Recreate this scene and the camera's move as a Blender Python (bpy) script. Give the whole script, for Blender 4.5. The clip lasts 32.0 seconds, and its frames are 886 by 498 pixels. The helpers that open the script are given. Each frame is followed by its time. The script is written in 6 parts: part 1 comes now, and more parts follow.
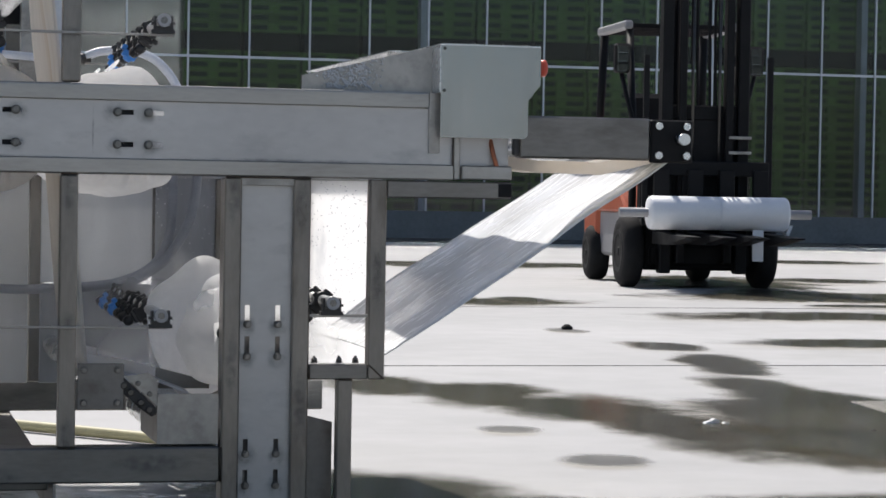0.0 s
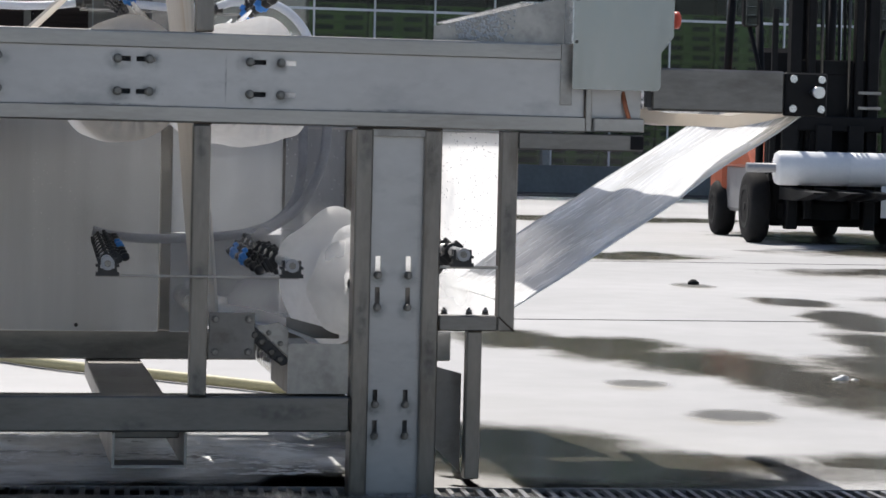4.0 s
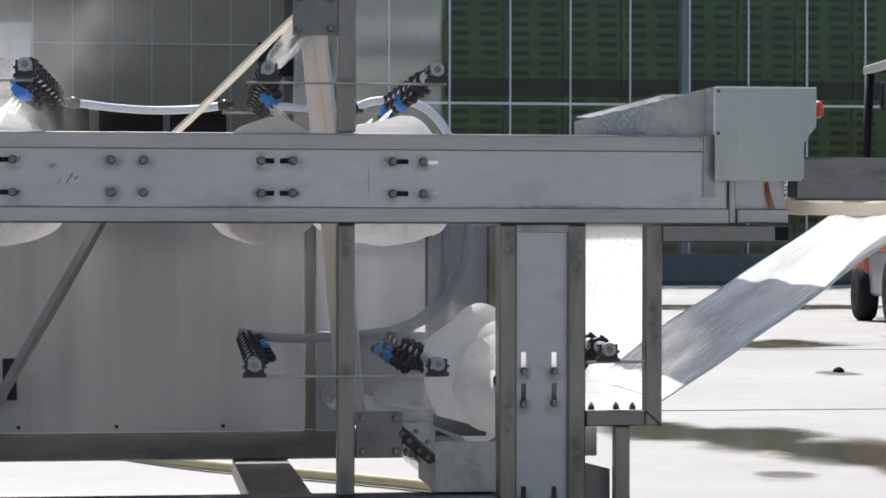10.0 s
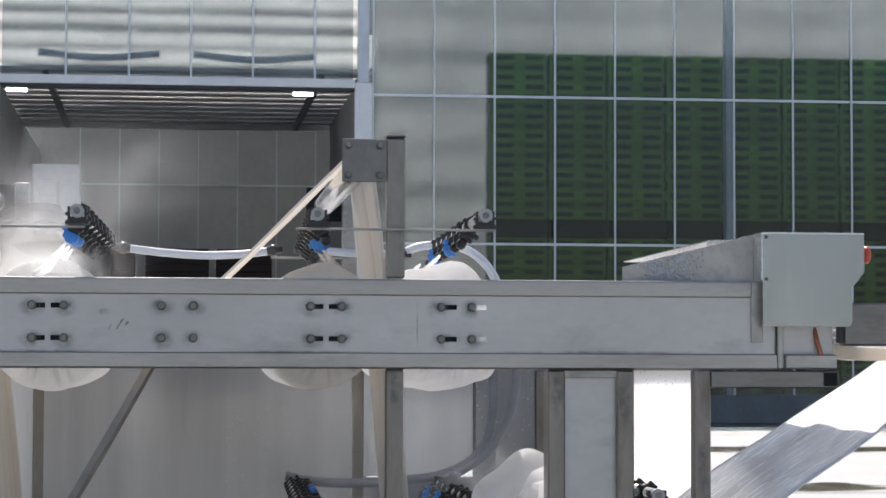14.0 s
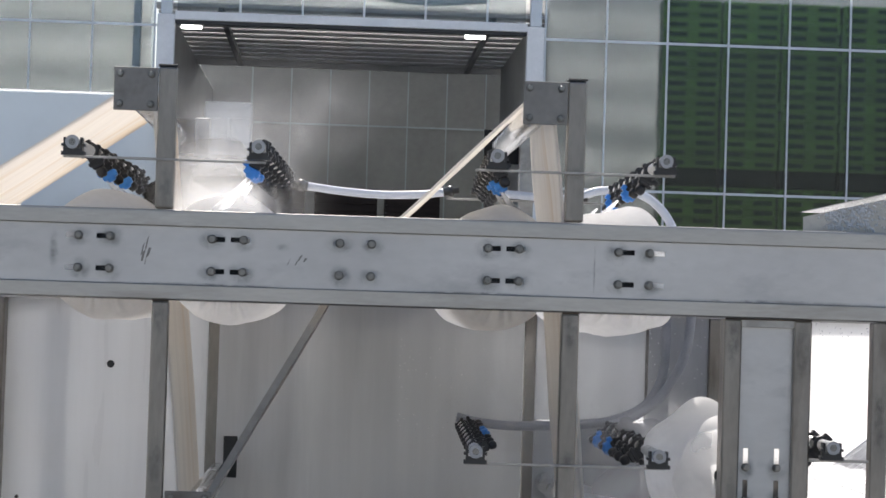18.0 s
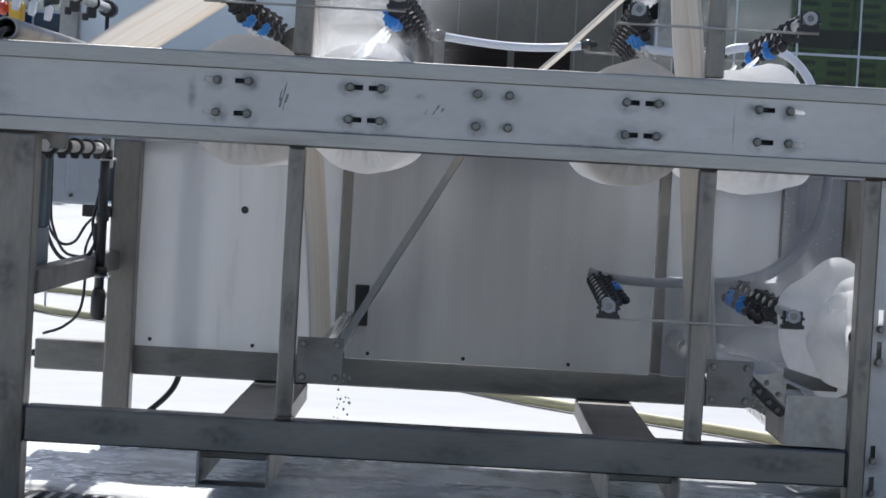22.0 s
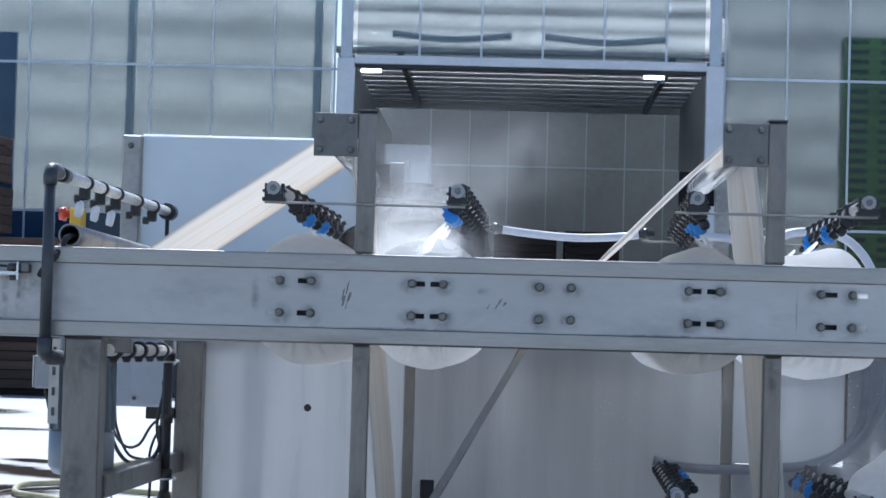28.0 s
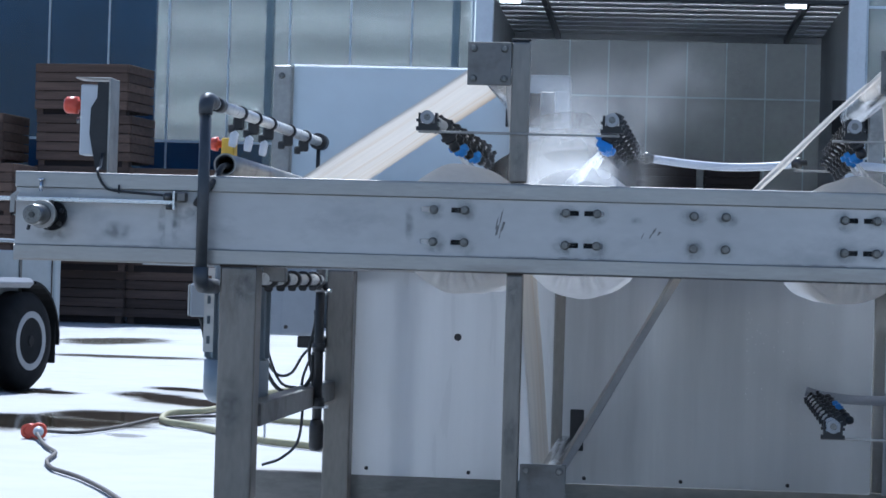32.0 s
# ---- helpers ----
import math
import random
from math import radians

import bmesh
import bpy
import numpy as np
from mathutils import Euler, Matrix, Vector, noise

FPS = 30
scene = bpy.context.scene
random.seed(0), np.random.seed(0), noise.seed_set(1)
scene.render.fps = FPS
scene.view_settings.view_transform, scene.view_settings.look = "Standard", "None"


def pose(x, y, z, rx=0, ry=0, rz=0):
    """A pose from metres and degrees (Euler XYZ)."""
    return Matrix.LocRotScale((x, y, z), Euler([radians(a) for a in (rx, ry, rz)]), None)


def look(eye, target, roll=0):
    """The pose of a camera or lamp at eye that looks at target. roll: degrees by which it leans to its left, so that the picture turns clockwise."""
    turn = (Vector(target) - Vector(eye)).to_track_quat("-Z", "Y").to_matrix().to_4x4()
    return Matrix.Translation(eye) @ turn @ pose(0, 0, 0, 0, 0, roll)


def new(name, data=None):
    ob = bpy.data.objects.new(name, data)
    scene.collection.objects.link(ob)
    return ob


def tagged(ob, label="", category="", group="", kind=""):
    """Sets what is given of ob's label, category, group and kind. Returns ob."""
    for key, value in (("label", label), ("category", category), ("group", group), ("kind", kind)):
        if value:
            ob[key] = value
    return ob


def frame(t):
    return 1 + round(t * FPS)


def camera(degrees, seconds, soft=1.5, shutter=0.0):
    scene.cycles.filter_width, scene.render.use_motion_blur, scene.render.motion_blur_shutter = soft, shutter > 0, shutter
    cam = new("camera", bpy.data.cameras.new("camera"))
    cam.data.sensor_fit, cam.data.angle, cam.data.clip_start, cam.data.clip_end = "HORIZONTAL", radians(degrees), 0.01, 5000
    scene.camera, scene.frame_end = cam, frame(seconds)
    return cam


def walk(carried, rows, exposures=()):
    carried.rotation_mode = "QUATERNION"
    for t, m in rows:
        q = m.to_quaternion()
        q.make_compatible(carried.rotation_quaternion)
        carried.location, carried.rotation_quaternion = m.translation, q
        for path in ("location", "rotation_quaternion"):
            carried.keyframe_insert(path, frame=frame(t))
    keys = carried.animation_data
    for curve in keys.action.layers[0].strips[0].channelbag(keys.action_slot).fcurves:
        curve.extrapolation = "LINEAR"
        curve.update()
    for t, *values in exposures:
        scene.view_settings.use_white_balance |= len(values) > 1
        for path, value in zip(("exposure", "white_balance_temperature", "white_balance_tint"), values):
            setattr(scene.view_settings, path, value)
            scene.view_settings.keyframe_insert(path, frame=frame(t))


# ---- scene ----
SECONDS = 32.0
cam = camera(21.04, SECONDS, soft=1.6)
PATH = [
    (0, (1.624, -5.561, 0.808), (2.103, -3.62, 0.76), 1.0),
    (0.5, (1.624, -5.561, 0.806), (2.08, -3.615, 0.755), 0.7),
    (1, (1.623, -5.562, 0.806), (2.074, -3.614, 0.75), 0.8),
    (1.5, (1.623, -5.562, 0.807), (2.061, -3.611, 0.748), 0.8),
    (2, (1.623, -5.559, 0.805), (2.051, -3.606, 0.738), 0.7),
    (2.5, (1.62, -5.557, 0.805), (2.037, -3.603, 0.725), 0.8),
    (3, (1.616, -5.559, 0.804), (2.023, -3.602, 0.721), 0.7),
    (3.5, (1.612, -5.552, 0.803), (2.005, -3.592, 0.719), 1.0),
    (5.5, (1.602, -5.539, 0.799), (1.927, -3.569, 0.693), 1.5),
    (6, (1.6, -5.538, 0.8), (1.899, -3.563, 0.699), 1.2),
    (6.5, (1.598, -5.543, 0.801), (1.883, -3.566, 0.702), 1.2),
    (7, (1.596, -5.542, 0.802), (1.875, -3.564, 0.712), 1.0),
    (7.5, (1.596, -5.544, 0.802), (1.871, -3.565, 0.717), 1.1),
    (8, (1.591, -5.539, 0.803), (1.858, -3.559, 0.729), 1.1),
    (8.5, (1.591, -5.545, 0.805), (1.856, -3.563, 0.749), 0.9),
    (9, (1.591, -5.541, 0.806), (1.858, -3.56, 0.766), 0.6),
    (9.5, (1.594, -5.538, 0.808), (1.854, -3.555, 0.784), 0.4),
    (10, (1.595, -5.539, 0.812), (1.859, -3.556, 0.799), 0.1),
    (10.5, (1.593, -5.539, 0.814), (1.849, -3.555, 0.822), 0.3),
    (11, (1.59, -5.545, 0.817), (1.837, -3.56, 0.843), 0.2),
    (11.5, (1.588, -5.548, 0.821), (1.832, -3.563, 0.865), 0.2),
    (12, (1.586, -5.545, 0.822), (1.827, -3.561, 0.889), 0.4),
    (12.5, (1.586, -5.548, 0.824), (1.829, -3.565, 0.909), 0.5),
    (13, (1.587, -5.549, 0.825), (1.829, -3.566, 0.912), 0.6),
    (13.5, (1.586, -5.556, 0.824), (1.823, -3.573, 0.928), 0.3),
    (15.5, (1.573, -5.554, 0.824), (1.751, -3.565, 0.929), 1.1),
    (16, (1.57, -5.554, 0.821), (1.729, -3.562, 0.913), 1.7),
    (16.5, (1.564, -5.555, 0.82), (1.705, -3.562, 0.902), 1.6),
    (17, (1.559, -5.547, 0.821), (1.674, -3.552, 0.892), 1.6),
    (17.5, (1.558, -5.546, 0.821), (1.655, -3.549, 0.884), 1.6),
    (18, (1.555, -5.543, 0.819), (1.644, -3.546, 0.875), 1.8),
    (18.5, (1.552, -5.538, 0.816), (1.62, -3.54, 0.864), 2.4),
    (19, (1.545, -5.541, 0.811), (1.596, -3.542, 0.845), 2.9),
    (19.5, (1.536, -5.536, 0.815), (1.58, -3.537, 0.826), 3.3),
    (20, (1.536, -5.537, 0.815), (1.576, -3.537, 0.81), 3.0),
    (20.5, (1.537, -5.532, 0.81), (1.569, -3.532, 0.79), 3.3),
    (21, (1.539, -5.529, 0.81), (1.561, -3.529, 0.773), 3.4),
    (21.5, (1.535, -5.528, 0.807), (1.548, -3.528, 0.756), 3.4),
    (22, (1.532, -5.526, 0.808), (1.521, -3.527, 0.739), 3.2),
    (22.5, (1.526, -5.525, 0.806), (1.507, -3.527, 0.727), 2.5),
    (23, (1.521, -5.524, 0.804), (1.486, -3.526, 0.722), 1.9),
    (23.5, (1.511, -5.527, 0.808), (1.463, -3.53, 0.723), 1.9),
    (24, (1.506, -5.522, 0.808), (1.446, -3.524, 0.735), 1.6),
    (24.5, (1.498, -5.53, 0.807), (1.438, -3.532, 0.747), 1.4),
    (25, (1.498, -5.529, 0.805), (1.445, -3.53, 0.766), 1.5),
    (25.5, (1.5, -5.535, 0.813), (1.453, -3.536, 0.8), 1.6),
    (27.5, (1.503, -5.538, 0.821), (1.438, -3.54, 0.883), 1.7),
    (28, (1.502, -5.536, 0.824), (1.442, -3.539, 0.91), 1.6),
    (28.5, (1.496, -5.541, 0.827), (1.434, -3.545, 0.935), 2.0),
    (29, (1.487, -5.542, 0.824), (1.409, -3.546, 0.927), 2.4),
    (29.5, (1.479, -5.537, 0.824), (1.376, -3.542, 0.922), 2.9),
    (30, (1.474, -5.538, 0.821), (1.34, -3.545, 0.909), 2.9),
    (30.5, (1.473, -5.533, 0.821), (1.334, -3.539, 0.891), 2.9),
    (31, (1.472, -5.529, 0.819), (1.322, -3.535, 0.869), 2.3),
    (31.5, (1.469, -5.531, 0.819), (1.305, -3.538, 0.854), 2.0),
    (32, (1.463, -5.534, 0.819), (1.29, -3.541, 0.844), 1.7),
]

walk(cam, [(t, look(eye, target, roll)) for t, eye, target, roll in PATH],
     exposures=[(0, 0.45 - 0.22, 6450, 11), (8, 0.45 - 0.03, 6450, 11), (13, 0.45 + 0.12, 6480, 12), (16.5, 0.45 + 0.38, 6520, 12), (19.5, 0.45 + 0.24, 6550, 12), (21.5, 0.45 + 0.05, 6100, 10), (24.5, 0.45 - 0.05, 5700, 10), (27.5, 0.45 + 0.17, 5450, 9), (32, 0.45 + 0.02, 5150, 8)])

# ---- world and sun ----
SUN = Vector((-0.09, 0.60, 0.80)).normalized()
world = bpy.data.worlds.new("sky")
scene.world = world
world.use_nodes = True
wn = world.node_tree
bg = wn.nodes["Background"]
sky = wn.nodes.new("ShaderNodeTexSky")
sky.sky_type = "NISHITA"
sky.sun_disc = False
sky.sun_elevation = math.asin(SUN.z)
sky.sun_rotation = math.atan2(SUN.x, SUN.y)
sky.dust_density = 2.0
wn.links.new(sky.outputs[0], bg.inputs[0])
bg.inputs[1].default_value = 0.085
sun_data = bpy.data.lights.new("sun", "SUN")
sun_data.energy = 4.3
sun_data.angle = radians(0.6)
sun_data.color = (1.0, 0.95, 0.88)
sun = new("sun", sun_data)
sun.matrix_world = look(SUN * 60, (0, 0, 0))


# ---- materials ----
def material(name, base, rough=0.5, metal=0.0, vary=0.25, scale=6.0, stretch=(1, 1, 1), bump=0.0, bump_scale=40.0,
             stain=None, stain_at=0.6, stain_scale=2.0, rough_vary=0.1, spread=0.0, trans=0.0, coords="Object", turn=0.0):
    """A surface with variation at two scales, stains and fine relief."""
    m = bpy.data.materials.new(name)
    m.use_nodes = True
    nt = m.node_tree
    n, l = nt.nodes, nt.links
    b = n["Principled BSDF"]
    b.inputs["Metallic"].default_value = metal
    tc = n.new("ShaderNodeTexCoord")
    mp = n.new("ShaderNodeMapping")
    mp.inputs["Scale"].default_value = stretch
    if turn:
        mp.vector_type = "TEXTURE"
        mp.inputs["Rotation"].default_value = (0, radians(-turn), 0)
        mp.inputs["Scale"].default_value = [1 / q for q in stretch]
    l.new(tc.outputs[coords], mp.inputs[0])
    geo = n.new("ShaderNodeObjectInfo")
    shift = n.new("ShaderNodeVectorMath")
    shift.operation = "ADD"
    off = n.new("ShaderNodeMath")
    off.operation = "MULTIPLY"
    off.inputs[1].default_value = 37.0
    l.new(geo.outputs["Random"], off.inputs[0])
    l.new(mp.outputs[0], shift.inputs[0])
    l.new(off.outputs[0], shift.inputs[1])
    big = n.new("ShaderNodeTexNoise")
    big.inputs["Scale"].default_value = scale
    big.inputs["Detail"].default_value = 6
    fine = n.new("ShaderNodeTexNoise")
    fine.inputs["Scale"].default_value = scale * 9
    fine.inputs["Detail"].default_value = 4
    for t in (big, fine):
        l.new(shift.outputs[0], t.inputs["Vector"])
    mix = n.new("ShaderNodeMath")
    mix.operation = "MULTIPLY_ADD"
    mix.inputs[1].default_value = 0.4
    l.new(fine.outputs["Fac"], mix.inputs[0])
    half = n.new("ShaderNodeMath")
    half.operation = "MULTIPLY"
    half.inputs[1].default_value = 0.6
    l.new(big.outputs["Fac"], half.inputs[0])
    l.new(half.outputs[0], mix.inputs[2])
    ramp = n.new("ShaderNodeValToRGB")
    lo, hi = [max(0.0, c * (1 - vary)) for c in base], [min(1.0, c * (1 + vary)) for c in base]
    ramp.color_ramp.elements[0].position, ramp.color_ramp.elements[1].position = 0.32, 0.68
    ramp.color_ramp.elements[0].color = (*lo, 1)
    ramp.color_ramp.elements[1].color = (*hi, 1)
    l.new(mix.outputs[0], ramp.inputs[0])
    colour = ramp.outputs[0]
    if spread:
        hs = n.new("ShaderNodeHueSaturation")
        mr = n.new("ShaderNodeMapRange")
        mr.inputs["To Min"].default_value, mr.inputs["To Max"].default_value = 1 - spread, 1 + spread
        l.new(geo.outputs["Random"], mr.inputs[0])
        l.new(mr.outputs[0], hs.inputs["Value"])
        l.new(colour, hs.inputs["Color"])
        colour = hs.outputs[0]
    if stain:
        sn = n.new("ShaderNodeTexNoise")
        sn.inputs["Scale"].default_value = stain_scale
        sn.inputs["Detail"].default_value = 8
        sn.inputs["Roughness"].default_value = 0.62
        l.new(shift.outputs[0], sn.inputs["Vector"])
        sr = n.new("ShaderNodeValToRGB")
        sr.color_ramp.elements[0].position, sr.color_ramp.elements[1].position = stain_at, stain_at + 0.14
        l.new(sn.outputs["Fac"], sr.inputs[0])
        sm = n.new("ShaderNodeMix")
        sm.data_type = "RGBA"
        l.new(sr.outputs[0], sm.inputs["Factor"])
        l.new(colour, sm.inputs["A"])
        sm.inputs["B"].default_value = (*stain, 1)
        colour = sm.outputs["Result"]
    l.new(colour, b.inputs["Base Color"])
    rr = n.new("ShaderNodeMapRange")
    rr.inputs["To Min"].default_value, rr.inputs["To Max"].default_value = max(0.02, rough - rough_vary), min(1, rough + rough_vary)
    l.new(fine.outputs["Fac"], rr.inputs[0])
    l.new(rr.outputs[0], b.inputs["Roughness"])
    if bump:
        bn = n.new("ShaderNodeTexNoise")
        bn.inputs["Scale"].default_value = bump_scale
        bn.inputs["Detail"].default_value = 5
        l.new(shift.outputs[0], bn.inputs["Vector"])
        bp = n.new("ShaderNodeBump")
        bp.inputs["Strength"].default_value = bump
        bp.inputs["Distance"].default_value = 0.004
        l.new(bn.outputs["Fac"], bp.inputs["Height"])
        l.new(bp.outputs[0], b.inputs["Normal"])
    if trans:
        out = n["Material Output"]
        tl = n.new("ShaderNodeBsdfTranslucent")
        l.new(colour, tl.inputs["Color"])
        ms = n.new("ShaderNodeMixShader")
        ms.inputs[0].default_value = trans
        l.new(b.outputs[0], ms.inputs[1])
        l.new(tl.outputs[0], ms.inputs[2])
        l.new(ms.outputs[0], out.inputs[0])
    return m


def glass(name, tint=(0.9, 0.95, 0.95), gloss=1.0):
    """A thin pane: clear, with a gloss that grows at grazing angles."""
    m = bpy.data.materials.new(name)
    m.use_nodes = True
    n, l = m.node_tree.nodes, m.node_tree.links
    n.remove(n["Principled BSDF"])
    a, g, mx, fr = (n.new("ShaderNode" + k) for k in ("BsdfTransparent", "BsdfGlossy", "MixShader", "Fresnel"))
    a.inputs[0].default_value = (*tint, 1)
    g.inputs["Roughness"].default_value = 0.04
    fr.inputs["IOR"].default_value = 1.45
    l.new(fr.outputs[0], mx.inputs[0])
    l.new(a.outputs[0], mx.inputs[1])
    l.new(g.outputs[0], mx.inputs[2])
    l.new(mx.outputs[0], n["Material Output"].inputs[0])
    return m


STEEL = material("brushed_stainless", (0.385, 0.372, 0.35), 0.42, 0.85, 0.22, 7, (1, 1, 1), 0.05, 160, stain=(0.27, 0.26, 0.245), stain_at=0.52, stain_scale=9)
WEB_STEEL = material("matt_stainless_sheet", (0.53, 0.522, 0.508), 0.48, 0.6, 0.10, 2.5, (1, 2, 2), 0.05, 60, stain=(0.42, 0.417, 0.41), stain_at=0.56, stain_scale=4)
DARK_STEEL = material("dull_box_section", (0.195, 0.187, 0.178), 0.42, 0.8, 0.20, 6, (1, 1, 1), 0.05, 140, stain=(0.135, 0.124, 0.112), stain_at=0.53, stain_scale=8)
POST_STEEL = material("dull_upright_section", (0.235, 0.218, 0.198), 0.38, 0.8, 0.18, 4, (3.0, 3.0, 0.8), 0.06, 90, stain=(0.135, 0.118, 0.10), stain_at=0.55, stain_scale=2.6)
RAIL_STEEL = material("dull_rail_section", (0.215, 0.206, 0.193), 0.38, 0.8, 0.20, 4, (0.9, 3.0, 3.0), 0.06, 90, stain=(0.125, 0.115, 0.105), stain_at=0.54, stain_scale=2.6)
LIP_STEEL = material("brushed_lip", (0.40, 0.387, 0.365), 0.38, 0.85, 0.12, 5, (0.8, 4, 4), 0.05, 160, stain=(0.30, 0.285, 0.265), stain_at=0.54, stain_scale=2.6)
BRIGHT = material("polished_stainless", (0.72, 0.73, 0.74), 0.25, 0.9, 0.06, 2, bump=0.03)
COVER = material("satin_cover_sheet", (0.40, 0.41, 0.415), 0.20, 0.9, 0.12, 1.6, (2.5, 1, 0.3), 0.25, 3, rough_vary=0.05)
COVER.node_tree.nodes["Bump"].inputs["Distance"].default_value = 0.03
BOLT = material("bolt_steel", (0.10, 0.097, 0.092), 0.33, 0.9, 0.2, 30)
NUT = material("nut_steel", (0.20, 0.197, 0.19), 0.3, 0.9, 0.25, 40)
WET_SHEET = material("wet_plastic_sheet", (0.72, 0.725, 0.725), 0.18, 0, 0.16, 0.9, (1.5, 1, 0.12), 0.03, 14, stain=(0.50, 0.505, 0.51), stain_at=0.50, stain_scale=0.8, trans=0.15)
PLASTIC = material("white_plastic_sheet", (0.78, 0.79, 0.80), 0.30, 0, 0.10, 1.5, (1.3, 1, 0.12), 0.02, 12, stain=(0.66, 0.67, 0.675), stain_at=0.55, stain_scale=1.3, trans=0.24)
WET_PANEL = material("grey_wet_plastic_sheet", (0.42, 0.43, 0.45), 0.22, 0, 0.18, 2.5, (1.2, 1, 0.3), 0.1, 40, stain=(0.6, 0.61, 0.62), stain_at=0.62, stain_scale=3, trans=0.10)
SHEER = material("translucent_sheet", (0.97, 0.97, 0.97), 0.2, 0, 0.05, 7, (1.4, 1, 0.35), 0.4, 70, stain=(0.80, 0.81, 0.82), stain_at=0.62, stain_scale=9, trans=0.85)
WEB = material("beige_belt_fabric", (0.82, 0.79, 0.745), 0.8, 0, 0.08, 2.2, (0.45, 6.0, 0.45), 0.12, 160, stain=(0.735, 0.66, 0.565), stain_at=0.52, stain_scale=1.5, trans=0.72)
WET_WEB = material("wet_belt_fabric", (0.84, 0.855, 0.87), 0.26, 0, 0.16, 1.6, (0.9, 2.4, 1.8), 0.6, 10, stain=(0.58, 0.595, 0.62), stain_at=0.57, stain_scale=1.8, trans=0.06, turn=34)
# darker belt copy: wet fabric, with the underside's shade in the colour
SOAKED_SHADED_WEB = material("soaked_belt_fabric", (0.36, 0.335, 0.305), 0.6, 0, 0.22, 4, (1, 3, 1), 0.2, 60, stain=(0.22, 0.20, 0.18), stain_at=0.6, stain_scale=3, trans=0.1)
# header's copy of the screen cloth, paler to make up for missing back light
PALE_CLOTH = material("pale_header_cloth", (0.46, 0.47, 0.475), 0.9, 0, 0.06, 0.9, (0.2, 1, 1.6), trans=0.4)
FLAP = material("thin_wet_cloth", (0.94, 0.94, 0.94), 0.6, 0, 0.10, 5, (1, 1, 1), 0.5, 22, stain=(0.74, 0.75, 0.77), stain_at=0.60, stain_scale=7, trans=0.70)
BRUSH = material("white_fabric", (0.93, 0.93, 0.93), 0.8, 0, 0.05, 6, (1, 1, 1), 0.4, 60, trans=0.74)
BLACK = material("black_plastic", (0.02, 0.02, 0.022), 0.4, 0, 0.3, 20)
BLUE = material("blue_plastic", (0.045, 0.25, 0.72), 0.4, 0, 0.15, 20)
GREY_PVC = material("dark_grey_pvc", (0.055, 0.06, 0.068), 0.4, 0, 0.25, 10)
PIPE = material("pale_pipe", (0.70, 0.69, 0.67), 0.3, 0.25, 0.12, 12)
HOSE = material("milky_hose", (0.78, 0.80, 0.84), 0.3, 0, 0.06, 14, trans=0.3)
GREY_HOSE = material("grey_ribbed_hose", (0.36, 0.375, 0.41), 0.35, 0, 0.15, 20, trans=0.2)
RUBBER = material("black_rubber", (0.013, 0.013, 0.014), 0.85, 0, 0.3, 12, bump=0.2)
RUBBER.node_tree.nodes["Principled BSDF"].inputs["Specular IOR Level"].default_value = 0.25
RED = material("red_plastic", (0.64, 0.085, 0.045), 0.35, 0, 0.12, 20)
YELLOW = material("yellow_plastic", (0.75, 0.45, 0.04), 0.4, 0, 0.1, 20)
GREY_BOX = material("grey_enclosure", (0.36, 0.39, 0.43), 0.45, 0.0, 0.06, 5)
MOTOR = material("grey_blue_motor", (0.22, 0.26, 0.30), 0.4, 0.1, 0.1, 8)
YHOSE = material("olive_garden_hose", (0.36, 0.33, 0.19), 0.5, 0, 0.15, 20)
CABLE = material("black_cable", (0.03, 0.03, 0.03), 0.5, 0, 0.3, 20)
ALU = material("galvanised_bars", (0.54, 0.58, 0.62), 0.4, 0.6, 0.1, 4)
COLUMN = material("blue_grey_column", (0.46, 0.53, 0.58), 0.5, 0.2, 0.12, 3)
PLINTH = material("concrete_plinth", (0.20, 0.21, 0.21), 0.85, 0, 0.2, 1.5, bump=0.2)
# smooth grey cloth; the dimmer light right of the door is in its colour
DIM_GREY_CLOTH = material("grey_screen_cloth", (0.34, 0.35, 0.35), 0.9, 0, 0.18, 0.6, (0.5, 1, 0.3), trans=0.3)
CURTAIN = material("pale_screen_cloth", (0.375, 0.39, 0.38), 0.9, 0, 0.22, 0.9, (0.12, 1, 2.2), trans=0.36, coords="Object")
GREEN = material("green_crate_plastic", (0.088, 0.205, 0.035), 0.45, 0, 0.25, 2.0, spread=0.15)
# darker green: shade inside the crate openings is put into the colour
CRATE_SHADE = material("crate_inside", (0.03, 0.075, 0.03), 0.7, 0, 0.3, 4)
WOOD = material("weathered_crate_wood", (0.115, 0.074, 0.055), 0.85, 0, 0.35, 3, (0.4, 3, 6), 0.3, 60, spread=0.3)
# darker copy of the bin wood, with shade put into its colour
SHADED_WOOD = material("damp_dark_wood", (0.030, 0.020, 0.017), 0.85, 0, 0.35, 3, (0.4, 3, 6), 0.3, 60)
NAVY = material("dark_blue_panel", (0.035, 0.12, 0.27), 0.5, 0, 0.15, 2)
GREY_WALL = material("grey_wall_panel", (0.315, 0.325, 0.33), 0.8, 0, 0.12, 0.7, stain=(0.35, 0.36, 0.37), stain_at=0.6, stain_scale=0.6)
SHEET = material("corrugated_metal", (0.44, 0.45, 0.46), 0.6, 0.2, 0.12, 2)
ORANGE = material("orange_paint", (0.42, 0.09, 0.035), 0.35, 0, 0.12, 4, stain=(0.3, 0.1, 0.05), stain_at=0.66)
TRUCK_BLACK = material("black_paint", (0.010, 0.010, 0.011), 0.55, 0.0, 0.3, 5)
TRUCK_BLACK.node_tree.nodes["Principled BSDF"].inputs["Specular IOR Level"].default_value = 0.18
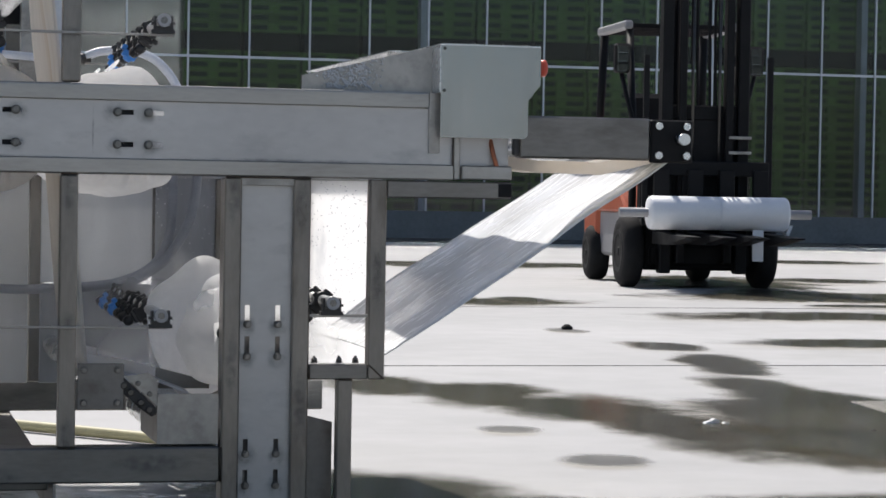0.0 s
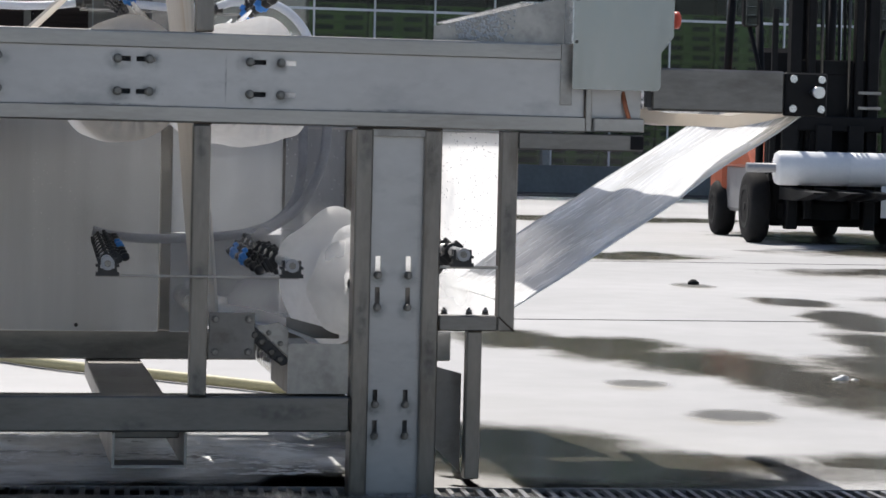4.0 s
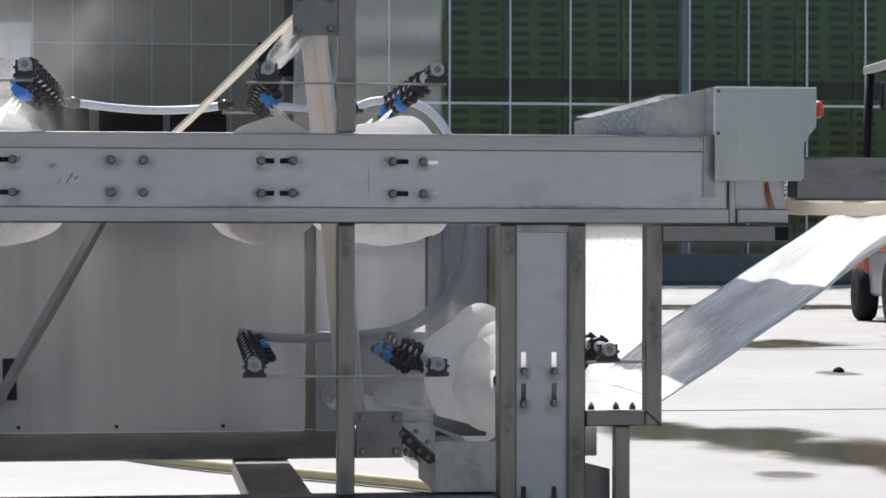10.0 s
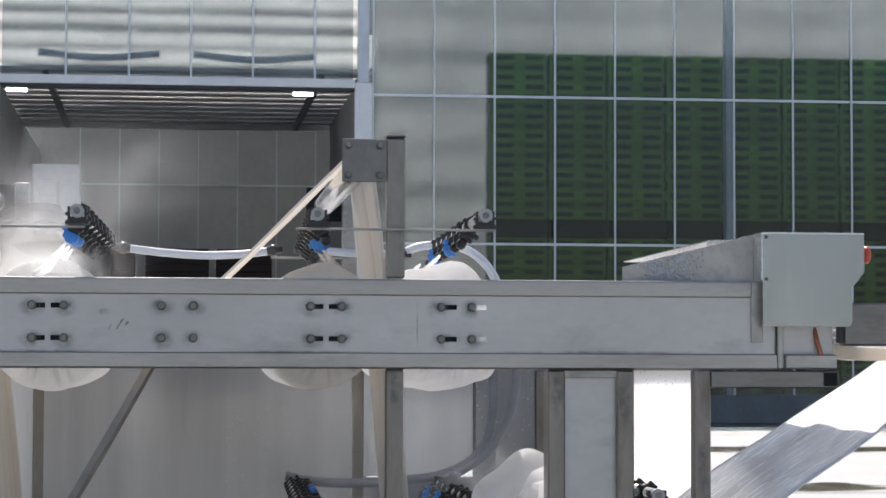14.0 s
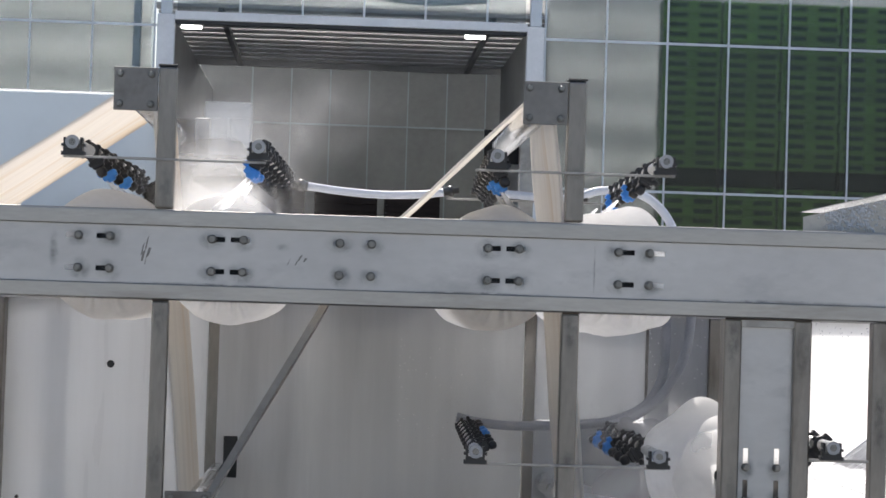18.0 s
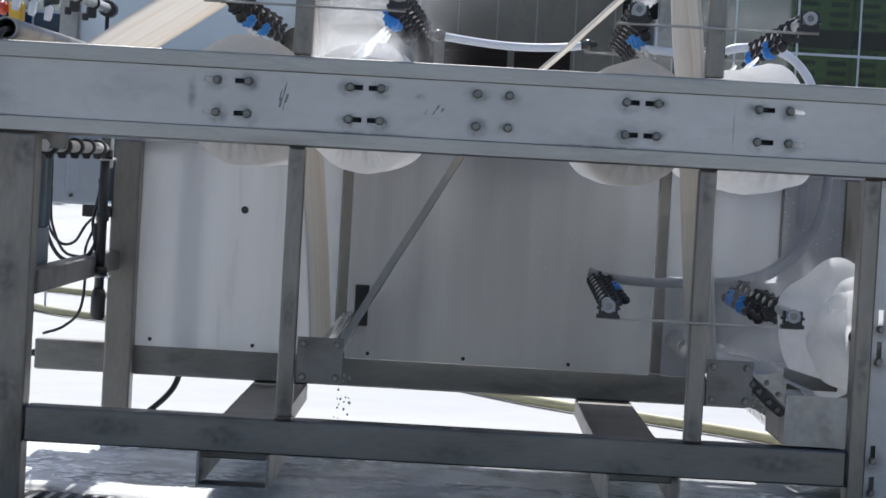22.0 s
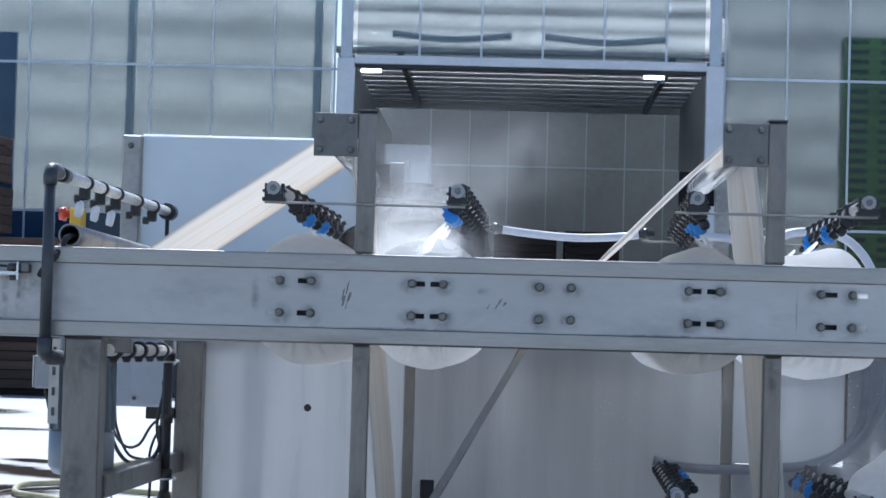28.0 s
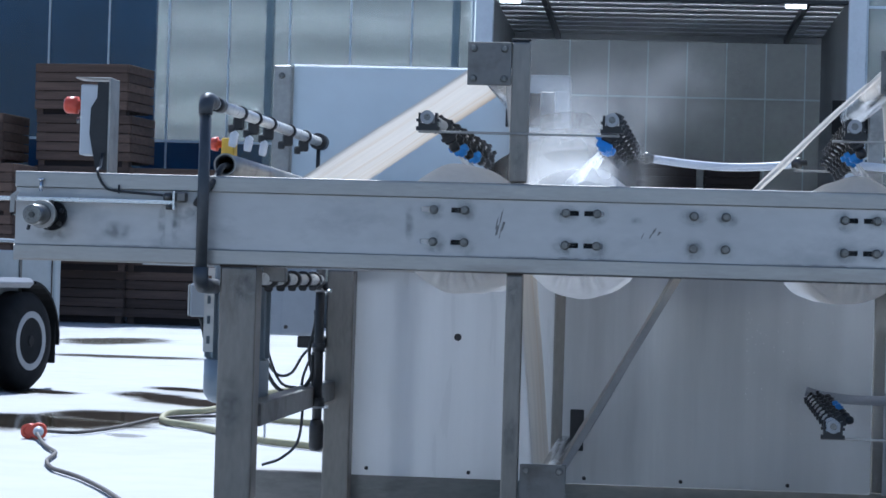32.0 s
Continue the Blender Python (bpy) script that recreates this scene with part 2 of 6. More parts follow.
TRUCK_GREY = material("silver_grey_paint", (0.35, 0.35, 0.36), 0.4, 0.3, 0.12, 4)
FILM = material("white_film_roll", (0.82, 0.83, 0.85), 0.4, 0, 0.05, 6, bump=0.15)
TRAILER = material("trailer_side_board", (0.42, 0.45, 0.47), 0.4, 0.5, 0.1, 2)
SKYLIGHT = material("milky_roof_strip", (0.85, 0.86, 0.86), 0.4, 0, 0.10, 2, trans=0.46)
# pale foam; sunlight and bright reflections on the churn are in its colour
FOAM = material("churned_rinse_water", (0.72, 0.72, 0.67), 0.35, 0, 0.5, 3.0, (0.8, 0.40, 1), 1.0, 34, stain=(0.96, 0.97, 0.98), stain_at=0.48, stain_scale=11, rough_vary=0.2)
FOAM.node_tree.nodes["Principled BSDF"].inputs["Specular IOR Level"].default_value = 0.2
MIST = glass("clear_plastic", (0.93, 0.95, 0.97))
PANE = glass("pane_glass", (0.80, 0.85, 0.86))
_n, _l = PANE.node_tree.nodes, PANE.node_tree.links
_r = _n.new("ShaderNodeBsdfRefraction")
_r.inputs["Color"].default_value = (0.76, 0.78, 0.79, 1)
_r.inputs["Roughness"].default_value = 0.25
_r.inputs["IOR"].default_value = 1.25
_l.new(_r.outputs[0], _n["Mix Shader"].inputs[1])
GRATE = material("galvanised_grate", (0.26, 0.26, 0.26), 0.4, 0.6, 0.25, 12)
GRATE_DARK = material("drain_channel", (0.02, 0.02, 0.02), 0.8, 0, 0.3, 12)


CABW = material("dull_white_steel", (0.60, 0.62, 0.64), 0.5, 0, 0.12, 1.5)


def concrete():
    """Pale sun-bleached yard concrete: broad tone changes, specks and damp marks."""
    m = material("yard_concrete", (0.40, 0.40, 0.40), 0.75, 0, 0.14, 0.45, (1, 1, 1), 0.25, 18, stain=(0.33, 0.33, 0.32), stain_at=0.60, stain_scale=0.35)
    return m


def water(m=None):
    """A film of water whose rim thins out unevenly; the disc it lies on is one unit in radius."""
    m = m or material("wet_concrete_puddle", (0.085, 0.078, 0.058), 0.17, 0, 0.4, 1.2, rough_vary=0.03, bump=0.08, bump_scale=6)
    n, l = m.node_tree.nodes, m.node_tree.links
    tc, ln, nz, wide, mth, mr = (n.new("ShaderNode" + k) for k in ("TexCoord", "VectorMath", "TexNoise", "TexNoise", "Math", "MapRange"))
    ln.operation = "LENGTH"
    l.new(tc.outputs["Object"], ln.inputs[0])
    gx = n.new("ShaderNodeNewGeometry")
    nz.inputs["Scale"].default_value, nz.inputs["Detail"].default_value, nz.inputs["Roughness"].default_value = 1.9, 7, 0.66
    mpp = n.new("ShaderNodeMapping")
    mpp.inputs["Scale"].default_value = (0.85, 0.75, 1)
    l.new(gx.outputs["Position"], mpp.inputs[0])
    l.new(mpp.outputs[0], nz.inputs["Vector"])
    twice = n.new("ShaderNodeMath")
    twice.operation = "MULTIPLY"
    twice.inputs[1].default_value = 2.5
    l.new(ln.outputs["Value"], twice.inputs[0])
    mth.operation = "MULTIPLY_ADD"
    mth.inputs[1].default_value = -2.4
    l.new(nz.outputs["Fac"], mth.inputs[0])
    l.new(twice.outputs[0], mth.inputs[2])
    mr.interpolation_type = "SMOOTHSTEP"
    mr.inputs["From Min"].default_value, mr.inputs["From Max"].default_value = 0.55, -0.30
    l.new(mth.outputs[0], mr.inputs[0])
    tr, mx = n.new("ShaderNodeBsdfTransparent"), n.new("ShaderNodeMixShader")
    l.new(mr.outputs[0], mx.inputs[0])
    l.new(tr.outputs[0], mx.inputs[1])
    l.new(n["Principled BSDF"].outputs[0], mx.inputs[2])
    l.new(mx.outputs[0], n["Material Output"].inputs[0])
    return m


def spray(name="water_spray", most=0.28):
    """Fine water drops in the air: clear, thinning out from the middle in uneven wisps; the sheet is one unit in radius."""
    m = bpy.data.materials.new(name)
    m.use_nodes = True
    n, l = m.node_tree.nodes, m.node_tree.links
    n.remove(n["Principled BSDF"])
    tc, ln, nz, fall, wisp, mul = (n.new("ShaderNode" + k) for k in ("TexCoord", "VectorMath", "TexNoise", "MapRange", "MapRange", "Math"))
    ln.operation = "LENGTH"
    l.new(tc.outputs["Object"], ln.inputs[0])
    g = n.new("ShaderNodeNewGeometry")
    nz.inputs["Scale"].default_value, nz.inputs["Detail"].default_value, nz.inputs["Distortion"].default_value = 4.5, 5, 0.6
    l.new(g.outputs["Position"], nz.inputs["Vector"])
    fall.interpolation_type = "SMOOTHERSTEP"
    fall.inputs["From Min"].default_value, fall.inputs["From Max"].default_value = 1.0, 0.0
    l.new(ln.outputs["Value"], fall.inputs[0])
    wisp.interpolation_type = "SMOOTHSTEP"
    wisp.inputs["From Min"].default_value, wisp.inputs["From Max"].default_value = 0.28, 0.72
    wisp.inputs["To Min"].default_value, wisp.inputs["To Max"].default_value = 0.15 * most, 1.5 * most
    l.new(nz.outputs["Fac"], wisp.inputs[0])
    mul.operation = "MULTIPLY"
    mul.use_clamp = True
    l.new(fall.outputs[0], mul.inputs[0])
    l.new(wisp.outputs[0], mul.inputs[1])
    d, t, add, tr, mx = (n.new("ShaderNode" + k) for k in ("BsdfDiffuse", "BsdfTranslucent", "MixShader", "BsdfTransparent", "MixShader"))
    d.inputs[0].default_value = t.inputs[0].default_value = (0.93, 0.94, 0.95, 1)
    add.inputs[0].default_value = 0.6
    l.new(d.outputs[0], add.inputs[1])
    l.new(t.outputs[0], add.inputs[2])
    l.new(mul.outputs[0], mx.inputs[0])
    l.new(tr.outputs[0], mx.inputs[1])
    l.new(add.outputs[0], mx.inputs[2])
    l.new(mx.outputs[0], n["Material Output"].inputs[0])
    return m


def grime():
    """Greasy dirt rubbed round a bolt: dark, uneven, fading to clean metal at one unit from the middle."""
    m = material("greasy_dirt", (0.17, 0.165, 0.155), 0.6, 0, 0.3, 20)
    n, l = m.node_tree.nodes, m.node_tree.links
    tc, ln, nz, fall, wisp, mul, g = (n.new("ShaderNode" + k) for k in ("TexCoord", "VectorMath", "TexNoise", "MapRange", "MapRange", "Math", "NewGeometry"))
    ln.operation = "LENGTH"
    l.new(tc.outputs["Object"], ln.inputs[0])
    nz.inputs["Scale"].default_value, nz.inputs["Detail"].default_value = 45.0, 5
    l.new(g.outputs["Position"], nz.inputs["Vector"])
    fall.interpolation_type = "SMOOTHSTEP"
    fall.inputs["From Min"].default_value, fall.inputs["From Max"].default_value = 1.0, 0.25
    l.new(ln.outputs["Value"], fall.inputs[0])
    wisp.inputs["From Min"].default_value, wisp.inputs["From Max"].default_value = 0.34, 0.66
    wisp.inputs["To Min"].default_value, wisp.inputs["To Max"].default_value = 0.03, 0.40
    l.new(nz.outputs["Fac"], wisp.inputs[0])
    mul.operation = "MULTIPLY"
    l.new(fall.outputs[0], mul.inputs[0])
    l.new(wisp.outputs[0], mul.inputs[1])
    tr, mx = n.new("ShaderNodeBsdfTransparent"), n.new("ShaderNodeMixShader")
    l.new(mul.outputs[0], mx.inputs[0])
    l.new(tr.outputs[0], mx.inputs[1])
    l.new(n["Principled BSDF"].outputs[0], mx.inputs[2])
    l.new(mx.outputs[0], n["Material Output"].inputs[0])
    return m


GRIME = grime()
THIN_SPRAY = spray("thin_water_spray", 0.085)
SPRAY = spray()
CONCRETE, WATER = concrete(), water()
STILL = water(material("still_puddle", (0.05, 0.042, 0.03), 0.06, 0, 0.4, 1.2, rough_vary=0.02, bump=0.02, bump_scale=6))
DAMP = water(material("damp_concrete", (0.15, 0.145, 0.13), 0.35, 0, 0.4, 1.2, bump=0.08, bump_scale=6))
water(FOAM)


# ---- mesh tools ----
def part(name, bm, mat, parent=None, label="", smooth=False):
    me = bpy.data.meshes.new(name)
    bm.normal_update()
    if smooth:
        for f in bm.faces:
            f.smooth = len(f.verts) == 4 and smooth
    bm.to_mesh(me)
    bm.free()
    for one in (mat if isinstance(mat, (list, tuple)) else [mat]):
        me.materials.append(one)
    ob = new(name, me)
    if parent is not None:
        ob.parent = parent
    if label:
        ob["label"] = label
    return ob


def again(ob, loc, parent=None, rot=(0, 0, 0)):
    """One more object on the same mesh."""
    o = new(ob.name.split(".")[0], ob.data)
    o.location, o.rotation_euler = loc, rot
    o.parent = parent if parent is not None else ob.parent
    return o


def thing(name, label, category, group="", loc=(0, 0, 0), kind=""):
    e = new(name)
    e.empty_display_size = 0.05
    e.location = loc
    return tagged(e, label, category, group, kind)


def box(x0, x1, y0, y1, z0, z1, bevel=0.0, bm=None, segs=1, index=0):
    own = bmesh.new()
    v = [own.verts.new((x, y, z)) for z in (z0, z1) for y in (y0, y1) for x in (x0, x1)]
    for q in ((0, 2, 3, 1), (4, 5, 7, 6), (0, 1, 5, 4), (2, 6, 7, 3), (0, 4, 6, 2), (1, 3, 7, 5)):
        own.faces.new([v[i] for i in q])
    if bevel:
        bmesh.ops.bevel(own, geom=own.edges[:], offset=bevel, segments=segs, affect="EDGES", profile=0.5)
    if bm is None:
        return own
    return merge(bm, own, index)


def merge(bm, own, index=0):
    table = {v: bm.verts.new(v.co) for v in own.verts}
    for f in own.faces:
        try:
            g = bm.faces.new([table[v] for v in f.verts])
            g.smooth, g.material_index = f.smooth, index or f.material_index
        except ValueError:
            pass
    own.free()
    return bm


def tube(points, r, seg=12, bm=None, caps=True, radii=None, index=0):
    """A round bar or hose along a line of points."""
    bm = bm or bmesh.new()
    pts = [Vector(p) for p in points]
    rings = []
    side = None
    for i, p in enumerate(pts):
        d = (pts[min(i + 1, len(pts) - 1)] - pts[max(i - 1, 0)]).normalized()
        if side is None:
            side = d.orthogonal().normalized()
        side = (side - d * side.dot(d)).normalized()
        up = d.cross(side)
        rad = radii[i] if radii else r
        rings.append([bm.verts.new(p + rad * (math.cos(a) * side + math.sin(a) * up)) for a in (2 * math.pi * k / seg for k in range(seg))])
    for a, b in zip(rings, rings[1:]):
        for k in range(seg):
            f = bm.faces.new((a[k], a[(k + 1) % seg], b[(k + 1) % seg], b[k]))
            f.smooth, f.material_index = True, index
    if caps:
        for ring in (rings[0][::-1], rings[-1]):
            bm.faces.new(ring).material_index = index
    return bm


def ring(p0, p1, r, ri, seg=24, bm=None, index=0):
    """A pipe with a wall."""
    bm = bm or bmesh.new()
    a, b = Vector(p0), Vector(p1)
    d = (b - a).normalized()
    s = d.orthogonal().normalized()
    u = d.cross(s)
    loops = []
    for c, rad in ((a, ri), (a, r), (b, r), (b, ri)):
        loops.append([bm.verts.new(c + rad * (math.cos(t) * s + math.sin(t) * u)) for t in (2 * math.pi * k / seg for k in range(seg))])
    for i in range(4):
        p, q = loops[i], loops[(i + 1) % 4]
        for k in range(seg):
            f = bm.faces.new((p[k], p[(k + 1) % seg], q[(k + 1) % seg], q[k]))
            f.material_index = index
            f.smooth = i in (1, 3)
    return bm


def curve(points, n=8):
    """A smooth line through the points."""
    p = [Vector(q) for q in points]
    p = [2 * p[0] - p[1]] + p + [2 * p[-1] - p[-2]]
    out = []
    for i in range(1, len(p) - 2):
        for k in range(n):
            t = k / n
            a, b, c, d = p[i - 1], p[i], p[i + 1], p[i + 2]
            out.append(0.5 * ((2 * b) + (c - a) * t + (2 * a - 5 * b + 4 * c - d) * t * t + (3 * b - a - 3 * c + d) * t ** 3))
    return out + [p[-2]]


def extrude_x(profile, x0, x1, bm=None):
    """A closed profile of (y, z) drawn out along x."""
    bm = bm or bmesh.new()
    a = [bm.verts.new((x0, y, z)) for y, z in profile]
    b = [bm.verts.new((x1, y, z)) for y, z in profile]
    n = len(profile)
    for i in range(n):
        bm.faces.new((a[i], a[(i + 1) % n], b[(i + 1) % n], b[i]))
    bm.faces.new(a[::-1])
    bm.faces.new(b)
    bmesh.ops.recalc_face_normals(bm, faces=bm.faces[:])
    return bm


def prism_y(outline, y0, y1, bm=None, bevel=0.0):
    """A flat outline of (x, z) with a thickness along y."""
    own = bmesh.new()
    a = [own.verts.new((x, y0, z)) for x, z in outline]
    b = [own.verts.new((x, y1, z)) for x, z in outline]
    n = len(outline)
    for i in range(n):
        own.faces.new((a[i], b[i], b[(i + 1) % n], a[(i + 1) % n]))
    own.faces.new(a)
    own.faces.new(b[::-1])
    bmesh.ops.recalc_face_normals(own, faces=own.faces[:])
    if bevel:
        bmesh.ops.bevel(own, geom=own.edges[:], offset=bevel, segments=1, affect="EDGES")
    return own if bm is None else merge(bm, own)


def holed(x0, x1, z0, z1, y0, y1, holes):
    """An upright plate with slots that go right through it."""
    bm = bmesh.new()
    xs = sorted({x0, x1, *(h[0] for h in holes), *(h[1] for h in holes)})
    zs = sorted({z0, z1, *(h[2] for h in holes), *(h[3] for h in holes)})
    gone = lambda i, k: not (0 <= i < len(xs) - 1 and 0 <= k < len(zs) - 1) or any(
        h[0] <= (xs[i] + xs[i + 1]) / 2 <= h[1] and h[2] <= (zs[k] + zs[k + 1]) / 2 <= h[3] for h in holes)
    verts = {}

    def at(i, k, y):
        if (i, k, y) not in verts:
            verts[(i, k, y)] = bm.verts.new((xs[i], y, zs[k]))
        return verts[(i, k, y)]

    for i in range(len(xs) - 1):
        for k in range(len(zs) - 1):
            if gone(i, k):
                continue
            bm.faces.new([at(*c, y0) for c in ((i, k), (i + 1, k), (i + 1, k + 1), (i, k + 1))])
            bm.faces.new([at(*c, y1) for c in ((i, k), (i, k + 1), (i + 1, k + 1), (i + 1, k))])
            for di, dk, c, d in ((-1, 0, (i, k), (i, k + 1)), (1, 0, (i + 1, k + 1), (i + 1, k)), (0, -1, (i + 1, k), (i, k)), (0, 1, (i, k + 1), (i + 1, k + 1))):
                if gone(i + di, k + dk):
                    bm.faces.new([at(*c, y0), at(*d, y0), at(*d, y1), at(*c, y1)])
    return bm


def sheet(line, y0, y1, thick=0.003, rows=12, wave=0.0, bm=None):
    """A web of cloth: a line of (x, z) that spans from y0 to y1."""
    bm = bm or bmesh.new()
    pts = [Vector((x, 0, z)) for x, z in line]
    grids = []
    for s in (0, 1):
        g = []
        for i, p in enumerate(pts):
            d = (pts[min(i + 1, len(pts) - 1)] - pts[max(i - 1, 0)]).normalized()
            nrm = Vector((-d.z, 0, d.x))
            row = []
            for k in range(rows + 1):
                y = y0 + (y1 - y0) * k / rows
                w = wave * noise.noise(Vector((p.x * 4, y * 5, p.z * 4)))
                row.append(bm.verts.new((p.x + nrm.x * (w + s * thick), y, p.z + nrm.z * (w + s * thick))))
            g.append(row)
        grids.append(g)
    for s, g in enumerate(grids):
        for i in range(len(pts) - 1):
            for k in range(rows):
                q = (g[i][k], g[i + 1][k], g[i + 1][k + 1], g[i][k + 1])
                bm.faces.new(q if s else q[::-1]).smooth = True
    a, b = grids
    for i in range(len(pts) - 1):
        for k in (0, rows):
            bm.faces.new((a[i][k], a[i + 1][k], b[i + 1][k], b[i][k]))
    for i in (0, len(pts) - 1):
        for k in range(rows):
            bm.faces.new((a[i][k], a[i][k + 1], b[i][k + 1], b[i][k]))
    return bm


def line_pts(*pts, step=0.05):
    out = []
    for (x0, z0), (x1, z1) in zip(pts, pts[1:]):
        n = max(2, int(math.hypot(x1 - x0, z1 - z0) / step))
        out += [(x0 + (x1 - x0) * k / n, z0 + (z1 - z0) * k / n) for k in range(n)]
    return out + [pts[-1]]


def arc(cx, cz, r, a0, a1, n=10):
    return [(cx + r * math.cos(radians(a0 + (a1 - a0) * k / n)), cz + r * math.sin(radians(a0 + (a1 - a0) * k / n))) for k in range(n + 1)]


def bolt_mesh():
    bm = bmesh.new()
    tube([(0, 0.002, 0), (0, -0.0025, 0)], 0.0105, 16, bm)
    tube([(0, -0.0031, 0), (0, -0.011, 0), (0, -0.0125, 0)], 0.0088, 6, bm, radii=[0.0088, 0.0088, 0.0076], index=1)
    tube([(0, -0.0126, 0), (0, -0.019, 0)], 0.0045, 10, bm, index=1)
    return bm


_first_bolt = []


def bolt(parent, x, y, z, size=1.0):
    if not _first_bolt:
        _first_bolt.append(part("bolt", bolt_mesh(), [BOLT, NUT], parent))
        o = _first_bolt[0]
        o.location = (x, y, z)
    else:
        o = again(_first_bolt[0], (x, y, z), parent)
    o.scale = (size, size, size)
    return o


# ---- ground ----
bm = bmesh.new()
edges = sorted({-600, -120, -40, 60, 150, 600, *range(-30, 41, 2)})
rows_y = sorted({-300, -60, 80, 200, 900, *range(-20, 51, 2)})
grid = [[bm.verts.new((x, y, 0)) for x in edges] for y in rows_y]
for a, b in zip(grid, grid[1:]):
    for k in range(len(edges) - 1):
        bm.faces.new((a[k], a[k + 1], b[k + 1], b[k]))
ground = tagged(part("ground", bm, CONCRETE), "pale sun-bleached concrete yard with damp patches", "ground", kind="structure")
for y in (5.75, 11.6):
    part("expansion_joint", box(2.6, 30, y, y + 0.018, 0.0005, 0.0025), GRATE_DARK, ground)


def puddle(x, y, w, d, seed, turn=0.0):
    """A shallow pool on a flat disc."""
    bm = bmesh.new()
    n = 40
    bm.faces.new([bm.verts.new((math.cos(2 * math.pi * k / n), math.sin(2 * math.pi * k / n), 0.003 + 0.0004 * seed)) for k in range(n)])
    o = part("puddle", bm, WATER)
    o.location, o.rotation_euler, o.scale = (x, y, 0), (0, 0, turn), (w * 0.92, d * 0.92, 1)
    o.visible_shadow = False
    return tagged(o, "shallow puddle of rinse water on the concrete", "puddle", "puddles on the yard")
GZ = -0.045
ground.location.z = GZ
# puddles in front and right of the forklift also paint its shadow
for args in ((3.9, 4.6, 0.52, 1.1, 1, -0.07), (4.17, 4.1, 0.63, 1.2, 2, -0.08), (4.47, 3.49, 0.7, 1.25, 3, -0.09), (4.6, 2.64, 0.64, 1.55, 4, -0.1), (4.85, 2.19, 0.6, 1.8, 5, -0.11),
             (6.05, 7.15, 0.45, 0.75, 6), (5.92, 5.9, 0.40, 1.5, 7, -0.2), (5.55, 4.5, 0.45, 1.0, 8), (5.15, 2.95, 0.75, 1.5, 38), (4.95, 1.95, 0.6, 1.0, 39), (11.2, 17.0, 1.3, 1.3, 36), (13.7, 23.4, 2.0, 1.6, 37), (5.5, 3.4, 0.7, 1.8, 21), (3.89, 2.61, 0.24, 0.26, 22), (3.93, 1.62, 0.27, 0.34, 23),
             (3.02, 0.78, 0.85, 1.25, 26, 0.25), (3.30, 0.46, 0.95, 0.62, 24, -0.2), (9.85, 16.7, 1.9, 3.3, 17), (9.6, 13.6, 1.2, 2.9, 18), (6.76, 12.65, 0.45, 0.8, 29), (5.9, 8.6, 0.22, 0.4, 10), (10.2, 13.3, 1.5, 1.5, 34), (9.3, 11.7, 0.9, 0.5, 35),
             (6.4, 12.4, 1.5, 1.2, 9), 
             (1.0, 0.62, 4.4, 0.62, 11), (-1.78, 7.55, 0.95, 1.35, 12, 0.68), (-1.53, 8.1, 0.7, 1.25, 28, 0.7), (-2.2, 7.1, 0.9, 1.2, 30, 0.6), (-1.62, 9.98, 0.5, 1.9, 31, 0.5), (-1.79, 11.28, 0.36, 0.95, 32, 0.8), (-2.7, 10.5, 0.35, 1.0, 33, 0.8), (-1.21, 6.59, 0.17, 0.28, 14, 0.63), (-4.9, 22.5, 1.2, 3.0, 15),
             (-3.6, 17.5, 1.6, 0.8, 16),   (8.8, 21.5, 3.5, 2.2, 20), (5.9, 2.3, 1.5, 1.5, 21, -0.6), (8.8, 4.3, 2.6, 1.6, 22), (7.3, 7.35, 1.5, 0.75, 23), (4.7, 0.4, 2.4, 0.7, 24), (9.6, 13.2, 3.0, 1.6, 25), (11.6, 12.4, 3.2, 2.4, 26), (8.6, 10.2, 3.0, 1.2, 27)):
    o = puddle(*args)
    o.location.z = GZ
    if args[2] < 0.3:
        o.data.materials[0] = DAMP
    elif args[0] < 0 and args[1] < 12:
        o.data.materials[0] = STILL
for k, args in enumerate(((0.2, -0.55, 2.4, 0.95), (2.0, -0.55, 2.6, 0.95), (3.9, -0.7, 2.6, 0.95), (0.9, -1.3, 4.0, 1.2))):
    puddle(*args, 40 + k).location.z = GZ
for k, args in enumerate(((0.9, 0.75, 2.8, 1.1), (1.8, 0.70, 1.5, 1.0), (1.5, 0.45, 1.6, 0.6))):
    o = puddle(*args, 30 + k)
    o.location.z = GZ
    o.data.materials[0] = FOAM
    tagged(o, "churned rinse water with pale foam under the machine", "puddle")

# white flecks: foam, and sparkles off the ripples put into colour
flecks = bmesh.new()
rnd = random.Random(77)
for k in range(2600):
    x, y = rnd.uniform(-0.1, 2.45), 0.32 + 0.98 * rnd.random() ** 1.3
    if noise.noise(Vector((x * 1.6, y * 5.0, 0.3))) + 0.6 * noise.noise(Vector((x * 7, y * 16, 4))) < 0.02:
        continue
    s = rnd.uniform(0.003, 0.011)
    ring_v = [flecks.verts.new((x + s * 2.4 * math.cos(t), y + s * 1.6 * math.sin(t), GZ + 0.0165)) for t in (0, 1.2, 2.4, 3.5, 4.6, 5.5)]
    top = flecks.verts.new((x, y, GZ + 0.0175 + s * 0.22))
    for i in range(6):
        flecks.faces.new((ring_v[i], ring_v[(i + 1) % 6], top))
FLECK = material("white_foam", (0.95, 0.96, 0.97), 0.25, 0, 0.03, 30)
tagged(part("foam_flecks", flecks, FLECK), "white foam flecks and painted ripple sparkles on the rinse water", "foam", kind="stuff")

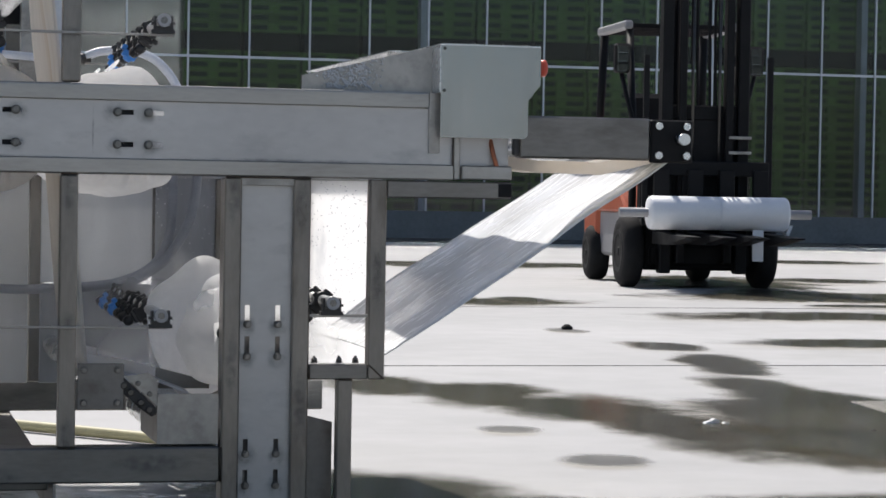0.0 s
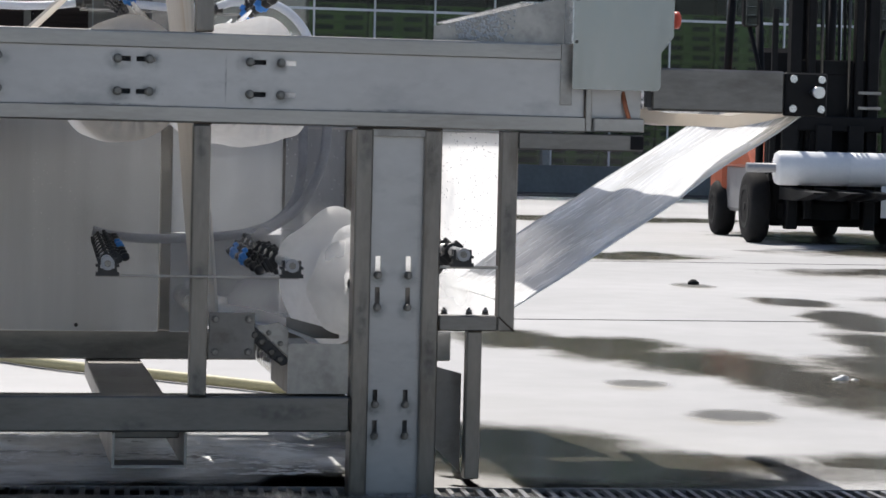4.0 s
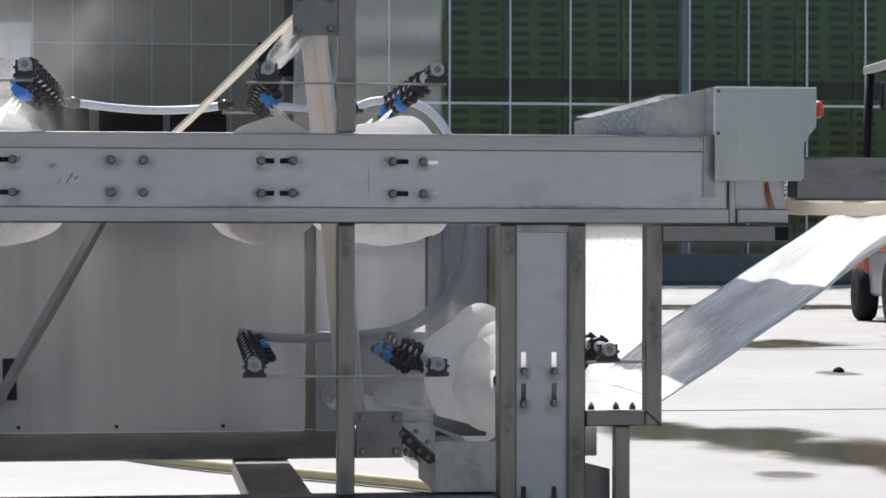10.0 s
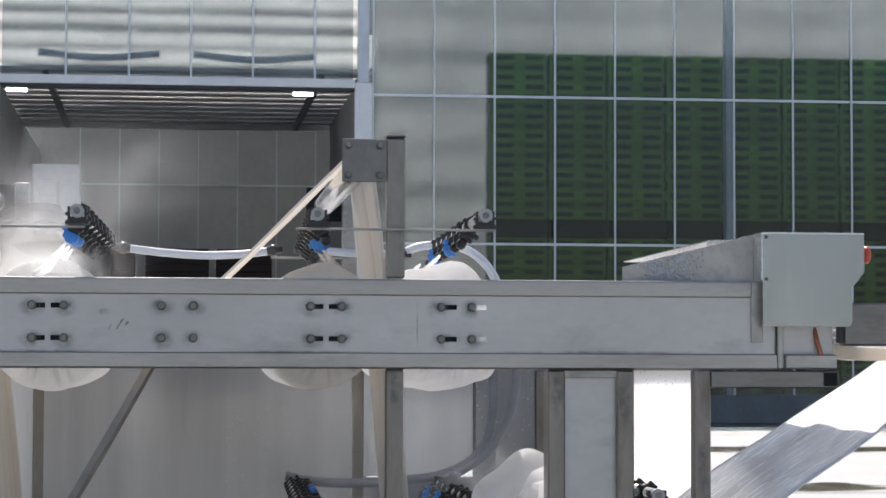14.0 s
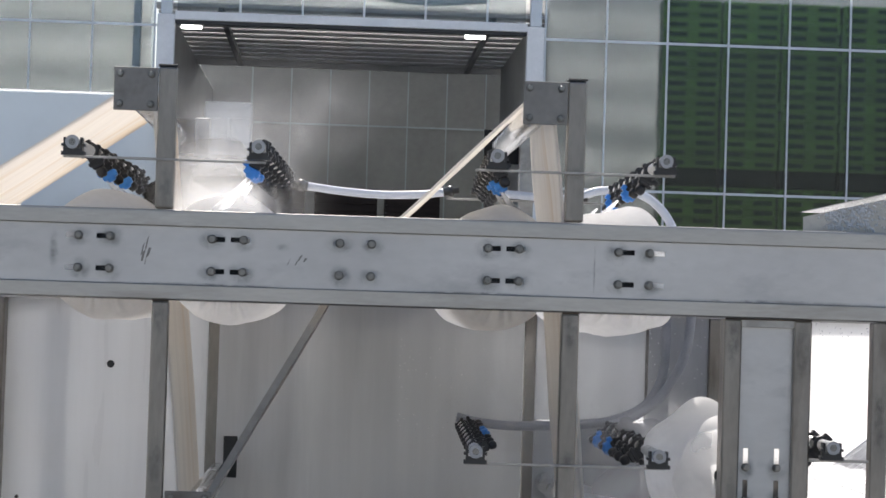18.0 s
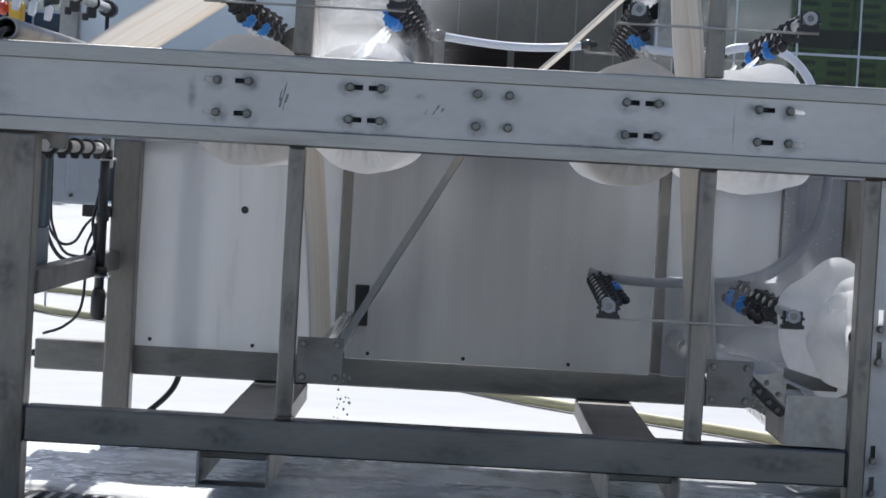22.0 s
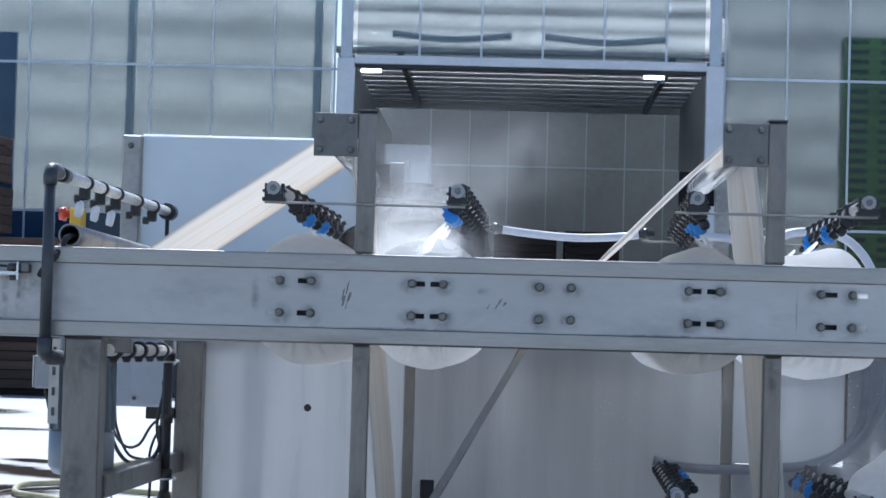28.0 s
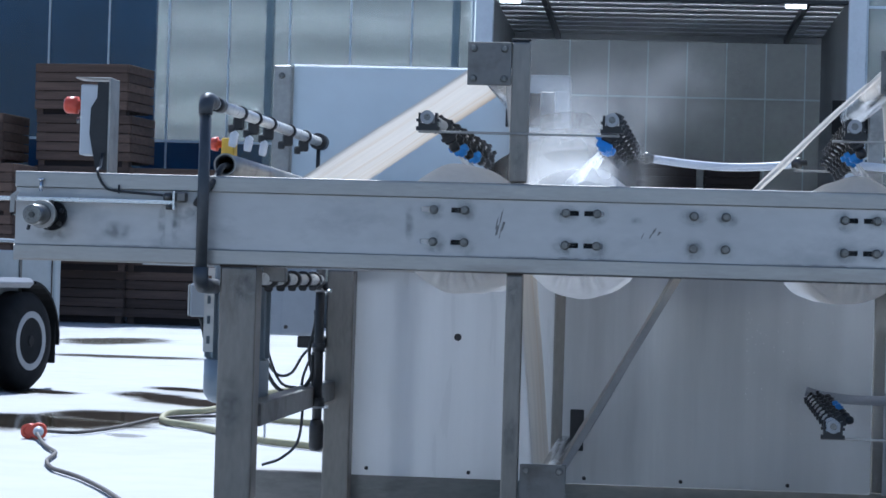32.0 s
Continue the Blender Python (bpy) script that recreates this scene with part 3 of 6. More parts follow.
# drain channel with a grate of bars
drain = thing("drain_grate", "galvanised slotted drain grate set in the concrete", "drain grate")
drain.rotation_euler.z = math.atan2(-0.185, 2.8)
drain.location = (1.5, 0.10, GZ)
# flat near-black sheet puts the shade of the channel's depth into colour
part("channel", box(-2.6, 4.6, -0.075, 0.075, 0.0005, 0.003), GRATE_DARK, drain)
for y in (-0.078, 0.072):
    part("rail", box(-2.6, 4.6, y, y + 0.006, 0.002, 0.014), GRATE, drain)
first = part("bar", box(0, 0.013, -0.071, 0.071, 0.002, 0.012), GRATE, drain)
first.location.x = -2.6
for k in range(1, 206):
    again(first, (-2.6 + k * 0.035, 0, 0))

# ---- washing machine frame ----
Y1 = 1.50  # rear frame
machine = thing("belt_washing_machine", "stainless steel frame of a belt washing machine on the yard", "machine frame")


BRIGHT_WHITE = material("white_slide_plastic", (0.95, 0.95, 0.95), 0.4, 0, 0.02, 10, trans=0.7)
slots = []
bolts = []
for x, a, b in ((0.958, (-0.03, 0.008), (-0.032, 0.010)), (1.266, (-0.012, 0.030), (-0.030, 0.016)), (1.908, (-0.012, 0.030), (-0.030, 0.014)), (2.214, (-0.008, 0.038), (-0.008, 0.036))):
    for z in (0.980, 0.905):
        for xx, s in ((x, a), (x + 0.0725, b)):
            slots.append((xx + s[0], xx + s[1], z - 0.006, z + 0.006))
            bolts.append((xx, z))
for z in (0.980, 0.905):
    bolts += [(1.562, z), (1.636, z)]

front_beam = part("front_beam", holed(-0.037, 3.02, 0.868, 1.010, 0.010, 0.015, slots), WEB_STEEL, machine, "matt stainless edge beam with slotted holes")
part("upper_lip", extrude_x([(0, 1.009), (0, 1.0405), (0.0006, 1.0432), (0.002, 1.0446), (0.0035, 1.045), (0.060, 1.045), (0.060, 1.041), (0.0155, 1.039), (0.0155, 1.006), (0.009, 1.006)], -0.037, 2.955), LIP_STEEL, front_beam)
part("lower_lip", extrude_x([(0, 0.870), (0, 0.839), (0.004, 0.835), (0.060, 0.835), (0.060, 0.839), (0.0155, 0.841), (0.0155, 0.873), (0.009, 0.873)], -0.037, 3.018), LIP_STEEL, front_beam)
for x, z in bolts:
    bolt(front_beam, x, 0.0095, z)
# added black plates put the dark behind these slots into colour
for x0, x1 in ((1.245, 1.352), (1.885, 1.996), (2.20, 2.258), (0.99, 1.05)):
    part("backing_plate", box(x0, x1, 0.026, 0.031, 0.885, 1.0), TRUCK_BLACK, front_beam)
smudge = None
for k, (x, z) in enumerate(bolts):
    rnd = random.Random(k + 60)
    if smudge is None:
        disc = bmesh.new()
        disc.faces.new([disc.verts.new((math.cos(2 * math.pi * j / 24), 0, math.sin(2 * math.pi * j / 24))) for j in range(24)])
        smudge = part("grime_smudge", disc, GRIME, front_beam, "dark greasy dirt round a bolt")
        o = smudge
    else:
        o = again(smudge, (0, 0, 0))
    o.location = (x + rnd.uniform(-0.004, 0.004), 0.0093, z - 0.003)
    o.scale = (rnd.uniform(0.032, 0.044), 1, rnd.uniform(0.025, 0.034))
    o.visible_shadow = False
for x, z, w, h in ((1.235, 0.873, 0.30, 0.006), (0.30, 0.873, 0.26, 0.006), (2.6, 0.874, 0.34, 0.007), (1.9, 0.873, 0.26, 0.006), (0.902, 0.945, 0.014, 0.055), (2.158, 0.94, 0.003, 0.07), (1.43, 0.965, 0.02, 0.012), (0.35, 0.935, 0.016, 0.07), (0.315, 0.93, 0.012, 0.06), (0.372, 0.955, 0.05, 0.03), (0.362, 0.958, 0.035, 0.024), (0.318, 0.925, 0.007, 0.07), (0.347, 0.925, 0.009, 0.075), (0.21, 0.91, 0.05, 0.03), (0.06, 0.905, 0.06, 0.035)):
    o = again(smudge, (x, 0.0088, z))
    o.scale, o.visible_shadow = (w, 1, h), False
# added white strips put the light shining through the slots into colour
for x0, x1 in ((0.9285, 0.957), (1.2545, 1.2635), (1.341, 1.3545), (1.896, 1.9055), (1.9855, 1.9945), (2.288, 2.322)):
    for z in (0.980, 0.905):
        part("slide_strip", box(x0, x1, 0.0105, 0.0145, z - 0.0058, z + 0.0058), BRIGHT_WHITE, front_beam, "white strip for the bright light seen through a slot")
part("end_strip", box(2.957, 2.985, 0.004, 0.0095, 0.90, 1.045, 0.001), STEEL, front_beam)
part("stiffener", box(3.020, 3.034, 0.0, 0.05, 0.838, 0.945, 0.002), STEEL, front_beam)
part("end_web", box(3.036, 3.16, 0.020, 0.026, 0.838, 0.95, 0.001), WEB_STEEL, front_beam)
part("end_lip", box(3.040, 3.165, 0.0, 0.019, 0.838, 0.872, 0.003), STEEL, front_beam)
part("rear_beam", extrude_x([(Y1, 1.009), (Y1, 1.045), (Y1 - 0.05, 1.045), (Y1 - 0.05, 1.04), (Y1 - 0.005, 1.04), (Y1 - 0.005, 0.84), (Y1 - 0.05, 0.84), (Y1 - 0.05, 0.835), (Y1, 0.835)], -0.037, 3.16), WEB_STEEL, machine)


def post(x0, x1, y0, y1, z0, z1, name="post", mat=None, parent=None, label=""):
    return part(name, box(x0, x1, y0, y1, z0, z1, 0.005, None, 2), mat or STEEL, parent or machine, label)


# legs and uprights of the front
post(0.459, 0.546, 0.0, 0.086, GZ, 0.833, "leg", POST_STEEL)
post(1.132, 1.171, 0.004, 0.044, 0.2035, 0.833, "upright", POST_STEEL)
post(2.085, 2.126, 0.004, 0.044, 0.1985, 0.833, "upright", POST_STEEL)
for x0, px in ((1.130, 1.027), (2.085, 1.980)):
    up = post(x0, x0 + 0.043, 0.004, 0.044, 1.047, 1.377, "tower", POST_STEEL)
    part("cap", box(x0 - 0.001, x0 + 0.044, 0.003, 0.045, 1.3775, 1.383, 0.001), BLACK, up, "black plastic end cap")
    pl = part("bearing_plate", box(px, x0 - 0.001, 0.006, 0.012, 1.273, 1.374, 0.001), DARK_STEEL, machine)
    for bx in (px + 0.014, x0 - 0.017):
        for bz in (1.288, 1.358):
            bolt(pl, bx, 0.005, bz, 0.85)
    bar = part("flat_bar", box(x0 - 0.213, x0 + 0.255, -0.004, 0.003, 1.158, 1.164, 0.001), STEEL, machine)
    part("tower", box(x0, x0 + 0.043, Y1 - 0.044, Y1 - 0.004, 1.047, 1.377, 0.003), STEEL, machine)
    # far plate is coloured black for the backlit shade on it
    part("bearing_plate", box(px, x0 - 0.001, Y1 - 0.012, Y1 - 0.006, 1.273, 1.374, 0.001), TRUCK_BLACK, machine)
    part("flat_bar", box(x0 - 0.213, x0 + 0.255, Y1 - 0.095, Y1 - 0.088, 1.158, 1.164, 0.001), STEEL, machine)
for px in (1.176, 2.130):
    pl = part("bearing_plate", box(px, px + 0.107, 0.006, 0.012, 0.288, 0.395, 0.001), DARK_STEEL, machine)
    for bx in (px + 0.014, px + 0.092):
        for bz in (0.303, 0.380):
            bolt(pl, bx, 0.005, bz, 0.85)
part("flat_bar", box(1.865, 2.337, -0.004, 0.003, 0.476, 0.482, 0.001), STEEL, machine)

# wide slotted post
pslots, pb = [], []
for x in (2.527, 2.600):
    for zb, z0, z1 in ((0.487, 0.487, 0.532), (0.411, 0.405, 0.458), (0.180, 0.176, 0.215), (0.105, 0.10, 0.142)):
        pslots.append((x - 0.006, x + 0.006, z0, z1))
        pb.append((x, zb))
wide = part("wide_post", holed(2.507, 2.632, GZ, 0.833, 0.016, 0.021, pslots), WEB_STEEL, machine, "wide folded post with upright slots")
for x, z in pb:
    bolt(wide, x, 0.0155, z, 0.9)
for k, (x, z) in enumerate(pb):
    o = again(smudge, (x, 0.0150, z - 0.004), wide)
    o.scale, o.visible_shadow = (0.026 + 0.004 * (k % 3), 1, 0.034), False
for x0, x1 in ((2.467, 2.508), (2.631, 2.673)):
    part("folded_edge", box(x0, x1, 0.0, 0.07, GZ, 0.833, 0.004), POST_STEEL, wide)
part("backing", box(2.509, 2.630, 0.04, 0.046, GZ, 0.462), DARK_STEEL, wide)
# white strips again stand for light through the upper slots
for x in (2.527, 2.600):
    part("slide_strip", box(x - 0.009, x + 0.009, 0.0215, 0.0235, 0.496, 0.534), BRIGHT_WHITE, wide, "white strip for the bright light seen through a slot")
part("wear_strip", box(2.505, 2.634, 0.004, 0.0145, 0.815, 0.833, 0.001), STEEL, wide)

# lower rails, fork pockets, cross members
part("lower_rail", box(0.548, 2.4655, 0.006, 0.086, 0.115, 0.198, 0.004), RAIL_STEEL, machine)
part("lower_rail", box(-0.04, 0.4575, 0.006, 0.086, 0.115, 0.198, 0.004), RAIL_STEEL, machine)
for x0, x1 in ((0.956, 1.125), (1.910, 2.083)):
    pocket = bmesh.new()
    y0, y1 = 0.004, 0.60
    for a in ((x0, x0 + 0.006, y0, y1, 0.031, 0.112), (x1 - 0.006, x1, y0, y1, 0.031, 0.112), (x0 + 0.0065, x1 - 0.0065, y0, 0.10, 0.031, 0.037)):
        box(*a, 0.0, pocket)
    part("fork_pocket", pocket, STEEL, machine)
    part("cross_member", box(x0 + 0.0, x1 - 0.012, 0.088, Y1 + 0.06, 0.09, 0.1445, 0.003), DARK_STEEL, machine)
part("rear_rail", box(0.305, 3.0, Y1, Y1 + 0.07, 0.145, 0.235, 0.004), RAIL_STEEL, machine)
part("adjusting_screw", tube([(0.275, Y1 + 0.03, 0.19), (0.3045, Y1 + 0.03, 0.19)], 0.011, 10), BOLT, machine)
post(0.520, 0.600, Y1 - 0.075, Y1 - 0.001, GZ, 0.835, "leg", POST_STEEL)
part("foot_plate", box(0.505, 0.615, Y1 - 0.09, Y1 + 0.02, GZ, GZ + 0.008, 0.001), DARK_STEEL, machine)
for x in (1.190, 2.115, 2.66, 2.90):
    post(x, x + 0.045, Y1 - 0.05, Y1 - 0.001, GZ if x > 2.6 else 0.236, 0.835, "rear_upright", POST_STEEL)
part("brace", box(0.500, 0.552, 0.0865, Y1 - 0.076, 0.455, 0.510, 0.003), DARK_STEEL, machine)
post(0.330, 0.385, Y1, Y1 + 0.05, 0.8, 1.441, "panel_post")
bolt(machine, 0.356, Y1 - 0.001, 1.41, 0.9)
part("side_ledge", box(0.546, 0.60, 0.09, 0.13, 0.80, 0.835, 0.002), DARK_STEEL, machine)

# end frame behind the wide post
part("end_frame_upright", box(2.817, 2.857, 0.0, 0.042, 0.357, 0.834, 0.003), POST_STEEL, machine)
part("end_frame_sill", box(2.6745, 2.8165, 0.0, 0.042, 0.357, 0.393, 0.003), RAIL_STEEL, machine)
part("hanging_leg", box(2.744, 2.780, 0.0, 0.036, 0.003, 0.3565, 0.003), POST_STEEL, machine)
part("end_stub", box(2.8575, 3.165, 0.004, 0.044, 0.792, 0.833, 0.003), RAIL_STEEL, machine)
part("stub_mouth", box(3.1655, 3.1670, 0.008, 0.040, 0.796, 0.829), BLACK, machine)
part("stub_cap", box(3.133, 3.164, 0.0005, 0.0035, 0.797, 0.829), RUBBER, machine)
part("drip_plate", prism_y([(2.674, 0.268), (2.7435, 0.25), (2.7435, 0.012), (2.674, 0.08)], 0.06, 0.066), DARK_STEEL, machine)
for x in (2.69, 2.75, 2.79):
    bolt(machine, x, 0.02, 0.397, 0.8).rotation_euler.x = radians(-90)

for x, y, z, w, h in ((1.151, 0.0034, 0.235, 0.022, 0.05), (1.151, 0.0034, 0.80, 0.022, 0.05), (2.105, 0.0034, 0.23, 0.022, 0.05), (2.105, 0.0034, 0.79, 0.022, 0.06), (2.105, 0.0034, 0.49, 0.024, 0.03), (1.151, 0.0034, 0.45, 0.02, 0.09),
                      (0.50, -0.0006, 0.24, 0.045, 0.06), (0.52, -0.0006, 0.79, 0.045, 0.06), (0.49, -0.0006, 0.50, 0.04, 0.10), (2.488, -0.0006, 0.78, 0.022, 0.07), (2.652, -0.0006, 0.76, 0.022, 0.08), (2.488, -0.0006, 0.40, 0.02, 0.10), (2.652, -0.0006, 0.30, 0.022, 0.12),
                      (1.01, 0.0054, 0.155, 0.07, 0.035), (1.55, 0.0054, 0.14, 0.12, 0.025), (0.75, 0.0054, 0.16, 0.10, 0.03), (2.30, 0.0054, 0.16, 0.12, 0.03), (1.95, 0.0054, 0.13, 0.06, 0.03), (2.837, -0.0006, 0.60, 0.022, 0.12), (2.107, 0.0034, 1.16, 0.02, 0.02), (1.152, 0.0034, 1.10, 0.02, 0.05)):
    o = again(smudge, (x, y, z), machine)
    o.scale, o.visible_shadow = (w, 1, h), False
WELD = material("weld_tint", (0.10, 0.078, 0.058), 0.45, 0.6, 0.4, 40)
for p, q in (((0.5472, 0.004, 0.115), (0.5472, 0.004, 0.198)), ((0.4578, 0.004, 0.115), (0.4578, 0.004, 0.198)), ((2.466, 0.002, 0.115), (2.466, 0.002, 0.198)), ((1.132, 0.003, 0.2008), (1.171, 0.003, 0.2008)),
             ((2.085, 0.003, 0.1993), (2.126, 0.003, 0.1993)), ((2.818, -0.0015, 0.392), (2.856, -0.0015, 0.358)), ((2.6738, -0.0015, 0.357), (2.6738, -0.0015, 0.393)), ((1.132, 0.002, 0.8345), (1.171, 0.002, 0.8345)),
             ((2.085, 0.002, 0.8345), (2.126, 0.002, 0.8345)), ((0.459, 0.0, 0.8345), (0.546, 0.0, 0.8345)), ((2.745, -0.001, 0.357), (2.779, -0.001, 0.357)), ((2.468, 0.0, 0.834), (2.672, 0.0, 0.834)), ((3.018, 0.004, 0.84), (3.018, 0.004, 0.945))):
    part("weld_seam", tube([p, Vector(p).lerp(Vector(q), 0.5), q], 0.0022, 6), WELD, machine, "brown-tinted weld seam")

# outrigger arm with the end roller bearing
part("outrigger", box(3.182, 3.5155, 0.0, 0.05, 0.893, 0.996, 0.005), RAIL_STEEL, machine)
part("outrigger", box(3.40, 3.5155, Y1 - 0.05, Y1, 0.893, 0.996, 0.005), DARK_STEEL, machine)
bp = part("roller_bearing", box(3.517, 3.625, 0.0, 0.02, 0.888, 0.994, 0.004), TRUCK_BLACK, machine, "black square flange bearing with chrome bolts")
for dx in (0.018, 0.09):
    for dz in (0.018, 0.09):
        part("bearing_bolt", tube([(3.517 + dx, -0.0005, 0.888 + dz), (3.517 + dx, -0.010, 0.888 + dz)], 0.010, 6), BRIGHT, bp)
part("shaft_end", tube([(3.592, -0.0005, 0.946), (3.592, -0.035, 0.946)], 0.0145, 16), BRIGHT, bp)
part("arm_gap_plate", box(3.168, 3.181, 0.0, 0.02, 0.90, 0.95, 0.001), BLACK, machine)
part("copper_pipe", tube(curve([(3.115, 0.03, 0.945), (3.12, 0.01, 0.90), (3.135, 0.008, 0.85)]), 0.006, 8), material("copper_wire", (0.45, 0.16, 0.08), 0.4, 0.5), machine)

# left end of the front beam
part("tension_arm", box(-0.09, 0.345, -0.022, -0.004, 0.974, 0.984, 0.001), BRIGHT, machine)
part("tension_bracket", box(0.3455, 0.352, -0.028, 0.0, 0.962, 1.006, 0.001), BRIGHT, machine)
part("tension_lug", box(0.3525, 0.378, -0.024, 0.0, 0.980, 1.004, 0.004), DARK_STEEL, machine)
part("tension_pin", tube([(0.333, -0.013, 0.9845), (0.333, -0.013, 0.995), (0.333, -0.013, 1.002)], 0.009, 8, radii=[0.012, 0.012, 0.008]), BOLT, machine)
part("tension_nut", tube([(0.337, -0.013, 0.9735), (0.337, -0.013, 0.962)], 0.010, 6), BOLT, machine)
part("arm_hook", prism_y([(-0.041, 0.946), (-0.031, 0.946), (-0.029, 0.984), (-0.018, 0.994), (-0.026, 0.997), (-0.040, 0.986)], -0.030, -0.0225), STEEL, machine)
HX, HZ = 0.052, 0.942
hub = part("drive_hub", tube([(HX, 0.0095, HZ), (HX, -0.012, HZ), (HX, -0.016, HZ)], 0.036, 28, radii=[0.036, 0.036, 0.033]), TRUCK_BLACK, machine, "dark flanged hub with a bright stepped shaft")
for k in range(6):
    a = radians(20 + 60 * k)
    part("lug", tube([(HX + 0.031 * math.cos(a), -0.0165, HZ + 0.031 * math.sin(a)), (HX + 0.031 * math.cos(a), -0.026, HZ + 0.031 * math.sin(a))], 0.0055, 6), BOLT if k % 2 else BLACK, hub)
part("hub_ring", ring((HX - 0.002, -0.074, HZ), (HX - 0.002, -0.088, HZ - 0.0005), 0.033, 0.0235, 28), STEEL, hub)
part("hub_shaft", tube([(HX, -0.0165, HZ), (HX, -0.07, HZ), (HX - 0.001, -0.071, HZ), (HX - 0.007, -0.150, HZ - 0.003), (HX - 0.007, -0.153, HZ - 0.003)], 0.024, 28, radii=[0.020, 0.020, 0.0232, 0.0232, 0.0205]), NUT, hub)
part("shaft_key", tube([(HX - 0.007, -0.1535, HZ - 0.003), (HX - 0.007, -0.159, HZ - 0.003)], 0.007, 8), BOLT, hub)
part("set_screw", tube([(HX - 0.016, -0.140, HZ - 0.027), (HX - 0.019, -0.140, HZ - 0.038)], 0.004, 8), BLACK, hub)
part("stud", tube([(0.027, -0.008, 0.998), (0.027, -0.008, 1.022)], 0.004, 10), BRIGHT, machine)
# thin black rod stands for the dark of a slot
part("stop_pin", tube([(0.213, -0.006, 0.997), (0.213, -0.006, 1.018)], 0.0025, 6), BLACK, machine)
part("stud_head", tube([(0.027, -0.008, 1.0225), (0.027, -0.008, 1.028)], 0.0075, 6), BRIGHT, machine)

# ---- cover box over the drive at the right end ----
cover = thing("drive_cover", "bright sheet steel cover box with a clipped lower corner", "cover")
part("front_panel", prism_y([(2.977, 0.938), (3.186, 0.938), (3.194, 0.946), (3.194, 1.030), (3.224, 1.068), (3.224, 1.158), (2.977, 1.158)], -0.030, -0.026), COVER, cover)
part("top", prism_y([(2.977, 1.1585), (3.224, 1.1585), (3.224, 1.1615), (2.977, 1.1615)], -0.030, 1.46), BRIGHT, cover)
part("side", box(3.2205, 3.2235, -0.0255, 1.46, 1.068, 1.158), BRIGHT, cover)
part("side", box(2.974, 2.9765, -0.030, 0.55, 1.0455, 1.158), BRIGHT, cover)
hood = bmesh.new()
prism_y([(2.655, 1.0465), (2.9735, 1.0465), (2.9735, 1.158), (2.655, 1.0800)], 0.050, 0.054, hood)
# unseen box, added to throw shade on the lower end of the belt
part("drive_housing", box(2.87, 2.9755, 0.45, 1.44, 1.046, 1.085, 0.003), DARK_STEEL, cover)
# added strip that closes a slit where sun striped the belt
part("top_flange", box(2.925, 2.9765, 0.305, 1.46, 1.1585, 1.1612), BRIGHT, cover)
part("hood_side", hood, STEEL, cover, "sunlit stainless hood side, speckled with water drops")
lid = bmesh.new()
vs = [lid.verts.new(c) for c in ((2.653, 0.046, 1.0815), (2.9735, 0.046, 1.1595), (2.9735, 0.075, 1.1595), (2.653, 0.075, 1.0815))]
lid.faces.new(vs)
bmesh.ops.solidify(lid, geom=lid.faces[:], thickness=0.003)
part("hood_lid", lid, BRIGHT, cover)
# two clusters of drops, white because sun glints are put into their colour
drops = bmesh.new()
rnd = random.Random(4)
for k in range(420):
    cx = rnd.choice((2.742, 2.800)) + rnd.gauss(0, 0.022)
    cz = 1.05 + rnd.random() * (0.03 + 0.078 * (cx - 2.655) / 0.32)
    s = rnd.uniform(0.0012, 0.0034)
    tube([(cx, 0.0495, cz), (cx, 0.0475, cz), (cx, 0.0465, cz)], s, 6, drops, radii=[s, s * 0.8, s * 0.3])
tagged(part("water_speckle", drops, CABW, cover, "white beads of water, sun glints put into their colour"), kind="stuff")
for x, z in ((2.985, 1.150), (2.985, 1.05)):
    part("rivet", tube([(x, -0.0305, z), (x, -0.033, z)], 0.004, 8), BOLT, cover)
for x in (3.06, 3.13, 3.19):
    part("screw", tube([(x, -0.015, 1.1616), (x, -0.015, 1.1655)], 0.005, 8), BOLT, cover)
estop = thing("emergency_stop", "red mushroom emergency stop button on a grey housing", "emergency stop")
part("housing", box(3.2245, 3.242, 0.05, 0.11, 1.09, 1.152, 0.003), GREY_BOX, estop)
part("button", tube([(3.2425, 0.08, 1.115), (3.252, 0.08, 1.115), (3.2525, 0.08, 1.115), (3.266, 0.08, 1.115), (3.270, 0.08, 1.115)], 0.02, 20, radii=[0.012, 0.012, 0.021, 0.021, 0.014]), RED, estop)

# ---- rollers and brushes ----
def roller(name, x, z, r, y0, y1, mat, label, shaft=0.014):
    t = thing(name, label, "roller", "machine rollers", (x, 0, z))
    part("shell", tube([(0, y0, 0), (0, y0 + 0.004, 0), (0, y1 - 0.004, 0), (0, y1, 0)], r, 32, radii=[r - 0.004, r, r, r - 0.004]), mat, t)
    part("shaft", tube([(0, 0.013, 0), (0, Y1 - 0.013, 0)], shaft, 14), BOLT, t)
    return t


roller("guide_roller", 1.075, 1.318, 0.030, 0.05, Y1 - 0.06, BRIGHT, "polished steel guide roller between two plates")
roller("guide_roller", 2.030, 1.318, 0.030, 0.05, Y1 - 0.06, BRIGHT, "polished steel guide roller between two plates")
roller("guide_roller", 1.232, 0.342, 0.030, 0.05, Y1 - 0.06, BRIGHT, "wet steel guide roller near the floor")
roller("guide_roller", 2.186, 0.342, 0.030, 0.05, Y1 - 0.06, BRIGHT, "wet steel guide roller near the floor")
roller("guide_roller", 1.612, 0.915, 0.030, 0.05, Y1 - 0.06, BRIGHT, "steel guide roller hidden behind the edge beam")
roller("end_roller", 3.592, 0.946, 0.048, 0.055, Y1 - 0.06, BRIGHT, "polished end roller carrying the belt")
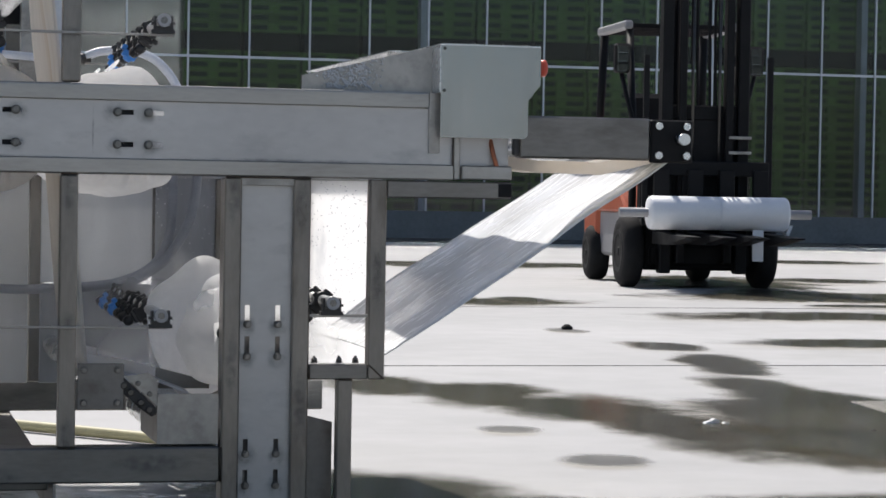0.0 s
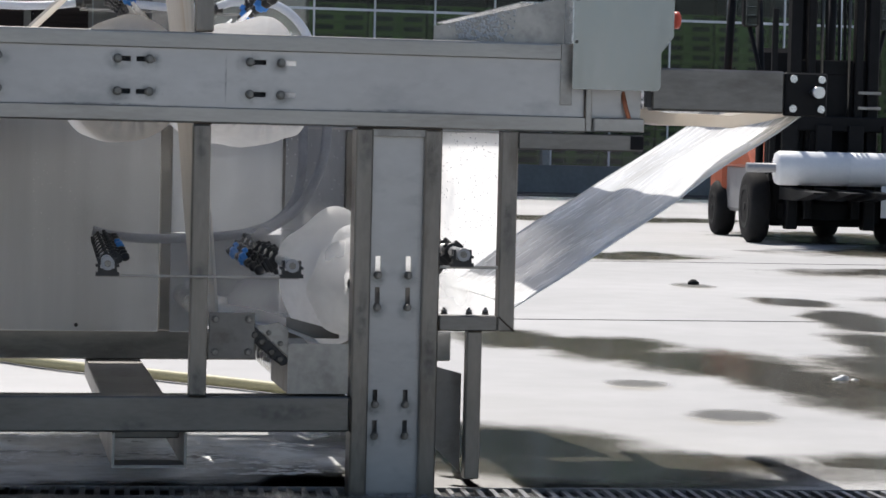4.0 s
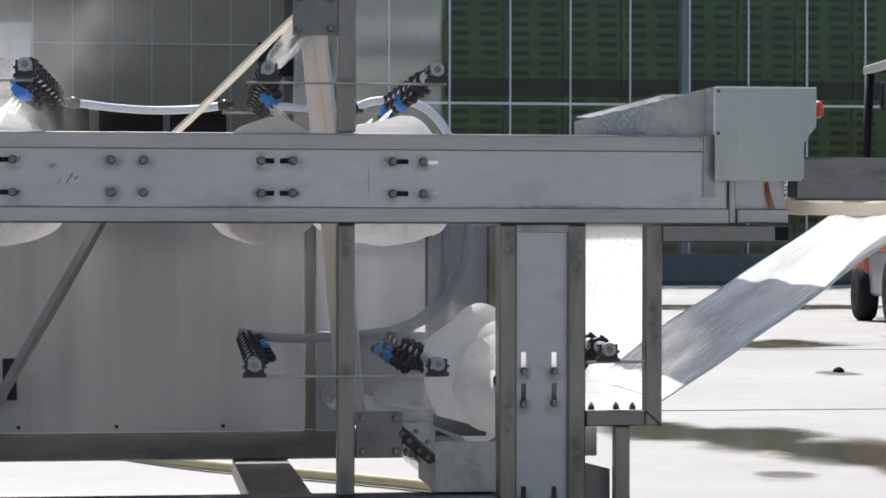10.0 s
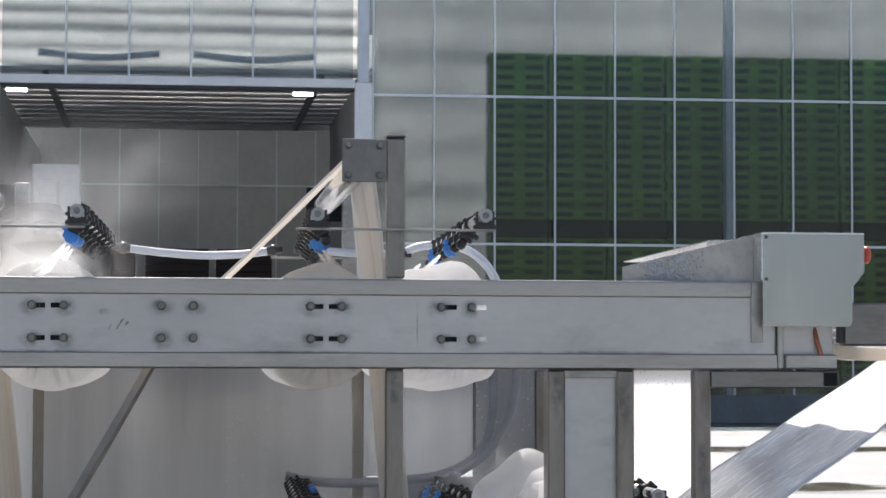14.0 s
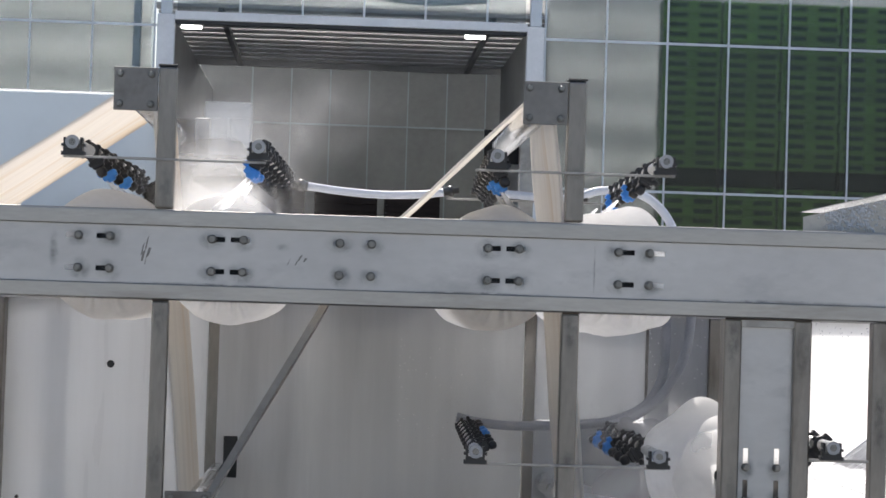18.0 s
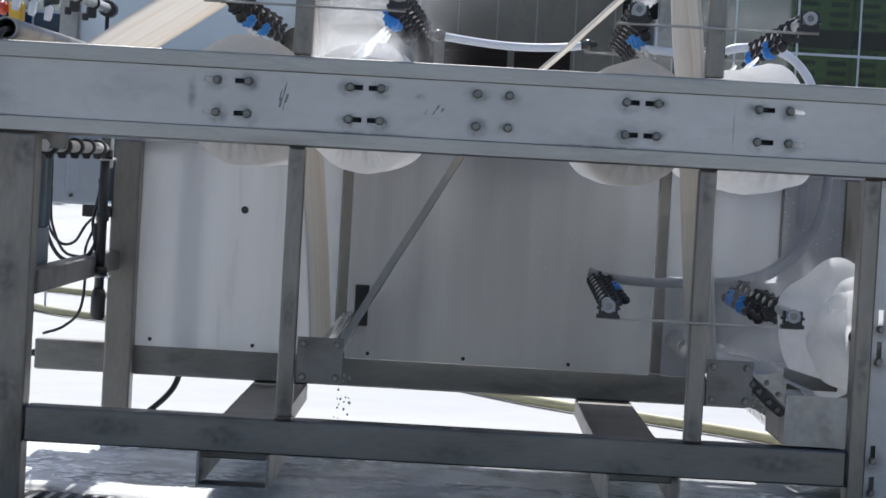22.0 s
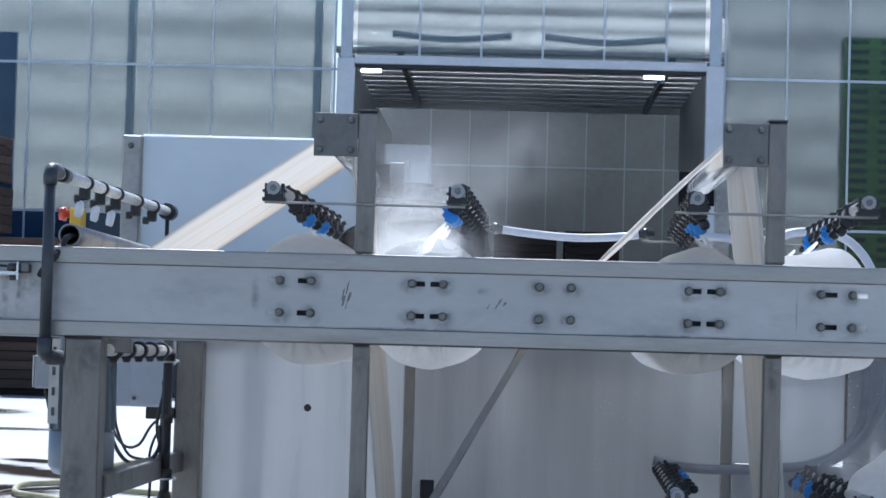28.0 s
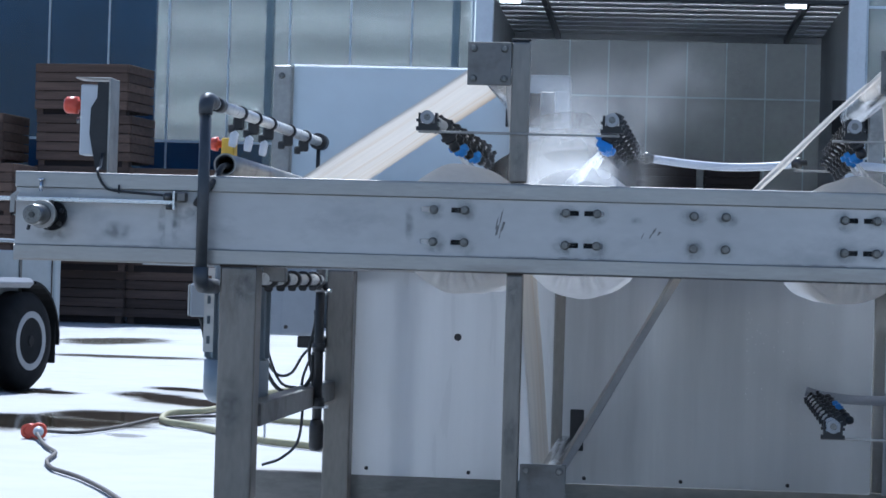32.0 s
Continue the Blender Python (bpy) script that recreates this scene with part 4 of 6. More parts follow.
roller("return_roller", 2.44, 0.17, 0.04, 0.09, Y1 - 0.06, BRIGHT, "return roller behind the wide post")
tube_l = thing("tension_tube", "open-ended steel tube lying across the machine", "tube", loc=(0.452, 0, 1.075))
part("pipe", ring((0, 0.06, 0), (0, Y1 - 0.02, 0), 0.027, 0.0235), STEEL, tube_l)
part("lead", tube(curve([(0.01, 0.16, -0.005), (0.0, 0.05, -0.004), (-0.012, 0.02, -0.03), (-0.02, -0.008, -0.055), (-0.045, -0.012, -0.085), (-0.055, -0.006, -0.10)]), 0.0075, 8), CABLE, tube_l, "black cable coming out of the tube")
part("inner", ring((0, 0.063, 0), (0, 0.30, 0), 0.0232, 0.021), BLACK, tube_l)


def brush(x, z, r, seed, name="brush_roller", puff=0.004, y0=0.052, y1=1.40, deep=0.19, label="white fabric-covered brush roller, wet and pleated at the end"):
    """A soft roller: a lumpy cloth skin, gathered in pleats at its ends."""
    t = thing(name, label, "brush roller", "brush rollers", (x, 0, z))
    bm = bmesh.new()
    seg = 144
    dome = [(y0 + deep * (1 - math.cos(radians(s))), math.sin(radians(s))) for s in (6, 16, 28, 40, 53, 66, 79, 90)]
    back = [(y1 - 0.5 * (q - y0), s) for q, s in dome[::-1]]
    ys = dome + [(y0 + deep + (y1 - y0 - 1.5 * deep) * k / 8, 1.0) for k in range(1, 8)] + back
    loops = []
    for j, (y, q) in enumerate(ys):
        loop = []
        for k in range(seg):
            a = 2 * math.pi * k / seg
            lump = puff * 2 * noise.noise(Vector((math.cos(a) * 2.2 + seed * 5, y * 3, math.sin(a) * 2.2)))
            pleat = (0.014 * math.sin(a * 24 + seed) + 0.007 * math.sin(a * 35 + 2 * seed)) * (0.25, 0.6, 0.9, 1.1, 1.1, 0.6, 0.2, 0.06)[min(j, 7)] * max(0.0, 0.55 - 0.6 * math.sin(a))
            rr = r * q + lump * q + 0.15 * pleat
            loop.append(bm.verts.new((rr * math.cos(a), y + (pleat * 0.9 if j < 7 else 0), rr * math.sin(a))))
        loops.append(loop)
    for a, b in zip(loops, loops[1:]):
        for k in range(seg):
            bm.faces.new((a[k], a[(k + 1) % seg], b[(k + 1) % seg], b[k])).smooth = True
    bm.faces.new(loops[0][::-1])
    bm.faces.new(loops[-1])
    bmesh.ops.recalc_face_normals(bm, faces=bm.faces[:])
    part("cloth_cover", bm, BRUSH, t)
    part("shaft", tube([(0, 0.018, 0), (0, Y1 - 0.01, 0)], 0.018, 14), BOLT, t)
    return t


brush(1.006, 0.941, 0.157, 1)
brush(1.296, 0.941, 0.157, 2)
brush(1.946, 0.940, 0.154, 3).scale.x = 0.90
brush(2.250, 0.940, 0.153, 4, puff=0.012)
low = thing("brush_roller", "white fabric brush roller with puffed wet flaps flinging water", "brush roller", "brush rollers", (2.482, 0, 0.462))
part("shaft", tube([(0, 0.06, 0), (0, Y1 - 0.01, 0)], 0.018, 14), BOLT, low)


def fold(r, y0, deep, seed, dx, dz):
    """A loose flap of wet cloth puffed out over the roller's end."""
    bm = bmesh.new()
    seg, loops = 96, []
    for s in (5, 18, 32, 47, 62, 76, 88):
        q, y = math.sin(radians(s)), y0 + deep * (1 - math.cos(radians(s)))
        loop = []
        for k in range(seg):
            t = 2 * math.pi * k / seg
            rr = r * q * (1 + 0.16 * noise.noise(Vector((math.cos(t) * 1.3 + seed, math.sin(t) * 1.3, y * 4))) + 0.025 * q * math.sin(t * 7 + 3 * q + seed))
            loop.append(bm.verts.new((dx + rr * math.cos(t), y + 0.02 * q * math.sin(2 * t + seed), dz + rr * math.sin(t))))
        loops.append(loop)
    for p, q in zip(loops, loops[1:]):
        for k in range(seg):
            bm.faces.new((p[k], p[(k + 1) % seg], q[(k + 1) % seg], q[k])).smooth = True
    bm.faces.new(loops[0][::-1])
    bmesh.ops.recalc_face_normals(bm, faces=bm.faces[:])
    return part("cloth_fold", bm, FLAP, low, "puffed fold of wet white cloth")


for r, y0, deep, seed, dx, dz in ((0.168, 0.18, 0.09, 5, 0.0, 0.0), (0.122, 0.075, 0.08, 2, 0.014, -0.024), (0.095, 0.12, 0.09, 7, 0.050, 0.055)):
    fold(r, y0, deep, seed, dx, dz)
part("hub_tip", tube([(0.005, 0.020, -0.02), (0.005, 0.09, -0.02)], 0.016, 12, radii=[0.005, 0.018]), BOLT, low)

# ---- the belt web ----
belt = thing("belt_web", "long beige fabric belt threaded over the rollers, wet and stained", "belt")
YA, YB = 0.10, 0.97
run = line_pts((0.50, 0.955), (1.045, 1.330)) + arc(1.075, 1.318, 0.032, 150, 5) + line_pts((1.107, 1.31), (1.20, 0.36)) + arc(1.232, 0.342, 0.032, 180, 330, 8)
part("belt_run", sheet(run, YA, YB, 0.003, 14, 0.004), WEB, belt)
part("belt_run", sheet(line_pts((1.258, 0.338), (1.578, 0.905)), YA, 1.34, 0.016, 18, 0.004), SOAKED_SHADED_WEB, belt, "soaked underside of the belt, shade put into its dull colour")
run = line_pts((1.582, 0.912), (1.590, 0.925), (1.612, 0.95), (2.006, 1.342)) + arc(2.030, 1.318, 0.032, 140, 5) + line_pts((2.062, 1.31), (2.154, 0.36)) + arc(2.186, 0.342, 0.032, 180, 300, 8)
part("belt_run", sheet(run, YA, 0.84, 0.006, 14, 0.011), WEB, belt)
run = line_pts((2.165, 0.374), (2.32, 0.352), (2.40, 0.325), (2.47, 0.27))
part("wet_cloth", sheet(run, YA, YB, 0.004, 14, 0.014), FLAP, belt, "white wet cloth")
run = line_pts((2.88, 0.409), (3.625, 0.912)) + arc(3.592, 0.946, 0.050, -40, 60, 8)
part("belt_run", sheet(run, YA, YB, 0.003, 20, 0.014), WET_WEB, belt, "bright wet belt sloping up to the end roller")
run = arc(3.592, 0.946, 0.050, 60, 150, 10)
part("belt_wrap", sheet(run, YA, YB, 0.003, 14, 0.0), WEB, belt)

part("belt_run", sheet(line_pts((3.178, 0.866), (3.26, 0.856), (3.42, 0.858), (3.56, 0.892)), YA, 0.24, 0.030, 6, 0.008), WEB, belt, "slack pale belt passing under the outrigger arm")
roller("nip_roller", 3.24, 0.915, 0.022, 0.055, Y1 - 0.06, BRIGHT, "small steel roller under the outrigger arm")

# ---- splash panels on the rear frame ----
def panel(name, x0, x1, z0, z1, label, mat=PLASTIC, y=Y1 - 0.004, holes=(), r=0.0):
    t = thing(name, label, "splash panel", "splash panels")
    bm = prism_y([(x0, z0), (x1, z0), (x1, z1), (x0, z1)], y - 0.007, y, None, 0.0025)
    part("sheet", bm, mat, t)
    for x, z in holes:
        part("screw", tube([(x, y - 0.0065, z), (x, y - 0.010, z)], 0.006, 8), BLACK, t)
    return t


panel("splash_panel", 0.6005, 1.1895, 0.232, 0.90, "pale plastic splash panel with a round hole, scratched", holes=((0.645, 0.253), (0.948, 0.25), (1.15, 0.25)))
panel("splash_panel", 1.222, 2.114, 0.232, 0.90, "pale plastic splash panel running with water", WET_SHEET, holes=((1.29, 0.25), (1.57, 0.25), (1.878, 0.25)), y=Y1 - 0.052)
part("hole", tube([(0.905, Y1 - 0.011, 0.648), (0.905, Y1 - 0.0118, 0.648)], 0.011, 18), BLACK, bpy.data.objects["splash_panel"])
# added sheet: stands for a grey veil of spray and hides bright ground
panel("splash_panel", 2.148, 2.47, 0.232, 0.522, "added grey sheet below the white panel, in place of grey spray", WET_PANEL, y=Y1 - 0.055)
front = thing("splash_panel", "white plastic splash panel with a rounded lower corner", "splash panel", "splash panels")
part("sheet", prism_y([(2.148, 0.525), (2.40, 0.525)] + arc(2.41, 0.585, 0.06, -85, 0, 6) + [(2.47, 0.93), (2.148, 0.93)], Y1 - 0.075, Y1 - 0.068, None, 0.002), PLASTIC, front)
part("edge_strip", box(2.4705, 2.478, Y1 - 0.077, Y1 - 0.066, 0.56, 0.93), DARK_STEEL, front)
panel("splash_panel", 2.474, 2.775, 0.15, 0.93, "grey wet plastic sheet with drops", WET_PANEL, y=Y1 - 0.03)
panel("splash_panel", 2.78, 3.163, 0.262, 0.93, "translucent sheet, sunlit and wet", SHEER, y=Y1 - 0.03)
guard = panel("guard_panel", 0.388, 1.04, 0.84, 1.442, "smooth pale blue-grey guard panel", material("blue_grey_panel", (0.70, 0.76, 0.80), 0.4, 0, 0.05, 1.5, trans=0.2), y=Y1 + 0.03)
# added white strip stands for sun catching the panel's top edge
part("edge_trim", box(0.388, 1.04, Y1 + 0.022, Y1 + 0.031, 1.4425, 1.4475, 0.001), BRIGHT_WHITE, guard, "thin white strip for the panel's sunlit top edge")
# unseen plate, added to keep patches of sun off the floor below
part("drip_tray", box(1.46, 1.822, 0.10, 1.40, 0.878, 0.882), STEEL, machine)
# unseen stay, added to cast the dark upright band on the panel
part("rear_stay", box(0.700, 0.765, Y1 + 0.075, Y1 + 0.115, 0.236, 0.95, 0.003), DARK_STEEL, machine)
for seed, n, x0, x1, z0, z1, mat in ((8, 420, 2.79, 3.15, 0.30, 0.92, BRIGHT_WHITE), (9, 420, 3.155, 2.86, 0.40, 0.92, GREY_HOSE), (10, 130, 2.48, 2.77, 0.30, 0.92, BRIGHT_WHITE), (12, 60, 1.75, 2.05, 0.35, 0.75, BRIGHT_WHITE)):
    rnd = random.Random(seed)
    beads = bmesh.new()
    yy = Y1 - (0.0595 if x0 < 2.2 else 0.0375)
    for k in range(n):
        cx, cz = x0 + (x1 - x0) * rnd.random() ** 1.8, z0 + (z1 - z0) * rnd.random() ** 0.7
        s = rnd.uniform(0.0009, 0.0021)
        tube([(cx, yy, cz), (cx, yy - 0.0012, cz), (cx, yy - 0.002, cz - s * 0.3)], s, 5, beads, radii=[s, s * 0.8, s * 0.2])
    tagged(part("water_beads", beads, mat), "beads of water clinging to the plastic sheet", "water drops", kind="stuff")
part("black_bracket", box(1.245, 1.285, Y1 - 0.075, Y1 - 0.062, 0.33, 0.45, 0.002), BLACK, machine)
part("cross_brace", box(1.20, 1.24, 0.013, Y1 - 0.08, 0.292, 0.305, 0.002), STEEL, machine)
part("catch_tray", prism_y([(2.318, 0.204), (2.462, 0.204), (2.462, 0.322), (2.318, 0.322)], 0.02, 0.024), STEEL, machine)
tray = bmesh.new()
box(2.318, 2.462, 0.0245, 0.35, 0.204, 0.208, 0, tray)
box(2.318, 2.322, 0.0245, 0.35, 0.2085, 0.322, 0, tray)
part("tray_body", tray, DARK_STEEL, machine)
jaw = part("clamp_jaw", prism_y([(2.231, 0.359), (2.240, 0.360), (2.3165, 0.288), (2.3165, 0.276), (2.304, 0.269), (2.274, 0.291), (2.231, 0.330)], 0.014, 0.060, None, 0.002), BLACK, machine, "black plastic clamp jaw")
for x, z in ((2.238, 0.343), (2.254, 0.327), (2.278, 0.303), (2.298, 0.286)):
    part("jaw_roller", tube([(x, 0.0135, z), (x, 0.006, z), (x, 0.004, z)], 0.0085, 14, radii=[0.0085, 0.0085, 0.006]), BOLT, jaw)
# added dark plate stands for the shade in the opening above the tray
part("tray_back", prism_y([(2.335, 0.320), (2.4655, 0.320), (2.4655, 0.338), (2.335, 0.372)], 0.20, 0.204), DARK_STEEL, machine)
pl = part("clamp_plate", prism_y([(2.243, 0.362), (2.296, 0.372), (2.318, 0.356), (2.318, 0.293)], 0.024, 0.0275), STEEL, machine)
for x, z in ((2.272, 0.347), (2.300, 0.322)):
    bolt(pl, x, 0.0235, z, 0.6)

# ---- spray bars ----
def noz2():
    """A short black nozzle."""
    return tube([(0, 0, -0.0465), (0, 0, -0.052), (0, 0, -0.062), (0, 0, -0.070)], 0.013, 10, radii=[0.010, 0.013, 0.013, 0.008])


def spray_bar(x, z, tilt, flip=1, seats=(0.12, 0.36, 0.60, 0.84, 1.08, 1.30), y0=-0.02, y1=1.40, label="spray bar of pale pipe with black clamps and blue nozzles", blues=(), shelf=0, size=1.0):
    """A pipe across the machine with clamped nozzles that lean to one side."""
    t = thing("spray_bar", label, "spray bar", "spray bars", (x, 0, z))
    part("pipe", tube([(0, y0, 0), (0, y1, 0)], 0.0135, 14), PIPE, t)
    part("end_cap", ring((0, y0 - 0.012, 0), (0, y0 + 0.006, 0), 0.0160, 0.0085, 16), TRUCK_GREY, t)
    part("end_plug", tube([(0, y0 - 0.0105, 0), (0, y0 - 0.004, 0)], 0.0082, 12), NUT, t)
    s, c = math.sin(radians(tilt)), math.cos(radians(tilt))
    blk = bmesh.new()
    tube([(0, -0.014, 0), (0, -0.013, 0), (0, 0.013, 0), (0, 0.014, 0), (0, 0.075, 0)], 0.0215, 14, blk, radii=[0.0205, 0.0215, 0.0215, 0.0165, 0.0165])
    box(-0.015, 0.015, -0.011, 0.011, -0.046, -0.012, 0.003, blk)
    box(-0.027, 0.027, -0.008, 0.008, -0.007, 0.005, 0.002, blk)
    box(-0.020, 0.020, -0.013, 0.013, -0.036, -0.026, 0.002, blk)
    box(0.016, 0.030, -0.005, 0.005, -0.030, -0.018, 0.002, blk)
    box(-0.012, 0.012, -0.009, 0.009, 0.014, 0.027, 0.002, blk)
    noz = bmesh.new()
    tube([(0, 0, -0.0465), (0, 0, -0.052), (0, 0, -0.062), (0, 0, -0.072)], 0.013, 10, noz, radii=[0.010, 0.014, 0.014, 0.009])
    box(-0.019, 0.019, -0.012, 0.012, -0.065, -0.046, 0.003, noz)
    box(-0.027, -0.012, -0.009, 0.009, -0.050, -0.036, 0.002, noz)
    rot = (0, radians(tilt), 0)
    first = {}
    for k, y in enumerate(seats):
        for kind, bm, mat, lab in (("clamp", blk, BLACK, ""), ("blue", noz, BLUE, "blue spray nozzle"), ("black", None, BLACK, "")):
            if kind == ("black" if k in blues else "blue"):
                continue
            if kind not in first:
                first[kind] = part("clamp" if kind == "clamp" else "nozzle", bm if bm else noz2(), mat, t, lab)
                o = first[kind]
            else:
                o = again(first[kind], (0, 0, 0), t)
            o.location, o.rotation_euler, o.scale = (0, y, 0), rot, (size, 1, size)
    t.rotation_euler.z = -0.03
    if shelf:
        seat = bmesh.new()
        half = [(0.0165, -0.013), (0.0165, 0.011), (0.022, 0.011), (0.022, -0.003), (0.027, -0.003), (0.027, -0.009), (0.022, -0.009), (0.022, -0.021), (0.027, -0.021), (0.027, -0.0295)]
        prism_y([(-x, z) for x, z in half[::-1]] + half, y0 + 0.004, y0 + 0.034, seat)
        part("saddle", seat, BLACK, t)
    return t


SEATS = [0.13 + 0.165 * k for k in range(8)]
spray_bar(0.940, 1.193, -30, seats=SEATS[1:], shelf=1, blues=(1, 3))
spray_bar(1.368, 1.196, 25, seats=SEATS, shelf=1, blues=(0, 1))
spray_bar(1.922, 1.194, -25, seats=SEATS, shelf=1, blues=(1, 2))
spray_bar(2.316, 1.194, 30, seats=SEATS[1:], shelf=1, blues=(2, 5))
spray_bar(1.892, 0.508, -100, seats=SEATS, shelf=1, blues=(3, 4), size=0.78)
spray_bar(2.319, 0.508, 60, seats=SEATS[1:], shelf=1, blues=(3, 5))
spray_bar(2.725, 0.540, 40, seats=SEATS, blues=(7,), shelf=1, label="spray bar with black clamps behind the end frame")
part("flat_bar", box(2.674, 2.816, 0.006, 0.012, 0.505, 0.512, 0.001), STEEL, machine)

# clear feed hoses between the upper bars
def hose(points, r, mat, name, label, category="hose", ends=True, n=10):
    t = thing(name, label, category)
    part("tube", tube(curve(points, n), r, 12), mat, t)
    if ends:
        for p, q in ((points[0], points[1]), (points[-1], points[-2])):
            d = (Vector(q) - Vector(p)).normalized()
            a = Vector(p)
            part("coupling", tube([a - d * 0.02, a - d * 0.004, a - d * 0.003, a + d * 0.014, a + d * 0.015, a + d * 0.026], 0.016, 12, radii=[0.010, 0.010, 0.017, 0.017, 0.013, 0.013]), BOLT, t)
    return t


hose([(1.44, 1.38, 1.186), (1.56, 1.38, 1.172), (1.68, 1.38, 1.165), (1.80, 1.38, 1.170), (1.885, 1.38, 1.182)], 0.012, HOSE, "feed_hose", "milky white water hose between two spray bars")
hose([(1.96, 1.38, 1.182), (2.06, 1.38, 1.178), (2.16, 1.38, 1.172), (2.26, 1.38, 1.172)], 0.012, HOSE, "feed_hose", "short milky water hose between two spray bars")
hose([(2.265, 1.38, 1.180), (2.31, 1.38, 1.196), (2.38, 1.38, 1.200), (2.43, 1.38, 1.193), (2.48, 1.38, 1.165), (2.523, 1.38, 1.113), (2.548, 1.37, 1.04), (2.555, 1.36, 0.93)], 0.013, HOSE, "feed_hose", "milky water hose looping down over the brush", ends=False)
hose([(1.918, 1.37, 0.528), (1.976, 1.37, 0.515), (2.075, 1.37, 0.507), (2.19, 1.37, 0.510), (2.288, 1.36, 0.518), (2.369, 1.36, 0.531), (2.449, 1.36, 0.566), (2.498, 1.36, 0.624), (2.518, 1.36, 0.711), (2.520, 1.36, 0.842), (2.515, 1.36, 0.95)], 0.014, GREY_HOSE, "supply_hose", "thick grey ribbed supply hose", ends=False)
hose([(2.350, 1.33, 0.513), (2.422, 1.33, 0.543), (2.496, 1.33, 0.596), (2.546, 1.33, 0.667), (2.576, 1.33, 0.747), (2.587, 1.33, 0.846), (2.587, 1.33, 0.95)], 0.014, GREY_HOSE, "supply_hose", "thick grey ribbed supply hose", ends=False)

# ---- left end: manifold, control box, motor ----
mani = thing("inlet_manifold", "dark grey PVC riser feeding a pale nozzle pipe", "manifold")
part("riser", tube([(0.420, -0.034, 0.80), (0.420, -0.034, 1.208)], 0.0138, 16), GREY_PVC, mani)
part("elbow", tube([(0.420, -0.036, 1.185), (0.420, -0.034, 1.208), (0.421, -0.026, 1.221), (0.424, -0.008, 1.222), (0.428, 0.02, 1.218)], 0.0175, 16, radii=[0.0165, 0.0178, 0.0178, 0.0172, 0.0168]), GREY_PVC, mani)
part("lower_elbow", tube([(0.420, -0.034, 0.83), (0.420, -0.034, 0.80), (0.421, -0.020, 0.787), (0.425, 0.03, 0.785), (0.43, 0.10, 0.785)], 0.0180, 16), GREY_PVC, mani)
P0, P1 = Vector((0.430, 0.02, 1.216)), Vector((0.497, 1.32, 1.206))
part("nozzle_pipe", tube([P0, P1], 0.0140, 14), PIPE, mani)
part("union", ring(P0.lerp(P1, 0.005), P0.lerp(P1, 0.05), 0.018, 0.0141, 14), BLACK, mani)
part("end_bracket", tube([P0.lerp(P1, 0.985), P0.lerp(P1, 1.03)], 0.024, 14), BLACK, mani)
part("hanger", tube([P1 + Vector((0, 0, -0.02)), P1 + Vector((0, 0, -0.115))], 0.006, 8), BLACK, mani)
cl = nz = None
for y in (0.30, 0.47, 0.65, 0.90, 1.12):
    at = P0.lerp(P1, (y - 0.02) / 1.30)
    if cl is None:
        b = bmesh.new()
        tube([(0, -0.010, 0), (0, 0.010, 0)], 0.0185, 14, b)
        box(-0.018, 0.010, -0.008, 0.008, -0.042, -0.010, 0.004, b)
        box(-0.030, -0.012, -0.007, 0.007, -0.050, -0.028, 0.003, b)
        cl = part("clamp", b, BLACK, mani)
        cl.location = at
        b = bmesh.new()
        tube([(-0.010, 0, -0.045), (-0.014, 0, -0.050), (-0.018, 0, -0.076), (-0.020, 0, -0.084)], 0.010, 12, b, radii=[0.007, 0.011, 0.0105, 0.008])
        nz = part("nozzle_cap", b, HOSE, mani, "clear plastic nozzle cap")
        nz.location = at
    else:
        again(cl, at)
        if y < 0.8:
            again(nz, at)
side_pipe = thing("lower_manifold", "dark pipe with black clamps under the beam", "manifold")
part("pipe", tube([(0.548, 0.09, 0.806), (0.556, 1.02, 0.806)], 0.015, 14), PIPE, side_pipe)
for k in range(5):
    y = 0.16 + 0.19 * k
    c = bmesh.new()
    tube([(0.55, y - 0.016, 0.806), (0.55, y + 0.016, 0.806)], 0.023, 14, c)
    box(0.540, 0.560, y - 0.010, y + 0.010, 0.776, 0.795, 0.004, c)
    part("clamp", c, BLACK, side_pipe)

ctrl = thing("control_box", "small white control box with a red emergency stop button", "control box")
part("casing", box(0.055, 0.128, 0.24, 0.305, 1.098, 1.272, 0.003), CABW, ctrl)
part("bracket", box(0.1285, 0.134, 0.225, 0.320, 1.046, 1.285, 0.001), STEEL, ctrl)
part("hood", box(0.045, 0.134, 0.225, 0.320, 1.2855, 1.289, 0.001), STEEL, ctrl)
part("black_face", prism_y([(0.098, 1.062), (0.1275, 1.062), (0.1275, 1.279), (0.098, 1.279), (0.097, 1.24), (0.082, 1.215), (0.080, 1.15), (0.088, 1.11)], 0.2372, 0.2396), BLACK, ctrl)
part("key_switch", tube([(0.0545, 0.272, 1.185), (0.040, 0.272, 1.185)], 0.008, 10), NUT, ctrl)
part("stop_button", tube([(0.0545, 0.272, 1.222), (0.042, 0.272, 1.222), (0.0415, 0.272, 1.222), (0.014, 0.272, 1.222), (0.008, 0.272, 1.222)], 0.021, 20, radii=[0.013, 0.013, 0.022, 0.021, 0.015]), RED, ctrl)
part("lead", tube(curve([(0.115, 0.23, 1.10), (0.138, 0.12, 1.066), (0.160, -0.005, 1.052), (0.166, -0.008, 1.033), (0.178, -0.008, 1.015), (0.20, -0.007, 1.004), (0.30, -0.006, 0.997), (0.345, -0.006, 0.993)]), 0.0032, 8), CABLE, ctrl)

